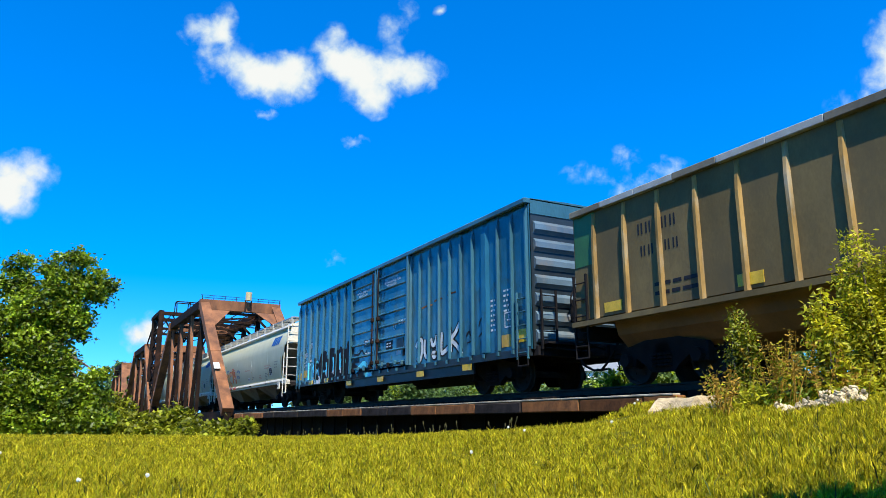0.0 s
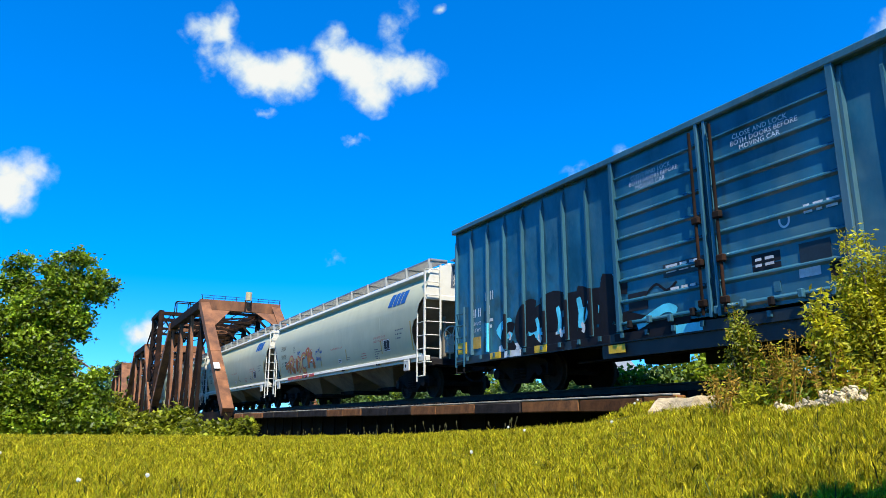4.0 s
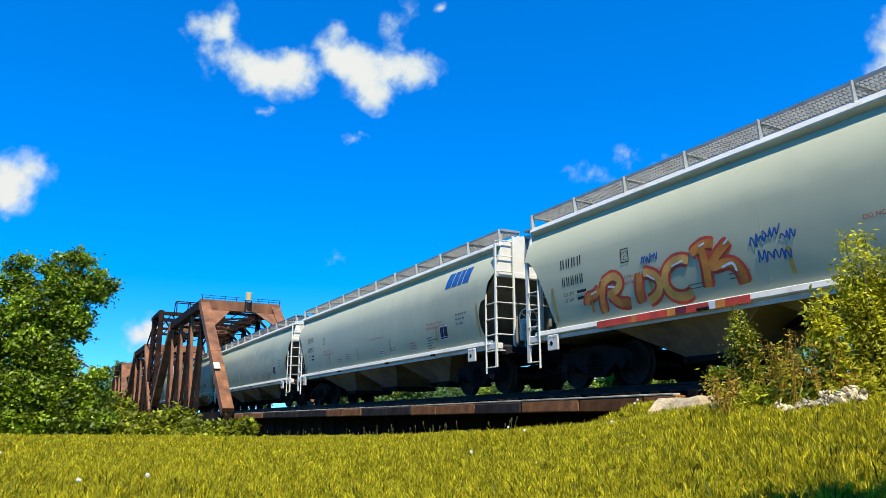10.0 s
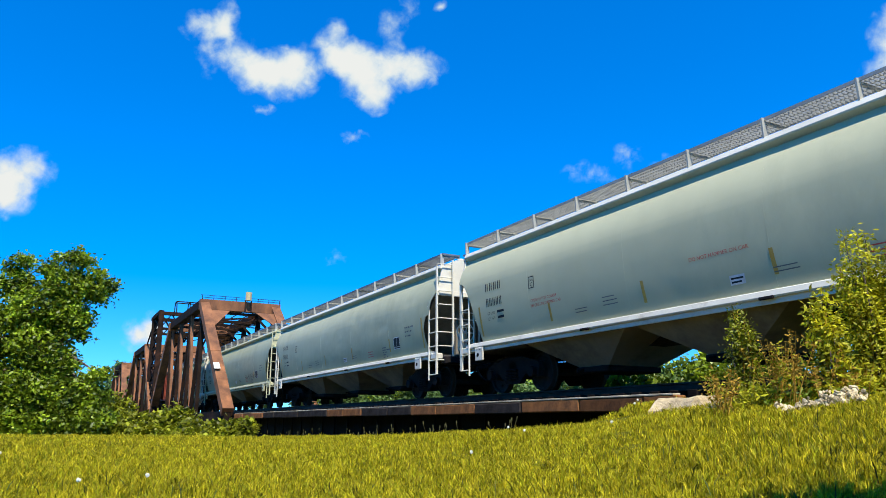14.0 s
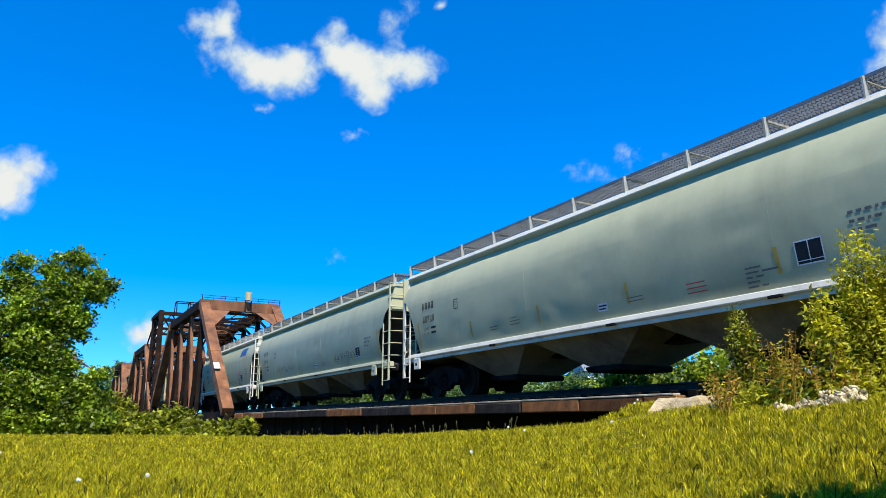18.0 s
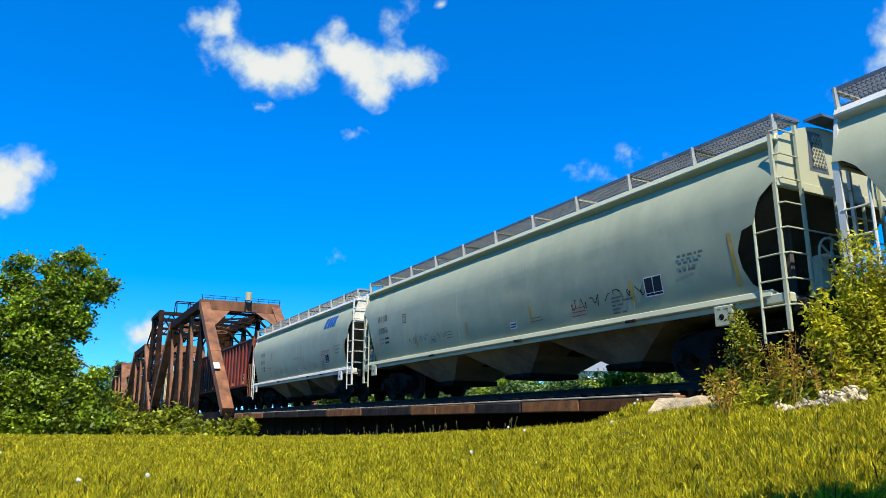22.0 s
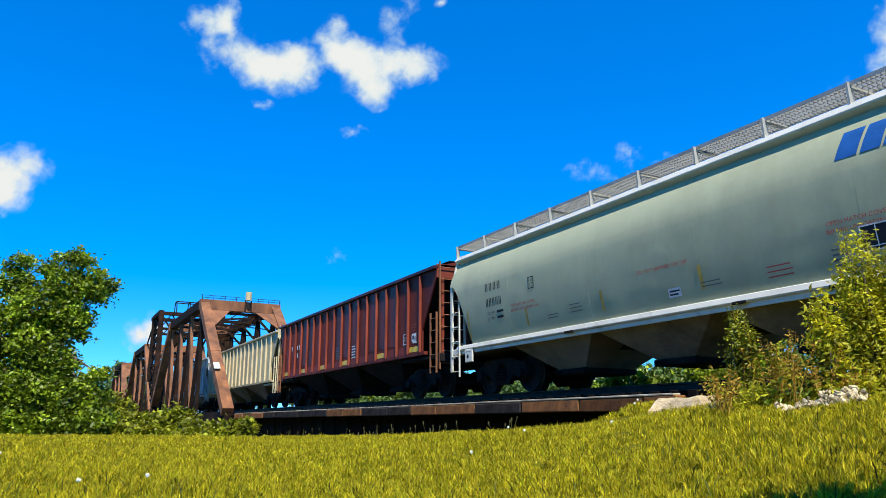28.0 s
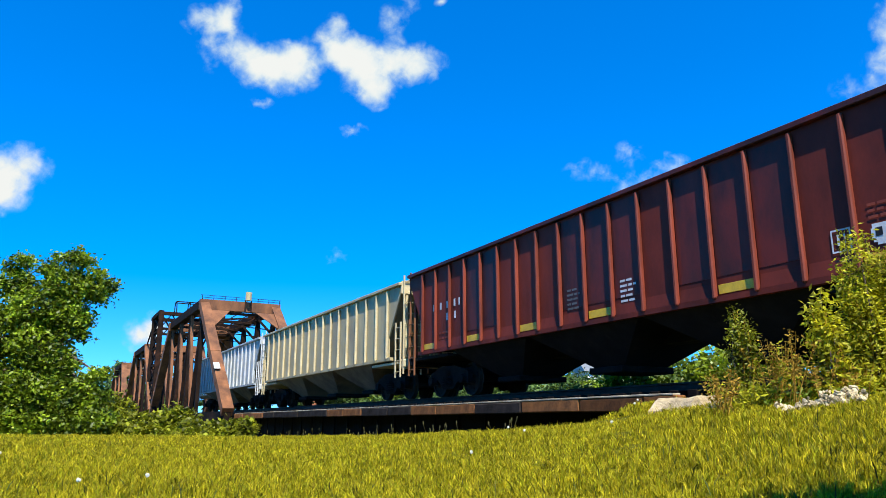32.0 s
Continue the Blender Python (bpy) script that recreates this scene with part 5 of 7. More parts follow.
    bars(car, "dimension_data", h - 1.75, 2.25, [(0.1, 0.06), (0.1, 0.08, 0.05), (0.08, 0.06), (0.06, 0.1), (0.08, 0.06), (0.06, 0.08), (0.1, 0.08, 0.06)], 0.05, 0.075, yf, M_INK_WHITE)
    bars(car, "dimension_data", h - 1.15, 2.42, [(0.1, 0.07, 0.05), (0.1, 0.08), (0.06, 0.06), (0.12, 0.07), (0.14, 0.04)], 0.05, 0.075, yf, M_INK_WHITE)
    bm = B()
    for a, b, c, d in ((0, 0.4, 1.52, 1.55), (0, 0.4, 1.87, 1.9), (0, 0.03, 1.55, 1.87), (0.37, 0.4, 1.55, 1.87), (0.1, 0.3, 1.69, 1.72), (0.18, 0.21, 1.6, 1.84)):
        quad_xz(bm, h - 1.12 + a, h - 1.12 + b, c, d, yf)
    part("service_stencil", bm, M_INK_WHITE, car)
    bars(car, "data_panel", 0.75, 1.7, [(0.52,), (0.52,)], 0.16, 0.02, yd, M_INK_BLACK)
    bm = B()
    quad_xz(bm, 1.55, 1.9, 1.36, 1.58, yd)
    part("sticker", bm, M_INK_WHITE, car)
    bm = B()
    lathe_pts = arc(1.4, 2.3, 0.085, 0.11, 0, 360, 14)
    stroke(bm, lathe_pts, 0.035, yd, cap=False)
    part("round_mark", bm, M_INK_WHITE, car)
    for xx, z in ((-h + 0.35, 1.2), (-h + 1.05, 1.28), (h - 1.02, 1.2), (h - 0.4, 1.26)):
        bm = B()
        box(bm, (xx, -(yw + 0.035), z), (0.46, 0.012, 0.3))
        part("placard", bm, M_YELLOW if abs(xx) > h - 0.8 else M_OCHRE, car, "bright yellow placard")
    for xx, z in ((-6.9, zb - 0.04), (-5.0, zb - 0.04), (-2.5, 0.66), (0.35, 0.66), (3.3, 0.66), (6.05, 0.68)):
        bm = B()
        box(bm, (xx, -(yw + 0.075), z), (0.46, 0.012, 0.16))
        part("reflector", bm, M_YELLOW, car, "yellow reflector strip")
    # dark label panels and pale scuffs low on the doors
    for bx, bz, bw, bh, mt in ((1.6, 1.72, 0.5, 0.3, M_BLUE_SILL), (-2.1, 1.5, 0.5, 0.34, M_INK_BLACK), (-1.15, 1.95, 1.0, 0.24, M_BLUE_SILL), (2.05, 1.4, 0.16, 0.2, M_UNDER), (1.1, 1.3, 0.12, 0.16, M_BLUE_RIB)):
        bm = B()
        box(bm, (bx + bw / 2, -(yw + 0.068), bz), (bw, 0.012, bh))
        part("label_panel", bm, mt, car, "dark label panel on the door")
    for bx, bz, rows in ((-1.08, 2.0, [(0.28, 0.16, 0.2), (0.25, 0.22, 0.14)]), (0.82, 1.75, [(0.12, 0.16), (0.12, 0.16)]), (1.75, 2.4, [(0.1, 0.16, 0.2), (0.14, 0.1, 0.18)]), (-1.0, 1.58, [(0.2, 0.14, 0.12)])):
        bars(car, "small_print", bx, bz, rows, 0.045, 0.05, lambda z: -(yw + 0.078), M_INK_WHITE)
    for k in range(9):
        xx = d0 + 0.3 + 0.52 * k
        bm = B()
        box(bm, (xx, -(yw + 0.12), zb + 0.16 + 0.04 * (k % 2)), (0.09, 0.09, 0.14), bevel=0.015)
        part("door_roller", bm, M_BLUE_RIB if k % 3 else M_UNDER, car)
    # sprayed piece near the trailing end: heavy black letters over cyan and white
    def sprayed(pts, wd, off, mat, text):
        bm = B()
        stroke(bm, pts, wd, lambda z: -(yw + off))
        part("graffiti", bm, mat, car, text)

    def low(pts):
        return [(x, 0.95 + (z - 0.95) * 0.86) for x, z in pts]

    for k, (pts, wd, mat) in enumerate((
            ([(-6.75, 1.35), (-6.55, 1.55), (-6.2, 1.6)], 0.5, M_SPRAY_CYAN), ([(-6.8, 1.02), (-6.2, 1.0), (-5.6, 1.04)], 0.22, M_SPRAY_WHITE),
            ([(-5.5, 1.25), (-5.0, 1.4), (-4.7, 1.75)], 0.6, M_SPRAY_CYAN), ([(-4.5, 1.1), (-3.9, 1.3)], 0.3, M_SPRAY_WHITE),
            ([(-4.1, 1.6), (-3.4, 1.75), (-3.2, 1.3)], 0.6, M_SPRAY_CYAN), ([(-3.3, 1.05), (-2.5, 1.1)], 0.22, M_SPRAY_WHITE),
            ([(-2.9, 2.1), (-2.45, 2.2)], 0.4, M_SPRAY_CYAN))):
        sprayed(low(pts), wd, 0.0285 + 0.0003 * k, mat, "cyan and white spray-painted ground")
    for k, (pts, wd) in enumerate((
            (arc(-6.3, 1.32, 0.27, 0.3, 50, 320), 0.2), (arc(-5.45, 1.55, 0.45, 0.5, 60, 300), 0.3), ([(-5.5, 1.5), (-5.0, 1.62), (-4.95, 1.9)], 0.26),
            ([(-5.7, 1.05), (-5.3, 0.98), (-4.9, 1.1)], 0.24), ([(-4.72, 1.05), (-4.62, 1.6), (-4.5, 2.05)], 0.34), ([(-5.0, 2.05), (-4.5, 2.12), (-4.15, 2.0)], 0.28),
            ([(-4.65, 1.5), (-4.1, 1.48)], 0.2), ([(-3.95, 1.02), (-3.85, 1.6), (-3.8, 2.15)], 0.3), (arc(-3.75, 1.58, 0.55, 0.52, 85, -85), 0.28),
            ([(-2.85, 1.0), (-2.8, 1.7), (-2.7, 2.4)], 0.32), ([(-2.45, 2.1), (-2.7, 1.65), (-2.42, 1.3)], 0.22))):
        sprayed(low(pts), wd * 1.22, 0.031 + 0.0003 * k, M_SPRAY_BLACK, "heavy black sprayed letter stroke")
    for k, (pts, wd, mat) in enumerate((
            ([(-2.3, 1.25), (-1.6, 1.05), (-0.6, 0.98)], 0.3, M_SPRAY_BLACK), ([(-2.2, 2.0), (-2.25, 1.7)], 0.3, M_SPRAY_BLACK), ([(-1.9, 1.02), (-1.2, 1.28), (-0.9, 1.2)], 0.16, M_SPRAY_CYAN),
            ([(-1.6, 1.62), (-1.35, 1.75), (-1.1, 1.6), (-0.85, 1.72)], 0.05, M_SPRAY_BLACK))):
        sprayed(pts, wd, 0.069 + 0.0004 * k, mat, "spray paint run over the door")
    for k, (pts, wd) in enumerate((([(-5.95, 1.3), (-5.3, 1.75), (-4.5, 1.95), (-3.7, 1.95), (-2.75, 1.9)], 0.36), ([(-5.7, 1.08), (-4.7, 1.06), (-3.6, 1.06), (-2.42, 1.08)], 0.2), ([(-5.0, 1.4), (-4.2, 1.35)], 0.2), ([(-3.2, 1.4), (-2.6, 1.35)], 0.3))):
        sprayed(low(pts), wd, 0.0346 + 0.0003 * k, M_SPRAY_BLACK, "heavy black sprayed letter stroke")
    for k, (cx, z0, z1, wd, mat) in enumerate(((-5.15, 1.1, 1.6, 0.12, M_SPRAY_CYAN), (-4.35, 1.15, 1.75, 0.14, M_SPRAY_CYAN), (-3.62, 1.2, 1.85, 0.16, M_SPRAY_CYAN), (-3.3, 1.3, 1.75, 0.1, M_SPRAY_CYAN), (-6.3, 1.2, 1.4, 0.06, M_SPRAY_WHITE), (-5.1, 1.05, 1.2, 0.12, M_SPRAY_WHITE), (-4.3, 1.08, 1.24, 0.1, M_SPRAY_WHITE), (-3.55, 1.1, 1.3, 0.1, M_SPRAY_WHITE))):
        sprayed([(cx, z0), (cx + 0.04, (z0 + z1) / 2), (cx - 0.03, z1)], wd, 0.036 + 0.0003 * k, mat, "small sprayed highlight")
    for xa, ln, mat in ((-6.5, 0.7, M_SPRAY_WHITE), (-5.7, 0.6, M_SPRAY_BLACK), (-4.95, 0.8, M_SPRAY_BLACK), (-3.9, 1.2, M_SPRAY_BLACK), (-2.55, 1.5, M_SPRAY_BLACK), (-0.95, 0.6, M_SPRAY_CYAN)):
        bm = B()
        box(bm, (xa + ln / 2, -(yw + 0.068), zb - 0.05), (ln, 0.008, 0.15))
        part("sill_spray", bm, mat, car, "spray paint run down over the side sill")
    # silver-white tag with a black edge near the leading end
    tag = ([(2.92, 1.48), (3.12, 1.66), (3.34, 1.62), (3.3, 1.2), (3.14, 1.06), (3.0, 1.16)], [(3.52, 1.66), (3.5, 1.3), (3.62, 1.14), (3.76, 1.28), (3.8, 1.66)],
           [(3.92, 1.66), (4.0, 1.46), (4.16, 1.48), (4.28, 1.7), (4.26, 1.22), (4.1, 1.1), (4.02, 1.22), (4.36, 1.18)], [(4.58, 1.76), (4.56, 1.22), (4.72, 1.2), (4.96, 1.3)],
           [(5.05, 1.84), (5.1, 1.5), (5.12, 1.16)], [(5.62, 1.92), (5.4, 1.7), (5.16, 1.5), (5.42, 1.32), (5.74, 1.06)])
    for mat, off, wd in ((M_SPRAY_BLACK, 0.030, 0.22), (M_SPRAY_WHITE, 0.034, 0.125)):
        for k, pts in enumerate(tag):
            sprayed(pts, wd, off + 0.0004 * k, mat, "silver-white sprayed tag with a black edge")
    for pts in ([(5.95, 1.5), (6.1, 1.62), (6.2, 1.48)], [(6.0, 1.32), (6.25, 1.36)], [(6.6, 1.7), (6.75, 1.9), (6.85, 1.66), (6.95, 1.8)], [(6.6, 1.42), (6.8, 1.52), (6.9, 1.36), (7.1, 1.46)]):
        sprayed(pts, 0.045, 0.0345, M_SPRAY_BLACK, "small black sprayed scrawl")
    # rubbed brown scars across the side
    for xx, z, w in ((3.3, 2.62, 0.7), (4.1, 2.72, 0.5), (4.9, 2.78, 0.5)):
        bm = B()
        stroke(bm, [(xx, z), (xx + w * 0.5, z + 0.03), (xx + w, z + 0.02)], 0.05, lambda z: -(yw + 0.029))
        part("scar", bm, M_TIMBER, car, "rusty scrape in the paint")
    return car


# ---- open coal car ----
def coal_car(label, L, x):
    car = thing("coal_car", label, "freight car", "cars of the passing train", at=(x, 0, 0))
    h = L / 2
    yw, zb, zt = 1.5, 1.35, 3.6
    for s in (-1, 1):
        n = 16
        xs = [-h + 0.68 + (L - 1.36) * i / n for i in range(n + 1)]
        edges = [-h] + xs + [h]
        for i in range(len(edges) - 1):
            bm = B()
            box(bm, ((edges[i] + edges[i + 1]) / 2, s * yw, (zb + zt) / 2), (edges[i + 1] - edges[i] - 0.004, 0.03, zt - zb))
            part("side_panel", bm, M_TAN_CAR, car)
        for xr in xs:
            bm = B()
            v = [bm.verts.new((xr + px, s * (yw + py), pz)) for pz, k in ((zb - 0.08, 1.0), (zt - 0.6, 0.9), (zt - 0.06, 0.25)) for px, py in ((-0.055, 0.016), (-0.03, 0.016 + 0.075 * k), (0.03, 0.016 + 0.075 * k), (0.055, 0.016))]
            for r in range(2):
                for q in range(3):
                    bm.faces.new((v[r * 4 + q], v[r * 4 + q + 1], v[r * 4 + 5 + q], v[r * 4 + 4 + q]))
            bmesh.ops.recalc_face_normals(bm, faces=bm.faces)
            part("rib", bm, M_TAN_RIB, car)
        for i in range(16):
            bm = B()
            box(bm, (-h + L * (i + 0.5) / 16, s * (yw + 0.02), zt + 0.04), (L / 16 - 0.004, 0.2, 0.13), bevel=0.01)
            part("top_chord", bm, M_BRACKET if i % 3 else M_CHUTE, car)
        bm = B()
        box(bm, (0, s * (yw + 0.05), zb - 0.1), (L, 0.2, 0.1))
        part("side_sill", bm, M_TAN_CAR, car)
        bm = B()
        box(bm, (-h + 0.37, s * (yw + 0.018), (zb + zt) / 2 + 0.55), (0.66, 0.012, 1.1))
        part("green_panel", bm, M_GREEN_PANEL, car, "dark green painted end panel")
    bm = B()
    box(bm, (0, 0, zb + 0.05), (L, 2.9, 0.08))
    part("floor", bm, M_TAN_CAR, car)
    for a in (-1, 1):
        bm = B()
        for k in range(8):
            t0, t1 = math.pi * k / 8, math.pi * (k + 1) / 8
            vs = [bm.verts.new((xx, -1.3 * math.cos(t), 1.3 - 0.85 * math.sin(t))) for xx, t in ((a * 4.7 - 2.4, t0), (a * 4.7 + 2.4, t0), (a * 4.7 + 2.4, t1), (a * 4.7 - 2.4, t1))]
            bm.faces.new(vs)
        for xx in (a * 4.7 - 2.4, a * 4.7 + 2.4):
            bm.faces.new([bm.verts.new((xx, -1.3 * math.cos(math.pi * k / 8), 1.3 - 0.85 * math.sin(math.pi * k / 8))) for k in range(9)])
        part("belly_tub", bm, M_BELLY, car, "rusty yellow rounded belly tub")
    bm = B()
    box(bm, (0, 0, 0.95), (L - 0.6, 0.5, 0.4))
    part("center_sill", bm, M_UNDER, car)
    for e in (-1, 1):
        bm = B()
        box(bm, (e * (h - 0.03), 0, (zb + zt) / 2), (0.06, 2 * yw, zt - zb))
        part("end_panel", bm, M_TAN_CAR, car)
        bm = B()
        box(bm, (e * h, 0, 1.1), (0.3, 2.9, 0.3), bevel=0.03)
        part("end_sill", bm, M_UNDER, car)
        for y in (-1.42, 1.42):
            ladder(car, e * (h - 0.2), y * 1.1, 0.9, 2.3, 0.4, "x", M_UNDER, 4, "side_ladder")
            ladder(car, e * (h + 0.15), y * 0.8, 1.2, 2.9, 0.4, "y", M_UNDER, 5, "end_ladder")
            stirrup(car, e * (h - 0.2), y * 1.1, M_UNDER)
        coupler(car, e * (h + 0.1), e)
        truck(car, e * (h - 1.9))
    brake_gear(car, -h - 0.05, -1, M_UNDER)
    yf = lambda z: -(yw + 0.02)
    for i in range(4):
        for bx, bz, bw, bh in ((-h + 1.95 + i * 0.21 + (0.2 if i > 1 else 0), 2.78, 0.13, 0.22), (-h + 2.0 + i * 0.2 + (0.22 if i > 1 else 0), 2.35, 0.12, 0.2)):
            bm = B()
            glyph_block(bm, bx, bz, bw, bh, yf)
            part("mark_block", bm, M_INK_BLACK, car, "plain black block of a reporting mark")
    bars(car, "weight_data", -h + 2.3, 1.72, [(0.14, 0.2, 0.2, 0.4), (0.14, 0.16, 0.2, 0.35)], 0.07, 0.1, yf, M_INK_BLACK)
    for xx in (-h + 1.05, -h + 4.3, 1.0, 4.6):
        bm = B()
        box(bm, (xx + 0.1, -(yw + 0.025), zb + 0.16), (0.5, 0.012, 0.2))
        part("reflector", bm, M_YELLOW, car, "yellow reflector strip")
    return car


# ---- the train ----
def travel(t):
    """Distance of the train along the track at t seconds."""
    u = (t - 16) / 16
    return 8.504 + 60.59 * u + 1.391 * u ** 2 - 0.366 * u ** 3 - 0.76 * u ** 4


def ease(xc):
    """Slack between the cars: they bunch a little as the train eases past the abutment."""
    return float(np.interp(xc, (-174, -58, -50, -42, -34, -26, -22, -18, -14, -10, -6, -2, 2, 6, 60), (8.0, 1.62, 1.1, 0.66, 0.2, -0.02, -0.2, -0.42, -0.55, -0.57, -0.62, -0.86, -1.38, -1.98, -2.6)))


def car_x(d, t):
    xc = travel(t) + d
    return xc + ease(xc)


TRAIN = []
coal = coal_car("weathered tan coal car with ribbed sides and green end panel", 16.0, car_x(45.5, 0))
TRAIN.append((coal, 45.5))
boxcar = box_car("dark blue ribbed box car with double doors and graffiti", 17.9, car_x(26.3, 0))
TRAIN.append((boxcar, 26.3))
LH = 16.25
hop_a = round_hopper("pale grey round-sided covered hopper with red graffiti", LH, M_GREY_CAR, M_WHITE_TRIM, car_x(6.73, 0))
hopper_marks(hop_a, LH, True, True)
graffiti_red(hop_a, -LH / 2 + 2.1, 1.36)
TRAIN.append((hop_a, 6.73))
hop_b = round_hopper("pale grey round-sided covered hopper with blue emblem", LH, M_GREY_CAR, M_WHITE_TRIM, car_x(-11.42, 0), dents=0.008, seed=12.0)
hopper_marks(hop_b, LH, True, True)
TRAIN.append((hop_b, -11.42))
hop_c = round_hopper("dented pale grey covered hopper without an emblem", 16.75, M_GREY_CAR_C, M_WHITE_TRIM, car_x(-29.92, 0), grate=M_GRATING_DARK, dents=0.018, seed=23.0)
hopper_marks(hop_c, 16.75, False, False)
TRAIN.append((hop_c, -29.92))
hop_d = round_hopper("worn blue-grey covered hopper with thin dark scrawl", 16.85, M_GREY_CAR_B, M_GREY_CAR, car_x(-48.55, 0), grate=M_GRATING_DARK, dents=0.015, seed=34.0, inner=M_END_SHADED)
hopper_marks(hop_d, 16.85, False, False)
graffiti_scrawl(hop_d, 3.2, 5.6, 1.7, M_INK_BLACK, 3)
graffiti_scrawl(hop_d, -4.8, -2.6, 1.7, M_INK_GREY, 8)
TRAIN.append((hop_d, -48.55))
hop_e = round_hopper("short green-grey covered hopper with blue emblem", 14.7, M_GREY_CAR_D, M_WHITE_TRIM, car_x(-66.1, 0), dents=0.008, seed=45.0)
hopper_marks(hop_e, 14.7, True, True, 1.9, 3.2)
TRAIN.append((hop_e, -66.1))
# M_UNDER blackens chutes and slope sheets: shade under the red car as colour
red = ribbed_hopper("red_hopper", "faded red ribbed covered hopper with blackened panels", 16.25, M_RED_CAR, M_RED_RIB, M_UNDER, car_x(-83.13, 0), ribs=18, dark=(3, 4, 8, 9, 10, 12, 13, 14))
red_marks(red, 16.25, 18)
TRAIN.append((red, -83.13))
cream = ribbed_hopper("cream_hopper", "cream ribbed covered hopper streaked with dirt", 16.7, M_CREAM_CAR, M_CREAM_RIB, M_CHUTE, car_x(-100.9, 0), ribs=17, top=3.66)
TRAIN.append((cream, -100.9))
pale = ribbed_hopper("pale_hopper", "pale grey ribbed covered hopper", 16.7, M_PALE_CAR, M_PALE_RIB, M_CHUTE, car_x(-119.5, 0), ribs=17, top=3.66)
TRAIN.append((pale, -119.5))


# ---- plants ----
EYE_FWD = (AIM - EYE).normalized()
FLAT = Vector((EYE_FWD.x, EYE_FWD.y, 0)).normalized()
SIDE = Vector((FLAT.y, -FLAT.x, 0))


def unit(a):
    return a / np.maximum(np.linalg.norm(a, axis=1, keepdims=True), 1e-6)


def leaf_mesh(name, pts, length, width, mat, parent, rng, droop=0.25, label=""):
    """Folded diamond leaves at the points, one island each."""
    n = len(pts)
    d = rng.normal(size=(n, 3))
    d[:, 2] = d[:, 2] * 0.6 - droop
    d = unit(d)
    s = unit(np.cross(d, rng.normal(size=(n, 3))))
    u = np.cross(d, s)
    k = rng.uniform(0.65, 1.3, (n, 1))
    ln, wd = length * k, width * k
    base = pts
    mid = pts + d * ln * 0.45
    v = np.empty((n, 4, 3))
    v[:, 0] = base
    v[:, 1] = mid + s * wd * 0.5 + u * wd * 0.12
    v[:, 2] = pts + d * ln
    v[:, 3] = mid - s * wd * 0.5 + u * wd * 0.12
    me = bpy.data.meshes.new(name)
    me.vertices.add(n * 4)
    me.vertices.foreach_set("co", v.reshape(-1))
    me.loops.add(n * 4)
    me.loops.foreach_set("vertex_index", np.arange(n * 4, dtype=np.int32))
    me.polygons.add(n)
    me.polygons.foreach_set("loop_start", np.arange(0, n * 4, 4, dtype=np.int32))
    me.update(calc_edges=True)
    return link(name, me, mat, parent, label)


def clump_points(rng, clumps, twigs, per, spread):
    """Leaf places: twig tips scattered through ellipsoids (x, y, z, rx, ry, rz), most of them near the skin."""
    out = []
    vol = np.array([c[3] * c[4] + c[3] * c[5] for c in clumps])
    share = vol / vol.sum()
    for c, f in zip(clumps, share):
        m = max(3, int(twigs * f))
        d = unit(rng.normal(size=(m, 3)))
        r = rng.uniform(0.35, 1.08, (m, 1)) ** 0.6
        tip = np.array(c[:3]) + d * r * np.array(c[3:6])
        cl = tip[:, None, :] + rng.normal(size=(m, per, 3)) * spread * np.array((1, 1, 0.6))
        out.append(cl.reshape(-1, 3))
    return np.concatenate(out)


def limb(bm, pts, r0, r1, seg=7):
    n = len(pts) - 1
    for i in range(n):
        a, b = r0 + (r1 - r0) * i / n, r0 + (r1 - r0) * (i + 1) / n
        tube(bm, pts[i], pts[i + 1], a, seg, b)


def tree(name, label, at, clumps, trunk_h, r, twigs, per, spread, leaf, width, mat, seed, category="tree", group="", droop=0.25):
    rng = np.random.default_rng(seed)
    t = thing(name, label, category, group, at=at)
    bm = B()
    base = Vector((0, 0, -0.3))
    mid = Vector((0.05 * trunk_h, 0, trunk_h * 0.6))
    top = Vector((0, 0.03 * trunk_h, trunk_h))
    limb(bm, [base, mid, top], r, r * 0.6)
    part("trunk", bm, M_BARK, t)
    for c in clumps:
        bm = B()
        e = Vector(c[:3])
        s = mid.lerp(top, rng.uniform(0.1, 1.0))
        m = s.lerp(e, 0.5) + Vector((0, 0, 0.12 * (e - s).length))
        limb(bm, [s, m, e], r * 0.42, r * 0.08, 6)
        part("limb", bm, M_BARK, t)
    leaf_mesh("crown", clump_points(rng, clumps, twigs, per, spread), leaf, width, mat, t, rng, droop)
    return t


def at_depth(side, depth, z):
    """A place side metres to the right of the view's middle line, depth metres along it."""
    p = EYE + FLAT * depth + SIDE * side
    return Vector((p.x, p.y, z))


# the big vine-covered tree by the river bank
tree_at = at_depth(-14.0, 25.5, -1.2)


def side_clump(px, pz, rx, rz, ry=None):
    """An ellipsoid in the tree's own space, px metres across the view, pz metres up."""
    v = SIDE * px
    return (v.x, v.y, pz, rx, ry or rx, rz)


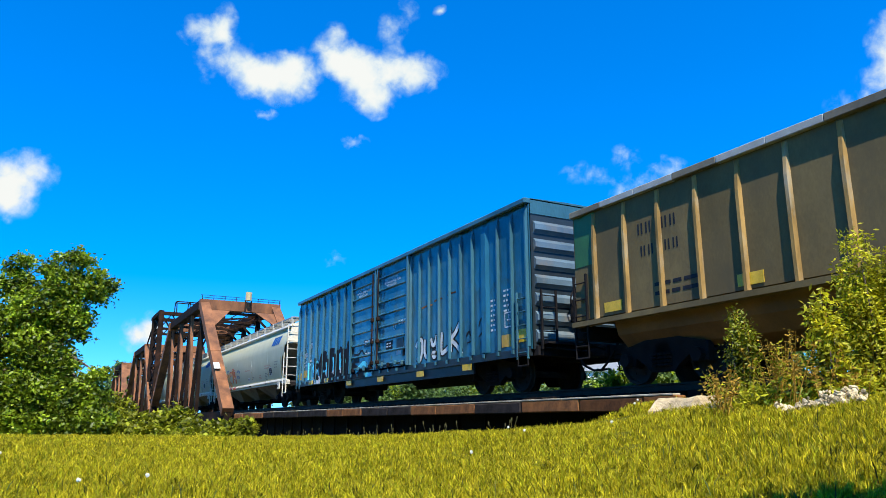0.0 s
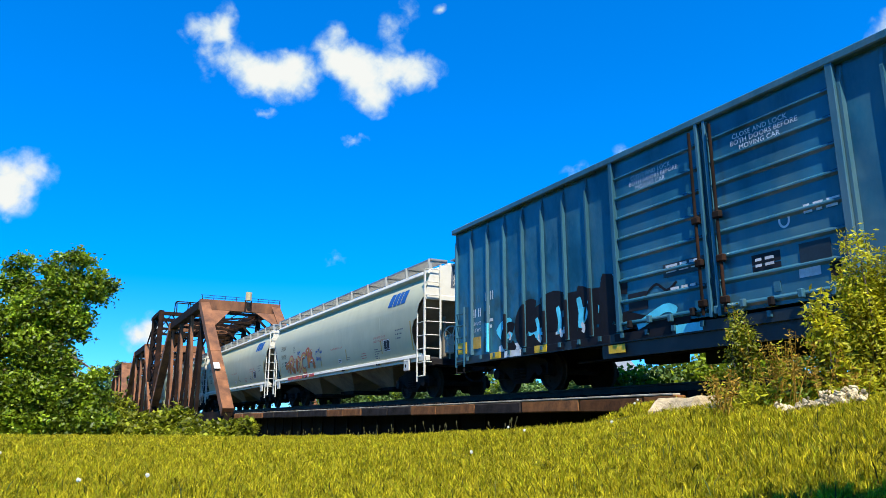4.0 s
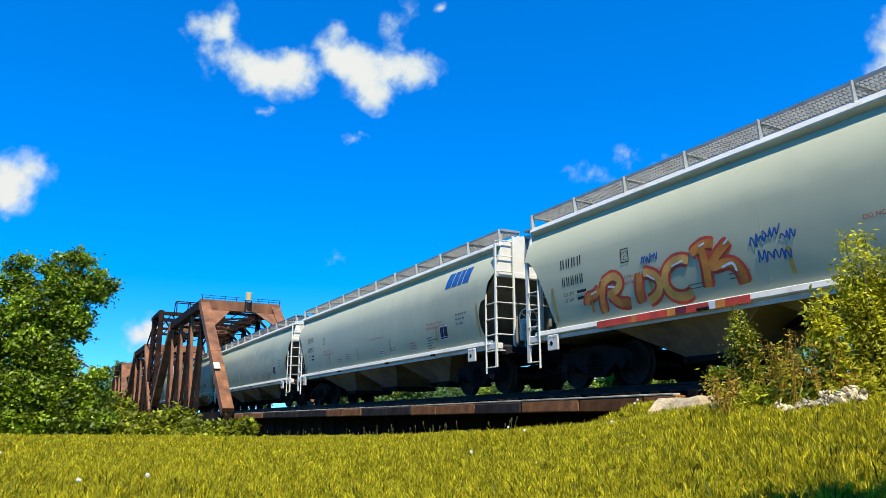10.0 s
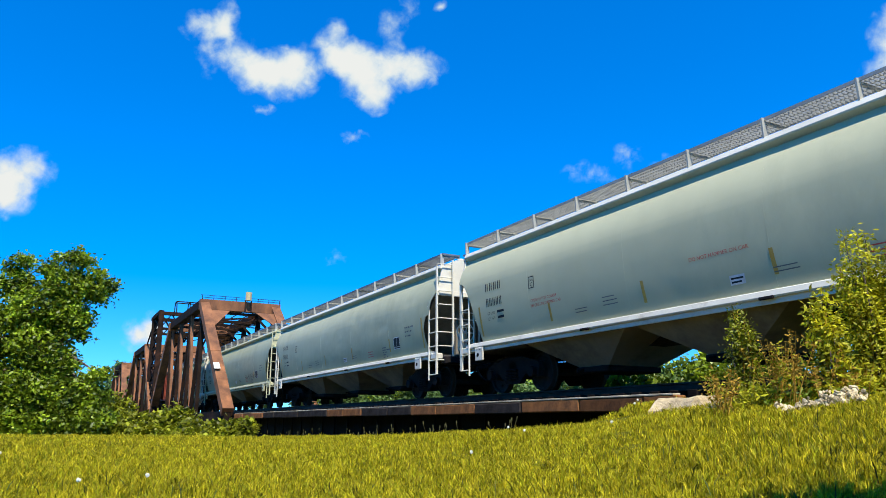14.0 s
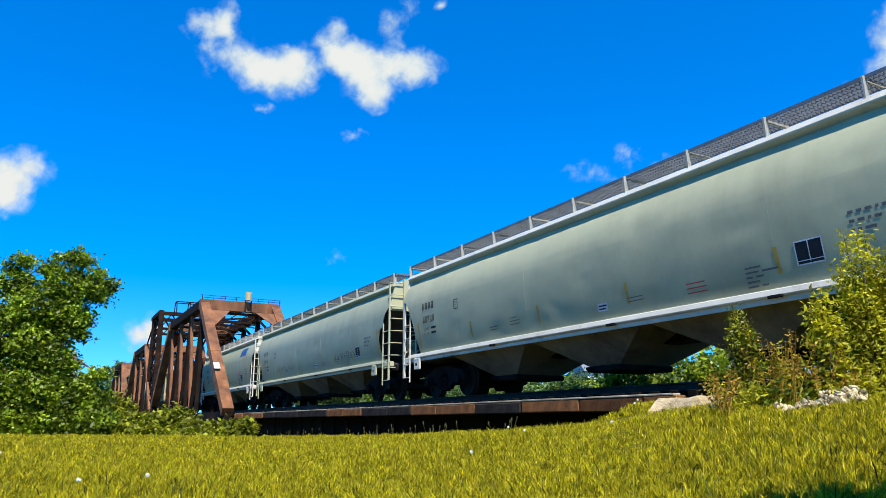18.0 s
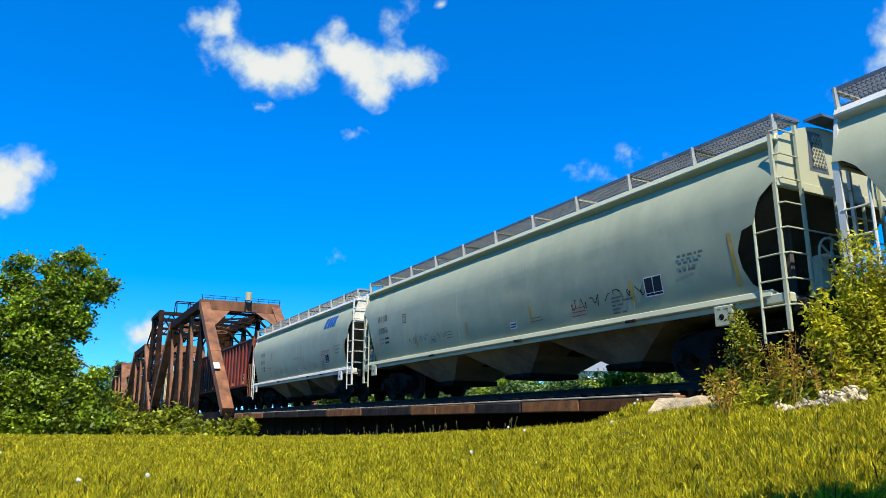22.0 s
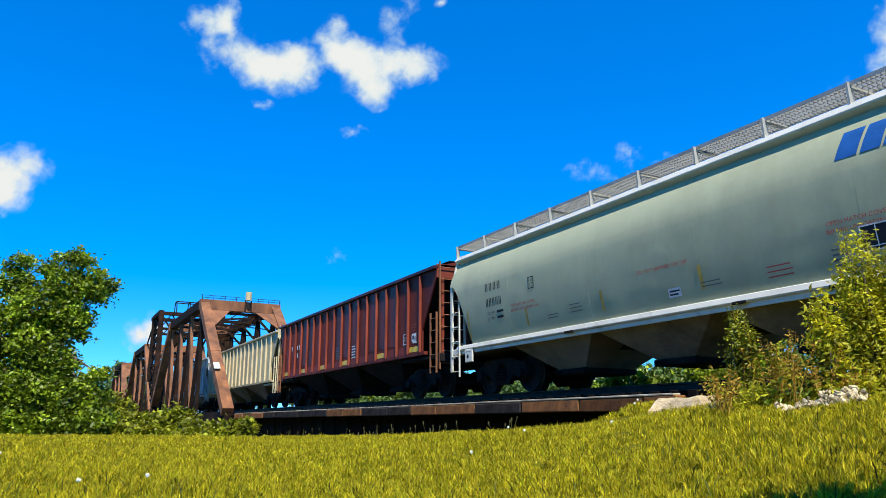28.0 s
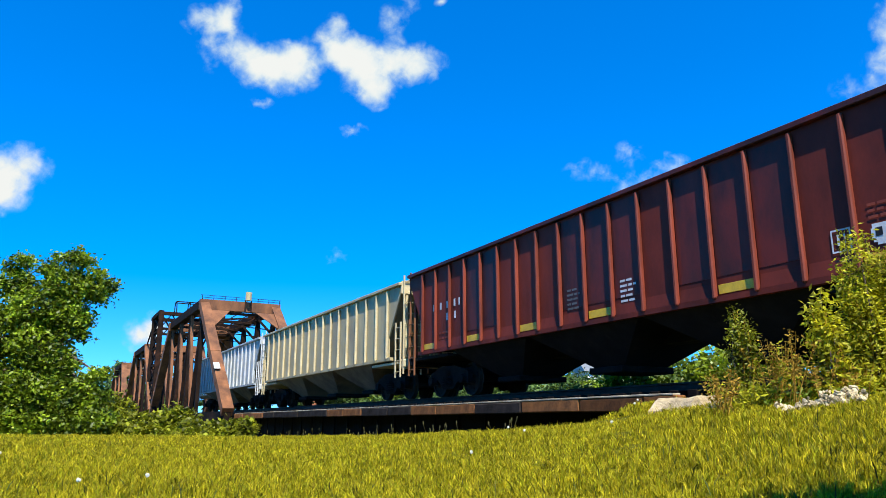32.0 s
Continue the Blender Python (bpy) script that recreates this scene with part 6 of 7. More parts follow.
def big_tree_clumps():
    rng = random.Random(17)
    main = [(0.5, 4.9, 0.75, 0.6), (-1.2, 4.75, 0.55, 0.45), (1.3, 4.6, 0.6, 0.4), (-0.3, 4.1, 1.0, 0.8), (0.75, 3.75, 0.7, 0.6), (-1.7, 3.3, 1.1, 0.9), (-0.2, 2.8, 1.0, 0.9), (0.65, 2.5, 0.5, 0.6),
            (-1.8, 1.7, 1.3, 1.1), (-0.1, 1.5, 1.1, 0.9), (1.4, 1.5, 0.55, 0.6), (1.2, 0.7, 0.9, 0.7), (0.0, 0.5, 1.2, 0.6), (-3.2, 2.6, 1.5, 1.7), (-1.8, 0.5, 1.3, 0.7), (1.9, 0.4, 0.9, 0.6), (0.6, 1.3, 0.9, 0.9), (-3.3, 0.7, 1.4, 0.9)]
    main = [(x, z * 1.1 if z > 2.5 else z, rx, rz) for x, z, rx, rz in main]
    out = [side_clump(*c) for c in main]
    # sprigs that stand out of the crown
    for x, z in ((-1.55, 5.3), (-1.1, 5.55), (-0.2, 5.3), (0.3, 5.65), (0.75, 5.75), (1.1, 5.55), (1.6, 5.1), (2.0, 4.75), (1.75, 4.35), (1.25, 3.6), (1.2, 3.15), (-2.2, 4.9), (2.0, 1.9), (2.15, 1.2), (1.0, 2.2)):
        out.append(side_clump(x, z * 1.11, rng.uniform(0.2, 0.32), rng.uniform(0.16, 0.26)))
    return out


tree("big_tree", "dense green broadleaf tree hung with vines", tree_at, big_tree_clumps(), 3.4, 0.2, 6600, 13, 0.13, 0.15, 0.085, M_LEAF, 1)

# lower bushes between the tree and the bridge
for i, (sd, dp, hgt, wid) in enumerate(((-11.9, 26.5, 1.1, 0.8), (-10.9, 26.0, 0.95, 0.8), (-9.8, 24.8, 0.8, 0.8), (-8.9, 24.4, 1.1, 0.7), (-8.2, 23.6, 0.65, 0.6), (-7.3, 23.0, 0.55, 0.6), (-6.6, 22.2, 0.6, 0.5), (-6.0, 21.6, 0.62, 0.45), (-12.6, 28, 1.7, 1.0))):
    p = at_depth(sd, dp, -1.3)
    tree("bush", "yellow-green bush at the foot of the bridge", p, [(0, 0, hgt * 0.35, wid, wid, hgt * 0.45), (wid * 0.5, 0.2, hgt * 0.6, wid * 0.6, wid * 0.6, hgt * 0.4), (-wid * 0.5, -0.1, hgt * 0.5, wid * 0.6, wid * 0.6, hgt * 0.4)],
         hgt * 0.5, 0.04, 260, 10, 0.12, 0.15, 0.1, M_LEAF_BUSH, 20 + i, "bush", "bushes at the foot of the bridge")


def shrub(name, label, at, stems, height, spread, leaf, width, mat, seed, density=60, fluff=0.17):
    """Upright stems from one base, each set with narrow leaves."""
    rng = np.random.default_rng(seed)
    t = thing(name, label, "shrub", at=at)
    pts = []
    for i in range(stems):
        a = rng.uniform(0, 2 * math.pi)
        rr = spread * math.sqrt(rng.uniform(0, 1))
        hh = height * rng.uniform(0.55, 1.0)
        foot = Vector((rr * 0.35 * math.cos(a), rr * 0.35 * math.sin(a), -0.15))
        tip = Vector((rr * math.cos(a), rr * math.sin(a), hh))
        mid = foot.lerp(tip, 0.5) + Vector((rng.normal() * 0.05, rng.normal() * 0.05, 0.1))
        bm = B()
        limb(bm, [foot, mid, tip], 0.014, 0.004, 5)
        part("stem", bm, M_BARK if i % 2 else M_STRAW, t)
        n = int(density * hh / height)
        for k in range(n):
            f = rng.uniform(0.12, 1.02) ** 0.85
            q = foot.lerp(mid, f * 2) if f < 0.5 else mid.lerp(tip, f * 2 - 1)
            w = fluff * (1.15 - f) + 0.03
            pts.append((q.x + rng.normal() * w, q.y + rng.normal() * w, q.z + rng.normal() * 0.05))
    leaf_mesh("foliage", np.array(pts), leaf, width, mat, t, rng, 0.45)
    return t


shrub("tall_shrub", "tall yellow-green leafy shrub beside the track", at_depth(4.72, 7.9, -0.5), 24, 1.9, 0.33, 0.062, 0.023, M_LEAF_YELLOW, 31, 500, 0.12)
shrub("tall_shrub", "low leafy yellow-green shrub beside the track", at_depth(4.2, 7.9, -0.5), 8, 1.25, 0.15, 0.075, 0.027, M_LEAF_YELLOW, 32, 300, 0.09)
shrub("tall_shrub", "broad leafy yellow-green shrub beside the track", at_depth(5.1, 8.1, -0.5), 24, 1.46, 0.5, 0.062, 0.023, M_LEAF_YELLOW, 33, 520, 0.12)
shrub("thin_shrub", "slender dark green shrub beside the abutment", at_depth(3.66, 8.9, -0.55), 13, 1.2, 0.15, 0.055, 0.024, M_LEAF_BUSH, 34, 240, 0.07)


def weeds():
    """Dry brown stalks and mixed weeds on the bank."""
    rng = np.random.default_rng(41)
    for i in range(26):
        dp = rng.uniform(7.5, 8.4)
        sd = dp * (rng.uniform(0.365, 0.395) if i < 7 else rng.uniform(0.45, 0.49) if i < 20 else rng.uniform(0.5, 0.6))
        p = at_depth(sd, dp, 0)
        p.z = ground_z(p.x, p.y)
        w = thing("dry_weed", "dry brown weed stalks on the grassy bank", "weed", "dry weeds on the bank", at=p)
        hh = rng.uniform(0.5, 0.95) if 7 <= i < 20 else rng.uniform(0.3, 0.6)
        pts = []
        for k in range(3):
            bm = B()
            tip = Vector((rng.normal() * 0.1, rng.normal() * 0.1, hh * rng.uniform(0.7, 1)))
            limb(bm, [Vector((rng.normal() * 0.03, rng.normal() * 0.03, -0.05)), tip * 0.5 + Vector((rng.normal() * 0.02, 0, 0)), tip], 0.006, 0.002, 4)
            part("stalk", bm, M_STRAW, w)
            f = rng.uniform(0.45, 1.0, 26)[:, None]
            pts.append(np.array(tip)[None, :] * f + rng.normal(size=(26, 3)) * 0.028)
        tagged(leaf_mesh("seed_head", np.concatenate(pts), 0.05, 0.018, M_STRAW if i % 3 else M_LEAF_YELLOW, w, rng, 0.1), kind="stuff")
    for i in range(34):
        sd, dp = rng.uniform(3.35, 5.2), rng.uniform(7.4, 8.6)
        p = at_depth(sd, dp, 0)
        p.z = ground_z(p.x, p.y)
        w = thing("green_weed", "low yellow-green weeds on the bank", "weed", "green weeds on the bank", at=p)
        hh = rng.uniform(0.12, 0.34)
        bm = B()
        limb(bm, [Vector((0, 0, -0.05)), Vector((rng.normal() * 0.03, rng.normal() * 0.03, hh))], 0.006, 0.002, 4)
        part("stem", bm, M_LEAF, w)
        pts = np.stack([rng.normal(size=60) * 0.09, rng.normal(size=60) * 0.09, rng.uniform(0.02, hh, 60)], 1)
        leaf_mesh("foliage", pts, 0.085, 0.03, M_LEAF_YELLOW if i % 4 else M_LEAF, w, rng, 0.1)


weeds()


def stone(bm, c, r, rng):
    made = bmesh.ops.create_icosphere(bm, subdivisions=1, radius=1.0)
    s = Vector((r * rng.uniform(0.7, 1.3), r * rng.uniform(0.7, 1.2), r * rng.uniform(0.5, 0.9)))
    for v in made["verts"]:
        k = rng.uniform(0.82, 1.14)
        v.co = Vector(c) + Vector((v.co.x * s.x, v.co.y * s.y, v.co.z * s.z)) * k


def rubble():
    rng = random.Random(9)
    meshes = []
    for k in range(6):
        bm = B()
        stone(bm, (0, 0, 0), 0.1, rng)
        me = bpy.data.meshes.new("stone")
        bm.to_mesh(me)
        bm.free()
        meshes.append(me)
    for lab, sd0, sd1, dp0, dp1, n, z0 in (("pale broken stone rubble beside the track", 3.28, 4.05, 6.95, 7.35, 300, -0.42), ("pale stone heap against the abutment", 3.0, 3.5, 9.3, 9.6, 36, -0.5)):
        heap = thing("stone_heap", lab, "rubble", at=at_depth((sd0 + sd1) / 2, dp0, z0))
        for i in range(n):
            p = at_depth(rng.uniform(sd0, sd1), rng.uniform(dp0, dp1), 0) - heap.location
            o = link("stone", rng.choice(meshes), M_RUBBLE, heap)
            w = heap.location + p
            o.location = (p.x, p.y, ground_z(w.x, w.y) - z0 + rng.uniform(0.0, 0.17) * (0.5 + 0.5 * math.sin(9 * w.x + 4)))
            o.rotation_euler = (rng.uniform(0, 6), rng.uniform(0, 6), rng.uniform(0, 6))
            k = rng.uniform(0.15, 0.5)
            o.scale = (k, k, k * 0.7)


rubble()


def grass():
    rng = np.random.default_rng(7)
    n = 560000
    half = radians(35)
    az = rng.uniform(-half, half, n)
    r = 3.2 + 26.0 * rng.uniform(0, 1, n) ** 1.9
    base = math.atan2(FLAT.y, FLAT.x)
    x = EYE.x + r * np.cos(base - az)
    y = EYE.y + r * np.sin(base - az)
    keep = (y < np.where(x < -11.6, -3.6, -2.5)) & (x > -29)
    x, y, r = x[keep], y[keep], r[keep]
    # the same lawn goes on around and behind, thinner and rougher
    m = 130000
    ra, rr = rng.uniform(0, 2 * math.pi, m), 22.0 * np.sqrt(rng.uniform(0, 1, m))
    x2, y2 = EYE.x + rr * np.cos(ra), EYE.y + rr * np.sin(ra)
    turn = np.abs((ra - base + math.pi) % (2 * math.pi) - math.pi)
    out = ((turn > half) | (rr < 3.2)) & (y2 < -2.6) & (rr > 0.5)
    x, y, r = np.concatenate([x, x2[out]]), np.concatenate([y, y2[out]]), np.concatenate([r, np.full(out.sum(), 9.0)])
    n = len(x)
    z = np.array([ground_z(a, b) for a, b in zip(x, y)])
    # blades gather in tufts of a hand's width
    cell = 0.05 + 0.004 * r
    gx, gy = np.floor(x / cell), np.floor(y / cell)
    tuft = np.abs(np.sin(gx * 12.9898 + gy * 78.233) * 43758.5453) % 1.0
    jx, jy = np.abs(np.sin(gx * 39.3 + gy * 11.1) * 9631.7) % 1.0, np.abs(np.sin(gx * 7.7 + gy * 53.9) * 5417.3) % 1.0
    pull = rng.uniform(0.2, 0.75, n)
    cx, cy = (gx + 0.2 + 0.6 * jx) * cell, (gy + 0.2 + 0.6 * jy) * cell
    x, y = x + (cx - x) * pull, y + (cy - y) * pull
    patch = 0.5 + 0.5 * np.sin(x * 1.7 + 1.3 * np.sin(y * 1.1)) * np.sin(y * 2.1 + x * 0.6)
    hgt = rng.uniform(0.035, 0.075, n) * (0.45 + 0.95 * tuft) * (0.8 + 0.4 * patch) * np.where(rng.uniform(0, 1, n) < 0.015, 1.7, 1.0)
    wid = rng.uniform(0.0018, 0.004, n) * (0.65 + 0.10 * r)
    a = rng.uniform(0, 2 * math.pi, n)
    lean = rng.uniform(0.1, 1.0, n) * hgt
    dx, dy = np.cos(a), np.sin(a)
    b = rng.uniform(0, 2 * math.pi, n)
    sx, sy = np.cos(b) * wid, np.sin(b) * wid
    v = np.empty((n, 5, 3))
    v[:, 0] = np.stack([x - sx, y - sy, z - 0.02], 1)
    v[:, 1] = np.stack([x + sx, y + sy, z - 0.02], 1)
    mx, my, mz = x + dx * lean * 0.3, y + dy * lean * 0.3, z + hgt * 0.6
    v[:, 2] = np.stack([mx + sx * 0.8, my + sy * 0.8, mz], 1)
    v[:, 3] = np.stack([mx - sx * 0.8, my - sy * 0.8, mz], 1)
    v[:, 4] = np.stack([x + dx * lean, y + dy * lean, z + hgt], 1)
    loops = np.empty((n, 7), dtype=np.int32)
    k = np.arange(n)[:, None] * 5
    loops[:, :4] = k + np.array([0, 1, 2, 3])
    loops[:, 4:] = k + np.array([3, 2, 4])
    me = bpy.data.meshes.new("grass")
    me.vertices.add(n * 5)
    me.vertices.foreach_set("co", v.reshape(-1))
    me.loops.add(n * 7)
    me.loops.foreach_set("vertex_index", loops.reshape(-1))
    me.polygons.add(n * 2)
    st = np.empty((n, 2), dtype=np.int32)
    st[:, 0] = np.arange(n) * 7
    st[:, 1] = np.arange(n) * 7 + 4
    me.polygons.foreach_set("loop_start", st.reshape(-1))
    me.update(calc_edges=True)
    me.materials.append(M_GRASS)
    me.materials.append(M_GRASS_GREEN)
    me.polygons.foreach_set("material_index", np.repeat((rng.uniform(0, 1, n) < 0.28).astype(np.int32), 2))
    tagged(link("grass", me, M_GRASS), "uneven sunlit yellow-green lawn grass", "grass", kind="stuff")


grass()


def seed_stalks():
    """Pale thin stalks along the edge of the lawn."""
    rng = np.random.default_rng(12)
    bm = B()
    for i in range(60):
        x = rng.uniform(-26, -11.5)
        y = rng.uniform(-5.0, -3.9)
        z = ground_z(x, y)
        h = rng.uniform(0.06, 0.24)
        tip = (x + rng.normal() * 0.04, y + rng.normal() * 0.04, z + h)
        beam(bm, (x, y, z), tip, 0.005, 0.005)
        beam(bm, tip, (tip[0] + rng.normal() * 0.01, tip[1], tip[2] + 0.05), 0.014, 0.014)
    tagged(part("seed_stalks", bm, M_STALK), "thin brown seed stalks along the lawn edge", "grass", kind="stuff")


seed_stalks()


def dark_blades():
    """Taller dark blades that stand out of the near lawn."""
    rng = np.random.default_rng(23)
    verts, faces = [], []
    for i in range(420):
        dp = rng.uniform(3.4, 6.5)
        p = at_depth(dp * rng.uniform(-0.62, 0.62), dp, 0)
        z = ground_z(p.x, p.y)
        h, w, a = rng.uniform(0.07, 0.16), rng.uniform(0.0025, 0.0045), rng.uniform(0, 6.28)
        sx, sy = math.cos(a) * w, math.sin(a) * w
        lx, ly = rng.normal() * 0.35 * h, rng.normal() * 0.35 * h
        k = len(verts)
        verts += [(p.x - sx, p.y - sy, z - 0.01), (p.x + sx, p.y + sy, z - 0.01), (p.x + lx * 0.4 + sx, p.y + ly * 0.4 + sy, z + h * 0.6), (p.x + lx * 0.4 - sx, p.y + ly * 0.4 - sy, z + h * 0.6), (p.x + lx, p.y + ly, z + h)]
        faces += [(k, k + 1, k + 2, k + 3), (k + 3, k + 2, k + 4)]
    tagged(from_arrays("dark_grass", verts, faces, M_BLADE), "dark green taller grass blades in the lawn", "grass", kind="stuff")


dark_blades()


def dandelion(sd, dp):
    p = at_depth(sd, dp, 0)
    p.z = ground_z(p.x, p.y)
    d = thing("dandelion", "white dandelion seed head in the lawn", "flower", "dandelions in the lawn", at=p)
    bm = B()
    tube(bm, (0, 0, -0.02), (0.01, 0, 0.12), 0.004, 5)
    part("stem", bm, M_LEAF_YELLOW, d)
    rng = random.Random(int(sd * 100))
    bm = B()
    for k in range(60):
        v = Vector((rng.gauss(0, 1), rng.gauss(0, 1), rng.gauss(0, 1))).normalized()
        c = Vector((0.01, 0, 0.14))
        beam(bm, c, c + v * 0.018, 0.003, 0.003)
    bmesh.ops.create_icosphere(bm, subdivisions=1, radius=0.013, matrix=Matrix.Translation((0.01, 0, 0.14)))
    part("seed_head", bm, M_FLUFF, d)


for sd, dp in ((0.28, 7.6), (1.0, 9.2), (-5.2, 8.8), (-2.35, 6.0), (2.85, 11.0), (2.95, 11.2), (-2.7, 5.6), (1.9, 8.4), (3.2, 8.3), (0.9, 10.3)):
    dandelion(sd, dp)

# tree outside the view whose shade falls on the lawn corner
tree("shade_tree", "leafy green tree standing on the lawn", (-1.6, -7.6, -1.2), [(-1.35, -0.5, 2.4, 0.5, 0.5, 0.4), (-0.6, -0.3, 3.0, 0.8, 0.8, 0.6), (0.5, 0.2, 2.8, 0.8, 0.8, 0.7)], 2.2, 0.08, 380, 14, 0.15, 0.16, 0.08, M_LEAF, 77)


# unseen trees added along the far edge of the lawn, behind the viewer, to darken what the car sides mirror
def mirror_trees():
    rng = random.Random(55)
    for i in range(17):
        x = 14.0 - 6.4 * i + rng.uniform(-1.5, 1.5)
        y = -27.0 + rng.uniform(-3, 3) - 0.06 * max(0.0, -x)
        hgt = rng.uniform(5.2, 7.4)
        w = hgt * 0.45
        cl = [(rng.uniform(-w, w) * 0.7, rng.uniform(-w, w) * 0.5, hgt * rng.uniform(0.16, 0.85), w * rng.uniform(0.5, 0.8), w * 0.6, hgt * rng.uniform(0.14, 0.2)) for _ in range(9)]
        tree("mirror_tree", "unseen leafy green tree added behind the viewer", (x, y, -1.4), cl, hgt * 0.6, 0.22, 170, 9, 0.35, 0.8, 0.55, M_LEAF_FAR, 500 + i, "tree", "trees at the lawn edge")


mirror_trees()


# ---- far bank ----
def far_row():
    rng = random.Random(21)
    for i in range(30):
        dp = rng.uniform(95, 150)
        sd = -70 + 4.9 * i + rng.uniform(-2, 2)
        if 21 < sd * 100 / dp < 27:
            continue
        hgt = rng.uniform(7.5, 11.5) * dp / 120
        p = at_depth(sd, dp, -2.0)
        w = hgt * rng.uniform(0.26, 0.36)
        cl = [(rng.uniform(-w, w) * 0.6, rng.uniform(-w, w) * 0.6, hgt * rng.uniform(0.3, 0.82), w * rng.uniform(0.45, 0.75), w * 0.6, hgt * rng.uniform(0.14, 0.22)) for _ in range(8)]
        tree("far_tree", "distant green tree on the far river bank", p, cl, hgt * 0.6, 0.2, 150, 9, 0.35, 0.75, 0.5, M_LEAF_FAR, 100 + i, "tree", "trees on the far bank")
    # shrubs just across the river
    for i in range(36):
        dp = rng.uniform(38, 52)
        sd = -8 + 0.83 * i + rng.uniform(-0.5, 0.5)
        hgt = (rng.uniform(4.3, 4.6) + (0.05 if 18 <= i <= 22 else 0.5 if i > 22 else 0.35)) * dp / 45
        p = at_depth(sd, dp, -2.2)
        w = rng.uniform(1.0, 1.7)
        cl = [(rng.uniform(-w, w) * 0.6, rng.uniform(-w, w) * 0.6, hgt * rng.uniform(0.2, 0.78), w * 0.7, w * 0.7, hgt * 0.22) for _ in range(5)]
        tree("bank_bush", "bright green bush on the far river bank", p, cl, hgt * 0.5, 0.06, 300, 13, 0.2, 0.22, 0.13, M_LEAF if i % 2 else M_LEAF_FAR, 200 + i, "bush", "bushes on the far bank")
    # small thicket behind the abutment
    for i, (sd, dp, hgt, w) in enumerate(((4.75, 19, 1.55, 0.6), (5.6, 19.5, 1.7, 0.9), (6.7, 19, 2.0, 1.0), (3.7, 21, 1.15, 0.5), (8.0, 20, 2.6, 1.2), (9.1, 20, 3.4, 1.2), (10.3, 20.5, 3.7, 1.3), (11.6, 20, 3.5, 1.3), (12.9, 21, 3.8, 1.4))):
        p = at_depth(sd, dp, -0.9)
        cl = [(0, 0, hgt * 0.4, w, w, hgt * 0.4), (w * 0.5, 0.2, hgt * 0.7, w * 0.6, w * 0.6, hgt * 0.3), (-w * 0.5, 0, hgt * 0.65, w * 0.6, w * 0.6, hgt * 0.3)]
        tree("thicket_bush", "bright green bush behind the railway track", p, cl, hgt * 0.5, 0.05, 200, 11, 0.14, 0.16, 0.1, M_LEAF_FAR if i % 2 else M_LEAF, 300 + i, "bush", "bushes behind the track")


far_row()


def house(sd, dp, w, depth, wall_h, roof_h, label):
    p = at_depth(sd, dp, -2.0)
    hs = thing("house", label, "house", at=p)
    hs.rotation_euler = (0, 0, math.atan2(SIDE.y, SIDE.x))
    bm = B()
    box(bm, (0, 0, wall_h / 2), (w, depth, wall_h))
    part("wall", bm, M_WHITE_WALL, hs)
    bm = B()
    v = [bm.verts.new(q) for q in ((-w / 2 - 0.4, -depth / 2 - 0.4, wall_h), (w / 2 + 0.4, -depth / 2 - 0.4, wall_h), (w / 2 + 0.4, depth / 2 + 0.4, wall_h), (-w / 2 - 0.4, depth / 2 + 0.4, wall_h), (-w / 2 - 0.4, 0, wall_h + roof_h), (w / 2 + 0.4, 0, wall_h + roof_h))]
    for f in ((0, 1, 5, 4), (2, 3, 4, 5), (0, 4, 3), (1, 2, 5), (3, 2, 1, 0)):
        bm.faces.new([v[i] for i in f])
    part("roof", bm, M_GRATING, hs)
    for k in range(5):
        bm = B()
        box(bm, (-w / 2 + w * (k + 0.5) / 5, -depth / 2 - 0.03, wall_h * 0.6), (1.0, 0.08, 1.3))
        part("window", bm, M_UNDER, hs)


house(19.4, 88, 5.6, 8.0, 7.0, 1.6, "long white house with a grey roof beyond the river")
house(26.4, 92, 2.6, 6.0, 6.0, 1.4, "small white house beyond the river")


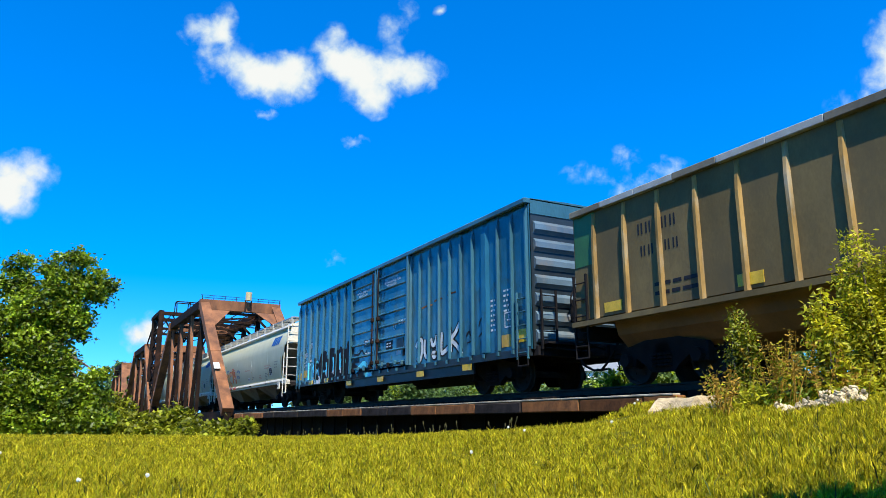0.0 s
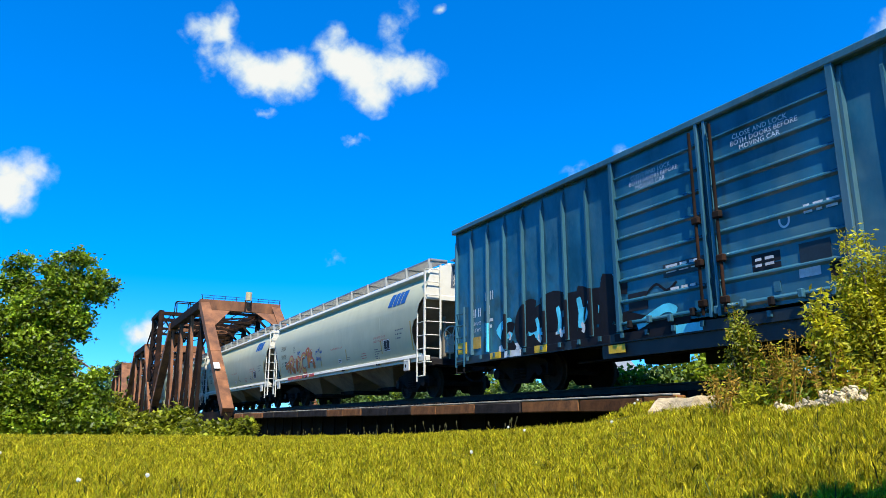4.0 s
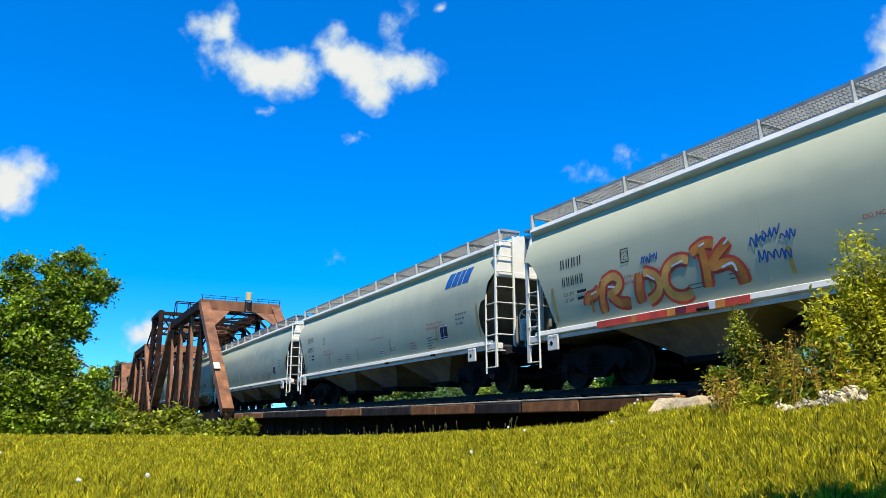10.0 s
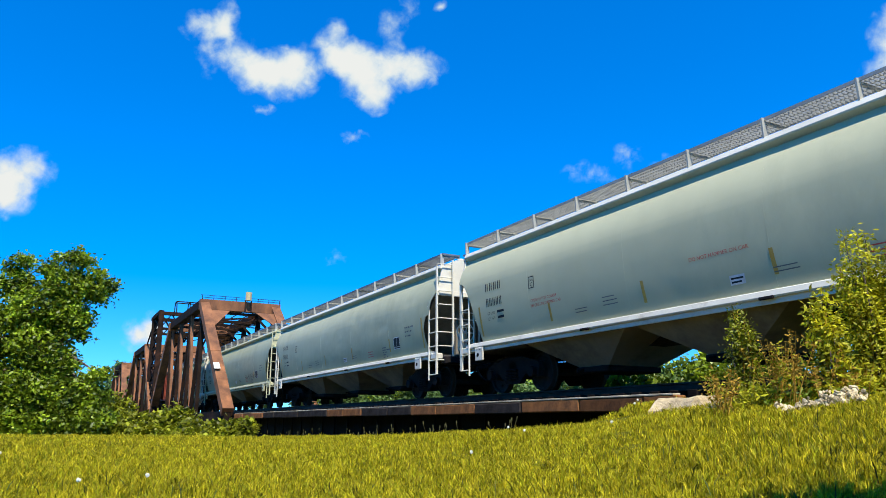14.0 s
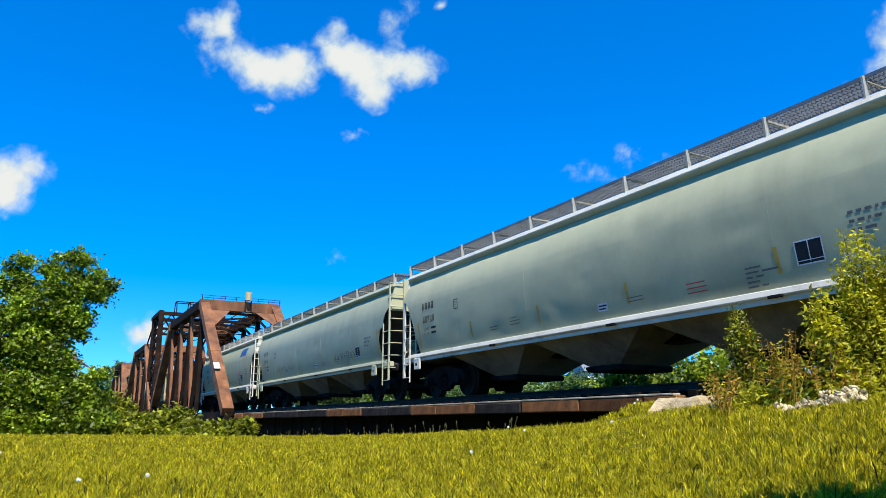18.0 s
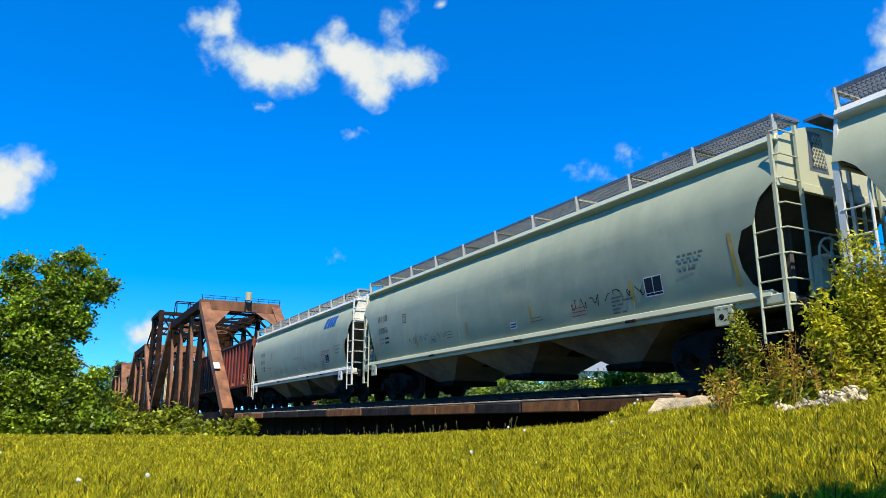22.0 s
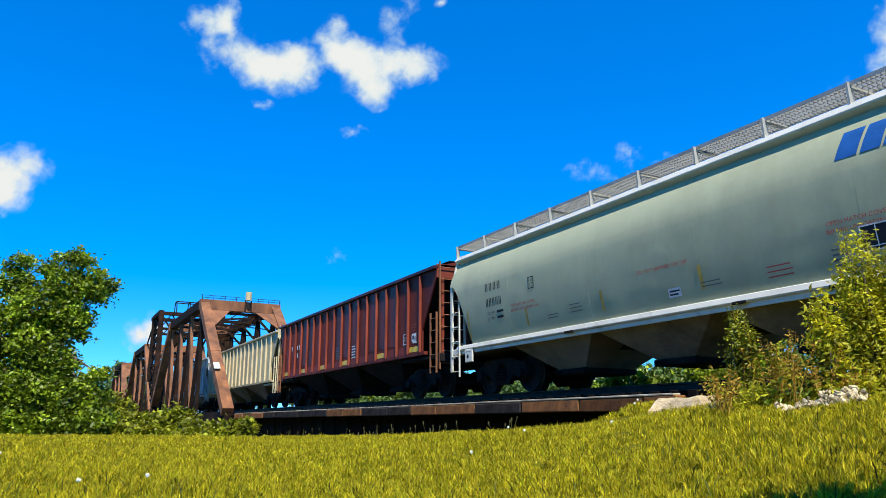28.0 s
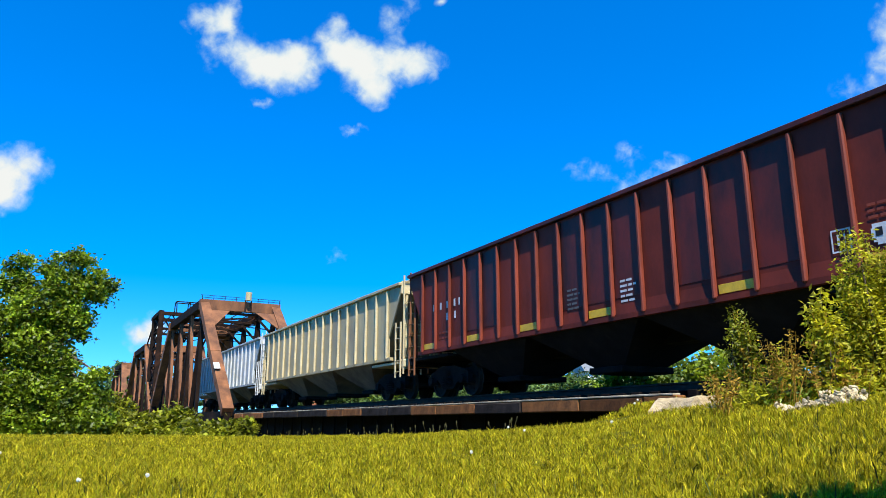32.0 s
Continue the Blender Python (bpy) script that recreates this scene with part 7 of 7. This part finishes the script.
# ---- clouds ----
def cloud_material(name, blobs, scale, seed, soft=0.46, amp=1.25):
    """Blobs (u, v, ru, rv, weight) in the sheet's own metres, broken up by noise."""
    m = bpy.data.materials.new(name)
    m.use_nodes = True
    n, l = m.node_tree.nodes, m.node_tree.links
    n.remove(n["Principled BSDF"])
    tc = n.new("ShaderNodeTexCoord")
    warp = n.new("ShaderNodeTexNoise")
    warp.inputs["Scale"].default_value = scale * 0.9
    warp.inputs["Detail"].default_value = 5
    l.new(tc.outputs["Object"], warp.inputs["Vector"])
    wm = n.new("ShaderNodeVectorMath")
    wm.operation = "MULTIPLY_ADD"
    wm.inputs[1].default_value = (0.55 / scale, 0.55 / scale, 0)
    l.new(warp.outputs["Color"], wm.inputs[0])
    l.new(tc.outputs["Object"], wm.inputs[2])
    total = None
    for u, v, ru, rv, w in blobs:
        mp = n.new("ShaderNodeMapping")
        mp.vector_type = "POINT"
        mp.inputs["Scale"].default_value = (1 / ru, 1 / rv, 1)
        mp.inputs["Location"].default_value = (-(u + 0.27 / scale) / ru, -(v + 0.27 / scale) / rv, 0)
        l.new(wm.outputs[0], mp.inputs[0])
        g = n.new("ShaderNodeTexGradient")
        g.gradient_type = "SPHERICAL"
        l.new(mp.outputs[0], g.inputs[0])
        k = n.new("ShaderNodeMath")
        k.operation = "MULTIPLY"
        k.inputs[1].default_value = w
        l.new(g.outputs["Fac"], k.inputs[0])
        if total is None:
            total = k.outputs[0]
        else:
            s = n.new("ShaderNodeMath")
            s.operation = "ADD"
            l.new(total, s.inputs[0])
            l.new(k.outputs[0], s.inputs[1])
            total = s.outputs[0]
    off = n.new("ShaderNodeMapping")
    off.inputs["Location"].default_value = (seed * 13.7, seed * 7.1, seed)
    l.new(tc.outputs["Object"], off.inputs[0])
    fb = n.new("ShaderNodeTexNoise")
    fb.inputs["Scale"].default_value = scale * 1.7
    fb.inputs["Detail"].default_value = 8
    fb.inputs["Roughness"].default_value = 0.55
    fb.inputs["Distortion"].default_value = 0.2
    l.new(off.outputs[0], fb.inputs["Vector"])
    ma = n.new("ShaderNodeMath")
    ma.operation = "MULTIPLY_ADD"
    ma.inputs[1].default_value = amp
    ma.inputs[2].default_value = -0.5 * amp - 0.12
    l.new(fb.outputs["Fac"], ma.inputs[0])
    ad = n.new("ShaderNodeMath")
    l.new(total, ad.inputs[0])
    l.new(ma.outputs[0], ad.inputs[1])
    gate = n.new("ShaderNodeMapRange")
    gate.inputs[1].default_value, gate.inputs[2].default_value = 0.0, 0.12
    l.new(total, gate.inputs[0])
    al = n.new("ShaderNodeMapRange")
    al.interpolation_type = "SMOOTHSTEP"
    al.inputs[1].default_value, al.inputs[2].default_value = -0.12, soft * 2
    l.new(ad.outputs[0], al.inputs[0])
    mul = n.new("ShaderNodeMath")
    mul.operation = "MULTIPLY"
    l.new(al.outputs[0], mul.inputs[0])
    l.new(gate.outputs[0], mul.inputs[1])
    shade = n.new("ShaderNodeValToRGB")
    shade.color_ramp.elements[0].position, shade.color_ramp.elements[0].color = 0.1, (0.50, 0.74, 0.88, 1)
    shade.color_ramp.elements[1].position, shade.color_ramp.elements[1].color = 0.98, (0.90, 0.92, 0.89, 1)
    l.new(ad.outputs[0], shade.inputs[0])
    em = n.new("ShaderNodeEmission")
    em.inputs["Strength"].default_value = 0.60
    l.new(shade.outputs[0], em.inputs[0])
    tr = n.new("ShaderNodeBsdfTransparent")
    mx = n.new("ShaderNodeMixShader")
    l.new(mul.outputs[0], mx.inputs[0])
    l.new(tr.outputs[0], mx.inputs[1])
    l.new(em.outputs[0], mx.inputs[2])
    l.new(mx.outputs[0], n["Material Output"].inputs[0])
    return m


CLOUDS = []
CLOUD_FAR = 1500.0
TURN = look(EYE, AIM).to_3x3()


def cloud(label, x, y, w, h, blobs, scale, seed, drift, soft=0.46, amp=1.25):
    """x, y: metres right of and above the view's axis at the clouds' distance; drift: metres in the clip."""
    m = TURN.to_4x4()
    m.translation = EYE + TURN @ (Vector((x, y, -CLOUD_FAR)) * (1.0 + 0.01 * seed))
    me = bpy.data.meshes.new("cloud")
    me.from_pydata([(-w, -h, 0), (w, -h, 0), (w, h, 0), (-w, h, 0)], [], [(0, 1, 2, 3)])
    ob = link("cloud", me, cloud_material("cloud_vapour", blobs, scale, seed, soft, amp))
    ob.matrix_world = m
    tagged(ob, label, "cloud", "clouds in the sky", kind="backdrop")
    CLOUDS.append((ob, m, drift))


K = CLOUD_FAR / 1277.9
def puffs(*rows):
    """Blobs (u, v, ru, rv, weight) given in the clouds' own unit."""
    return [(u * K, v * K, ru * 1.2 * K, rv * 1.2 * K, w) for u, v, ru, rv, w in rows]


cloud("white cumulus cloud with a wispy tail", -304 * K, 331 * K, 190 * K, 150 * K, puffs((22, -28, 66, 46, 1.25), (-32, -22, 46, 38, 0.95), (48, -2, 30, 34, 0.5), (-116, 58, 48, 25, 0.85), (-82, 66, 20, 40, 0.65), (-78, 18, 44, 34, 0.5), (-112, 8, 22, 44, 0.36), (-60, -10, 34, 28, 0.4)), 0.016, 1, (6 * K, 19 * K), 0.42, 1.4)
cloud("white cumulus cloud with wispy upper edges", -124 * K, 320 * K, 180 * K, 170 * K, puffs((-6, -16, 58, 54, 1.2), (2, -62, 34, 28, 0.85), (-70, 24, 40, 42, 0.9), (-42, 4, 44, 38, 0.8), (80, -10, 48, 36, 1.0), (46, 8, 36, 30, 0.6), (34, 64, 26, 36, 0.46), (60, 102, 22, 26, 0.5), (-70, 62, 24, 18, 0.42), (122, 106, 15, 11, 0.7)), 0.016, 2, (2 * K, 17 * K), 0.42, 1.4)
cloud("small white cumulus cloud low in the sky", -740 * K, 118 * K, 120 * K, 110 * K, [(5 * K, 18 * K, 65 * K, 48 * K, 1.1), (-25 * K, -30 * K, 60 * K, 45 * K, 1.1), (-60 * K, 0, 60 * K, 60 * K, 1.0)], 0.017, 3, (-11 * K, 12 * K))
cloud("white cumulus cloud above the train", 790 * K, 350 * K, 130 * K, 130 * K, [(10 * K, 10 * K, 60 * K, 75 * K, 1.2), (-20 * K, -60 * K, 50 * K, 45 * K, 0.6), (-65 * K, -100 * K, 60 * K, 35 * K, 0.4), (50 * K, -10 * K, 60 * K, 90 * K, 1.1)], 0.017, 4, (10 * K, 30 * K))
cloud("thin white wisps of cloud", 330 * K, 130 * K, 140 * K, 70 * K, [(-75 * K, 5 * K, 60 * K, 25 * K, 0.27), (-5 * K, 35 * K, 35 * K, 28 * K, 0.28), (5 * K, -20 * K, 60 * K, 30 * K, 0.3), (70 * K, 5 * K, 50 * K, 35 * K, 0.5)], 0.02, 5, (6 * K, 6 * K), 0.35)
cloud("small white cloud behind the bridge", -530 * K, -152 * K, 60 * K, 60 * K, [(-10 * K, -2 * K, 42 * K, 36 * K, 1.0), (18 * K, 14 * K, 36 * K, 34 * K, 1.0)], 0.02, 6, (4 * K, 0))
cloud("faint small wisp of cloud", -158 * K, 190 * K, 50 * K, 30 * K, [(0, 0, 34 * K, 18 * K, 0.45)], 0.025, 7, (-3 * K, 22 * K), 0.4)
cloud("faint small wisp of cloud", -192 * K, -20 * K, 40 * K, 40 * K, [(0, 0, 24 * K, 26 * K, 0.32)], 0.025, 8, (2 * K, 6 * K), 0.5)
cloud("faint small wisp of cloud", -316 * K, 238 * K, 40 * K, 24 * K, [(0, 0, 30 * K, 14 * K, 0.45)], 0.025, 9, (-8 * K, 22 * K), 0.4)


# ---- bird ----
def make_bird():
    b = thing("bird", "small dark bird flying across the sky", "bird")
    bm = B()
    bmesh.ops.create_uvsphere(bm, u_segments=10, v_segments=8, radius=1.0, matrix=Matrix.Diagonal((0.09, 0.03, 0.03, 1)))
    bmesh.ops.create_uvsphere(bm, u_segments=8, v_segments=6, radius=0.022, matrix=Matrix.Translation((0.096, 0, 0.012)))
    part("body", bm, M_SPRAY_BLACK, b)
    bm = B()
    bm.faces.new([bm.verts.new(p) for p in ((-0.07, -0.012, 0), (-0.07, 0.012, 0), (-0.15, 0.03, 0.003), (-0.15, -0.03, 0.003))])
    bmesh.ops.solidify(bm, geom=bm.faces[:], thickness=0.006)
    part("tail", bm, M_SPRAY_BLACK, b)
    wings = []
    for s in (-1, 1):
        bm = B()
        pts = ((0.042, 0.012, 0), (0.054, 0.1, 0.006), (0.0, 0.2, 0.0), (-0.024, 0.11, 0.0), (-0.036, 0.012, 0))
        f = bm.faces.new([bm.verts.new((x, s * y, z)) for x, y, z in pts])
        bmesh.ops.solidify(bm, geom=[f], thickness=0.008)
        bmesh.ops.recalc_face_normals(bm, faces=bm.faces)
        wings.append((part("wing", bm, M_SPRAY_BLACK, b), s))
    return b, wings


BIRD, WINGS = make_bird()


def sky_place(x, y, d):
    """A place d metres along the view's axis, x and y as tangents right and up."""
    return EYE + TURN @ Vector((x * d, y * d, -d))


def motions():
    for car, d in TRAIN:
        walk(car, [(t * 0.5, pose(car_x(d, t * 0.5), 0, 0)) for t in range(65)])
    offsets = dict(TRAIN)
    for w, car, wx in WHEELSETS:
        rows = []
        d = offsets[car]
        x0 = car_x(d, 0)
        for k in range(193):
            t = k / 6
            rows.append((t, Matrix.Translation((wx, 0, WHEEL_R)) @ Matrix.Rotation((car_x(d, t) - x0) / WHEEL_R, 4, "Y")))
        walk(w, rows)

    for ob, m, (dx, dy) in CLOUDS:
        end = m.copy()
        end.translation = m.translation + TURN @ Vector((dx, dy, 0))
        walk(ob, [(0.0, m), (32.0, end)])
    # the bird crosses from above, over the train, and settles in the far trees
    way = [(0.0, -0.95, 0.62, 12), (3.0, -0.85, 0.55, 14), (5.0, -0.72, 0.45, 20), (5.7, -0.422, 0.31, 25), (5.9, -0.324, 0.276, 27), (6.1, -0.2355, 0.243, 29), (6.3, -0.159, 0.21, 31.5), (6.5, -0.09, 0.175, 34), (6.8, 0.003, 0.126, 38), (7.2, 0.105, 0.075, 44), (7.6, 0.17, 0.04, 52), (9.0, 0.29, -0.12, 95), (10.0, 0.305, -0.16, 118), (32.0, 0.305, -0.162, 118.2)]
    rows = []
    for t, x, y, d in way:
        m = Matrix.Rotation(radians(-32 if t < 9.5 else -30), 4, "Z")
        m.translation = sky_place(x, y, d)
        rows.append((t, m))
    walk(BIRD, rows)
    for w, s in WINGS:
        rows = []
        for k in range(97):
            t = k / 3
            up = (35 if k % 2 else -25) if 4.5 < t < 9.7 else 10
            rows.append((t, Matrix.Rotation(radians(s * up), 4, "X")))
        walk(w, rows)


motions()
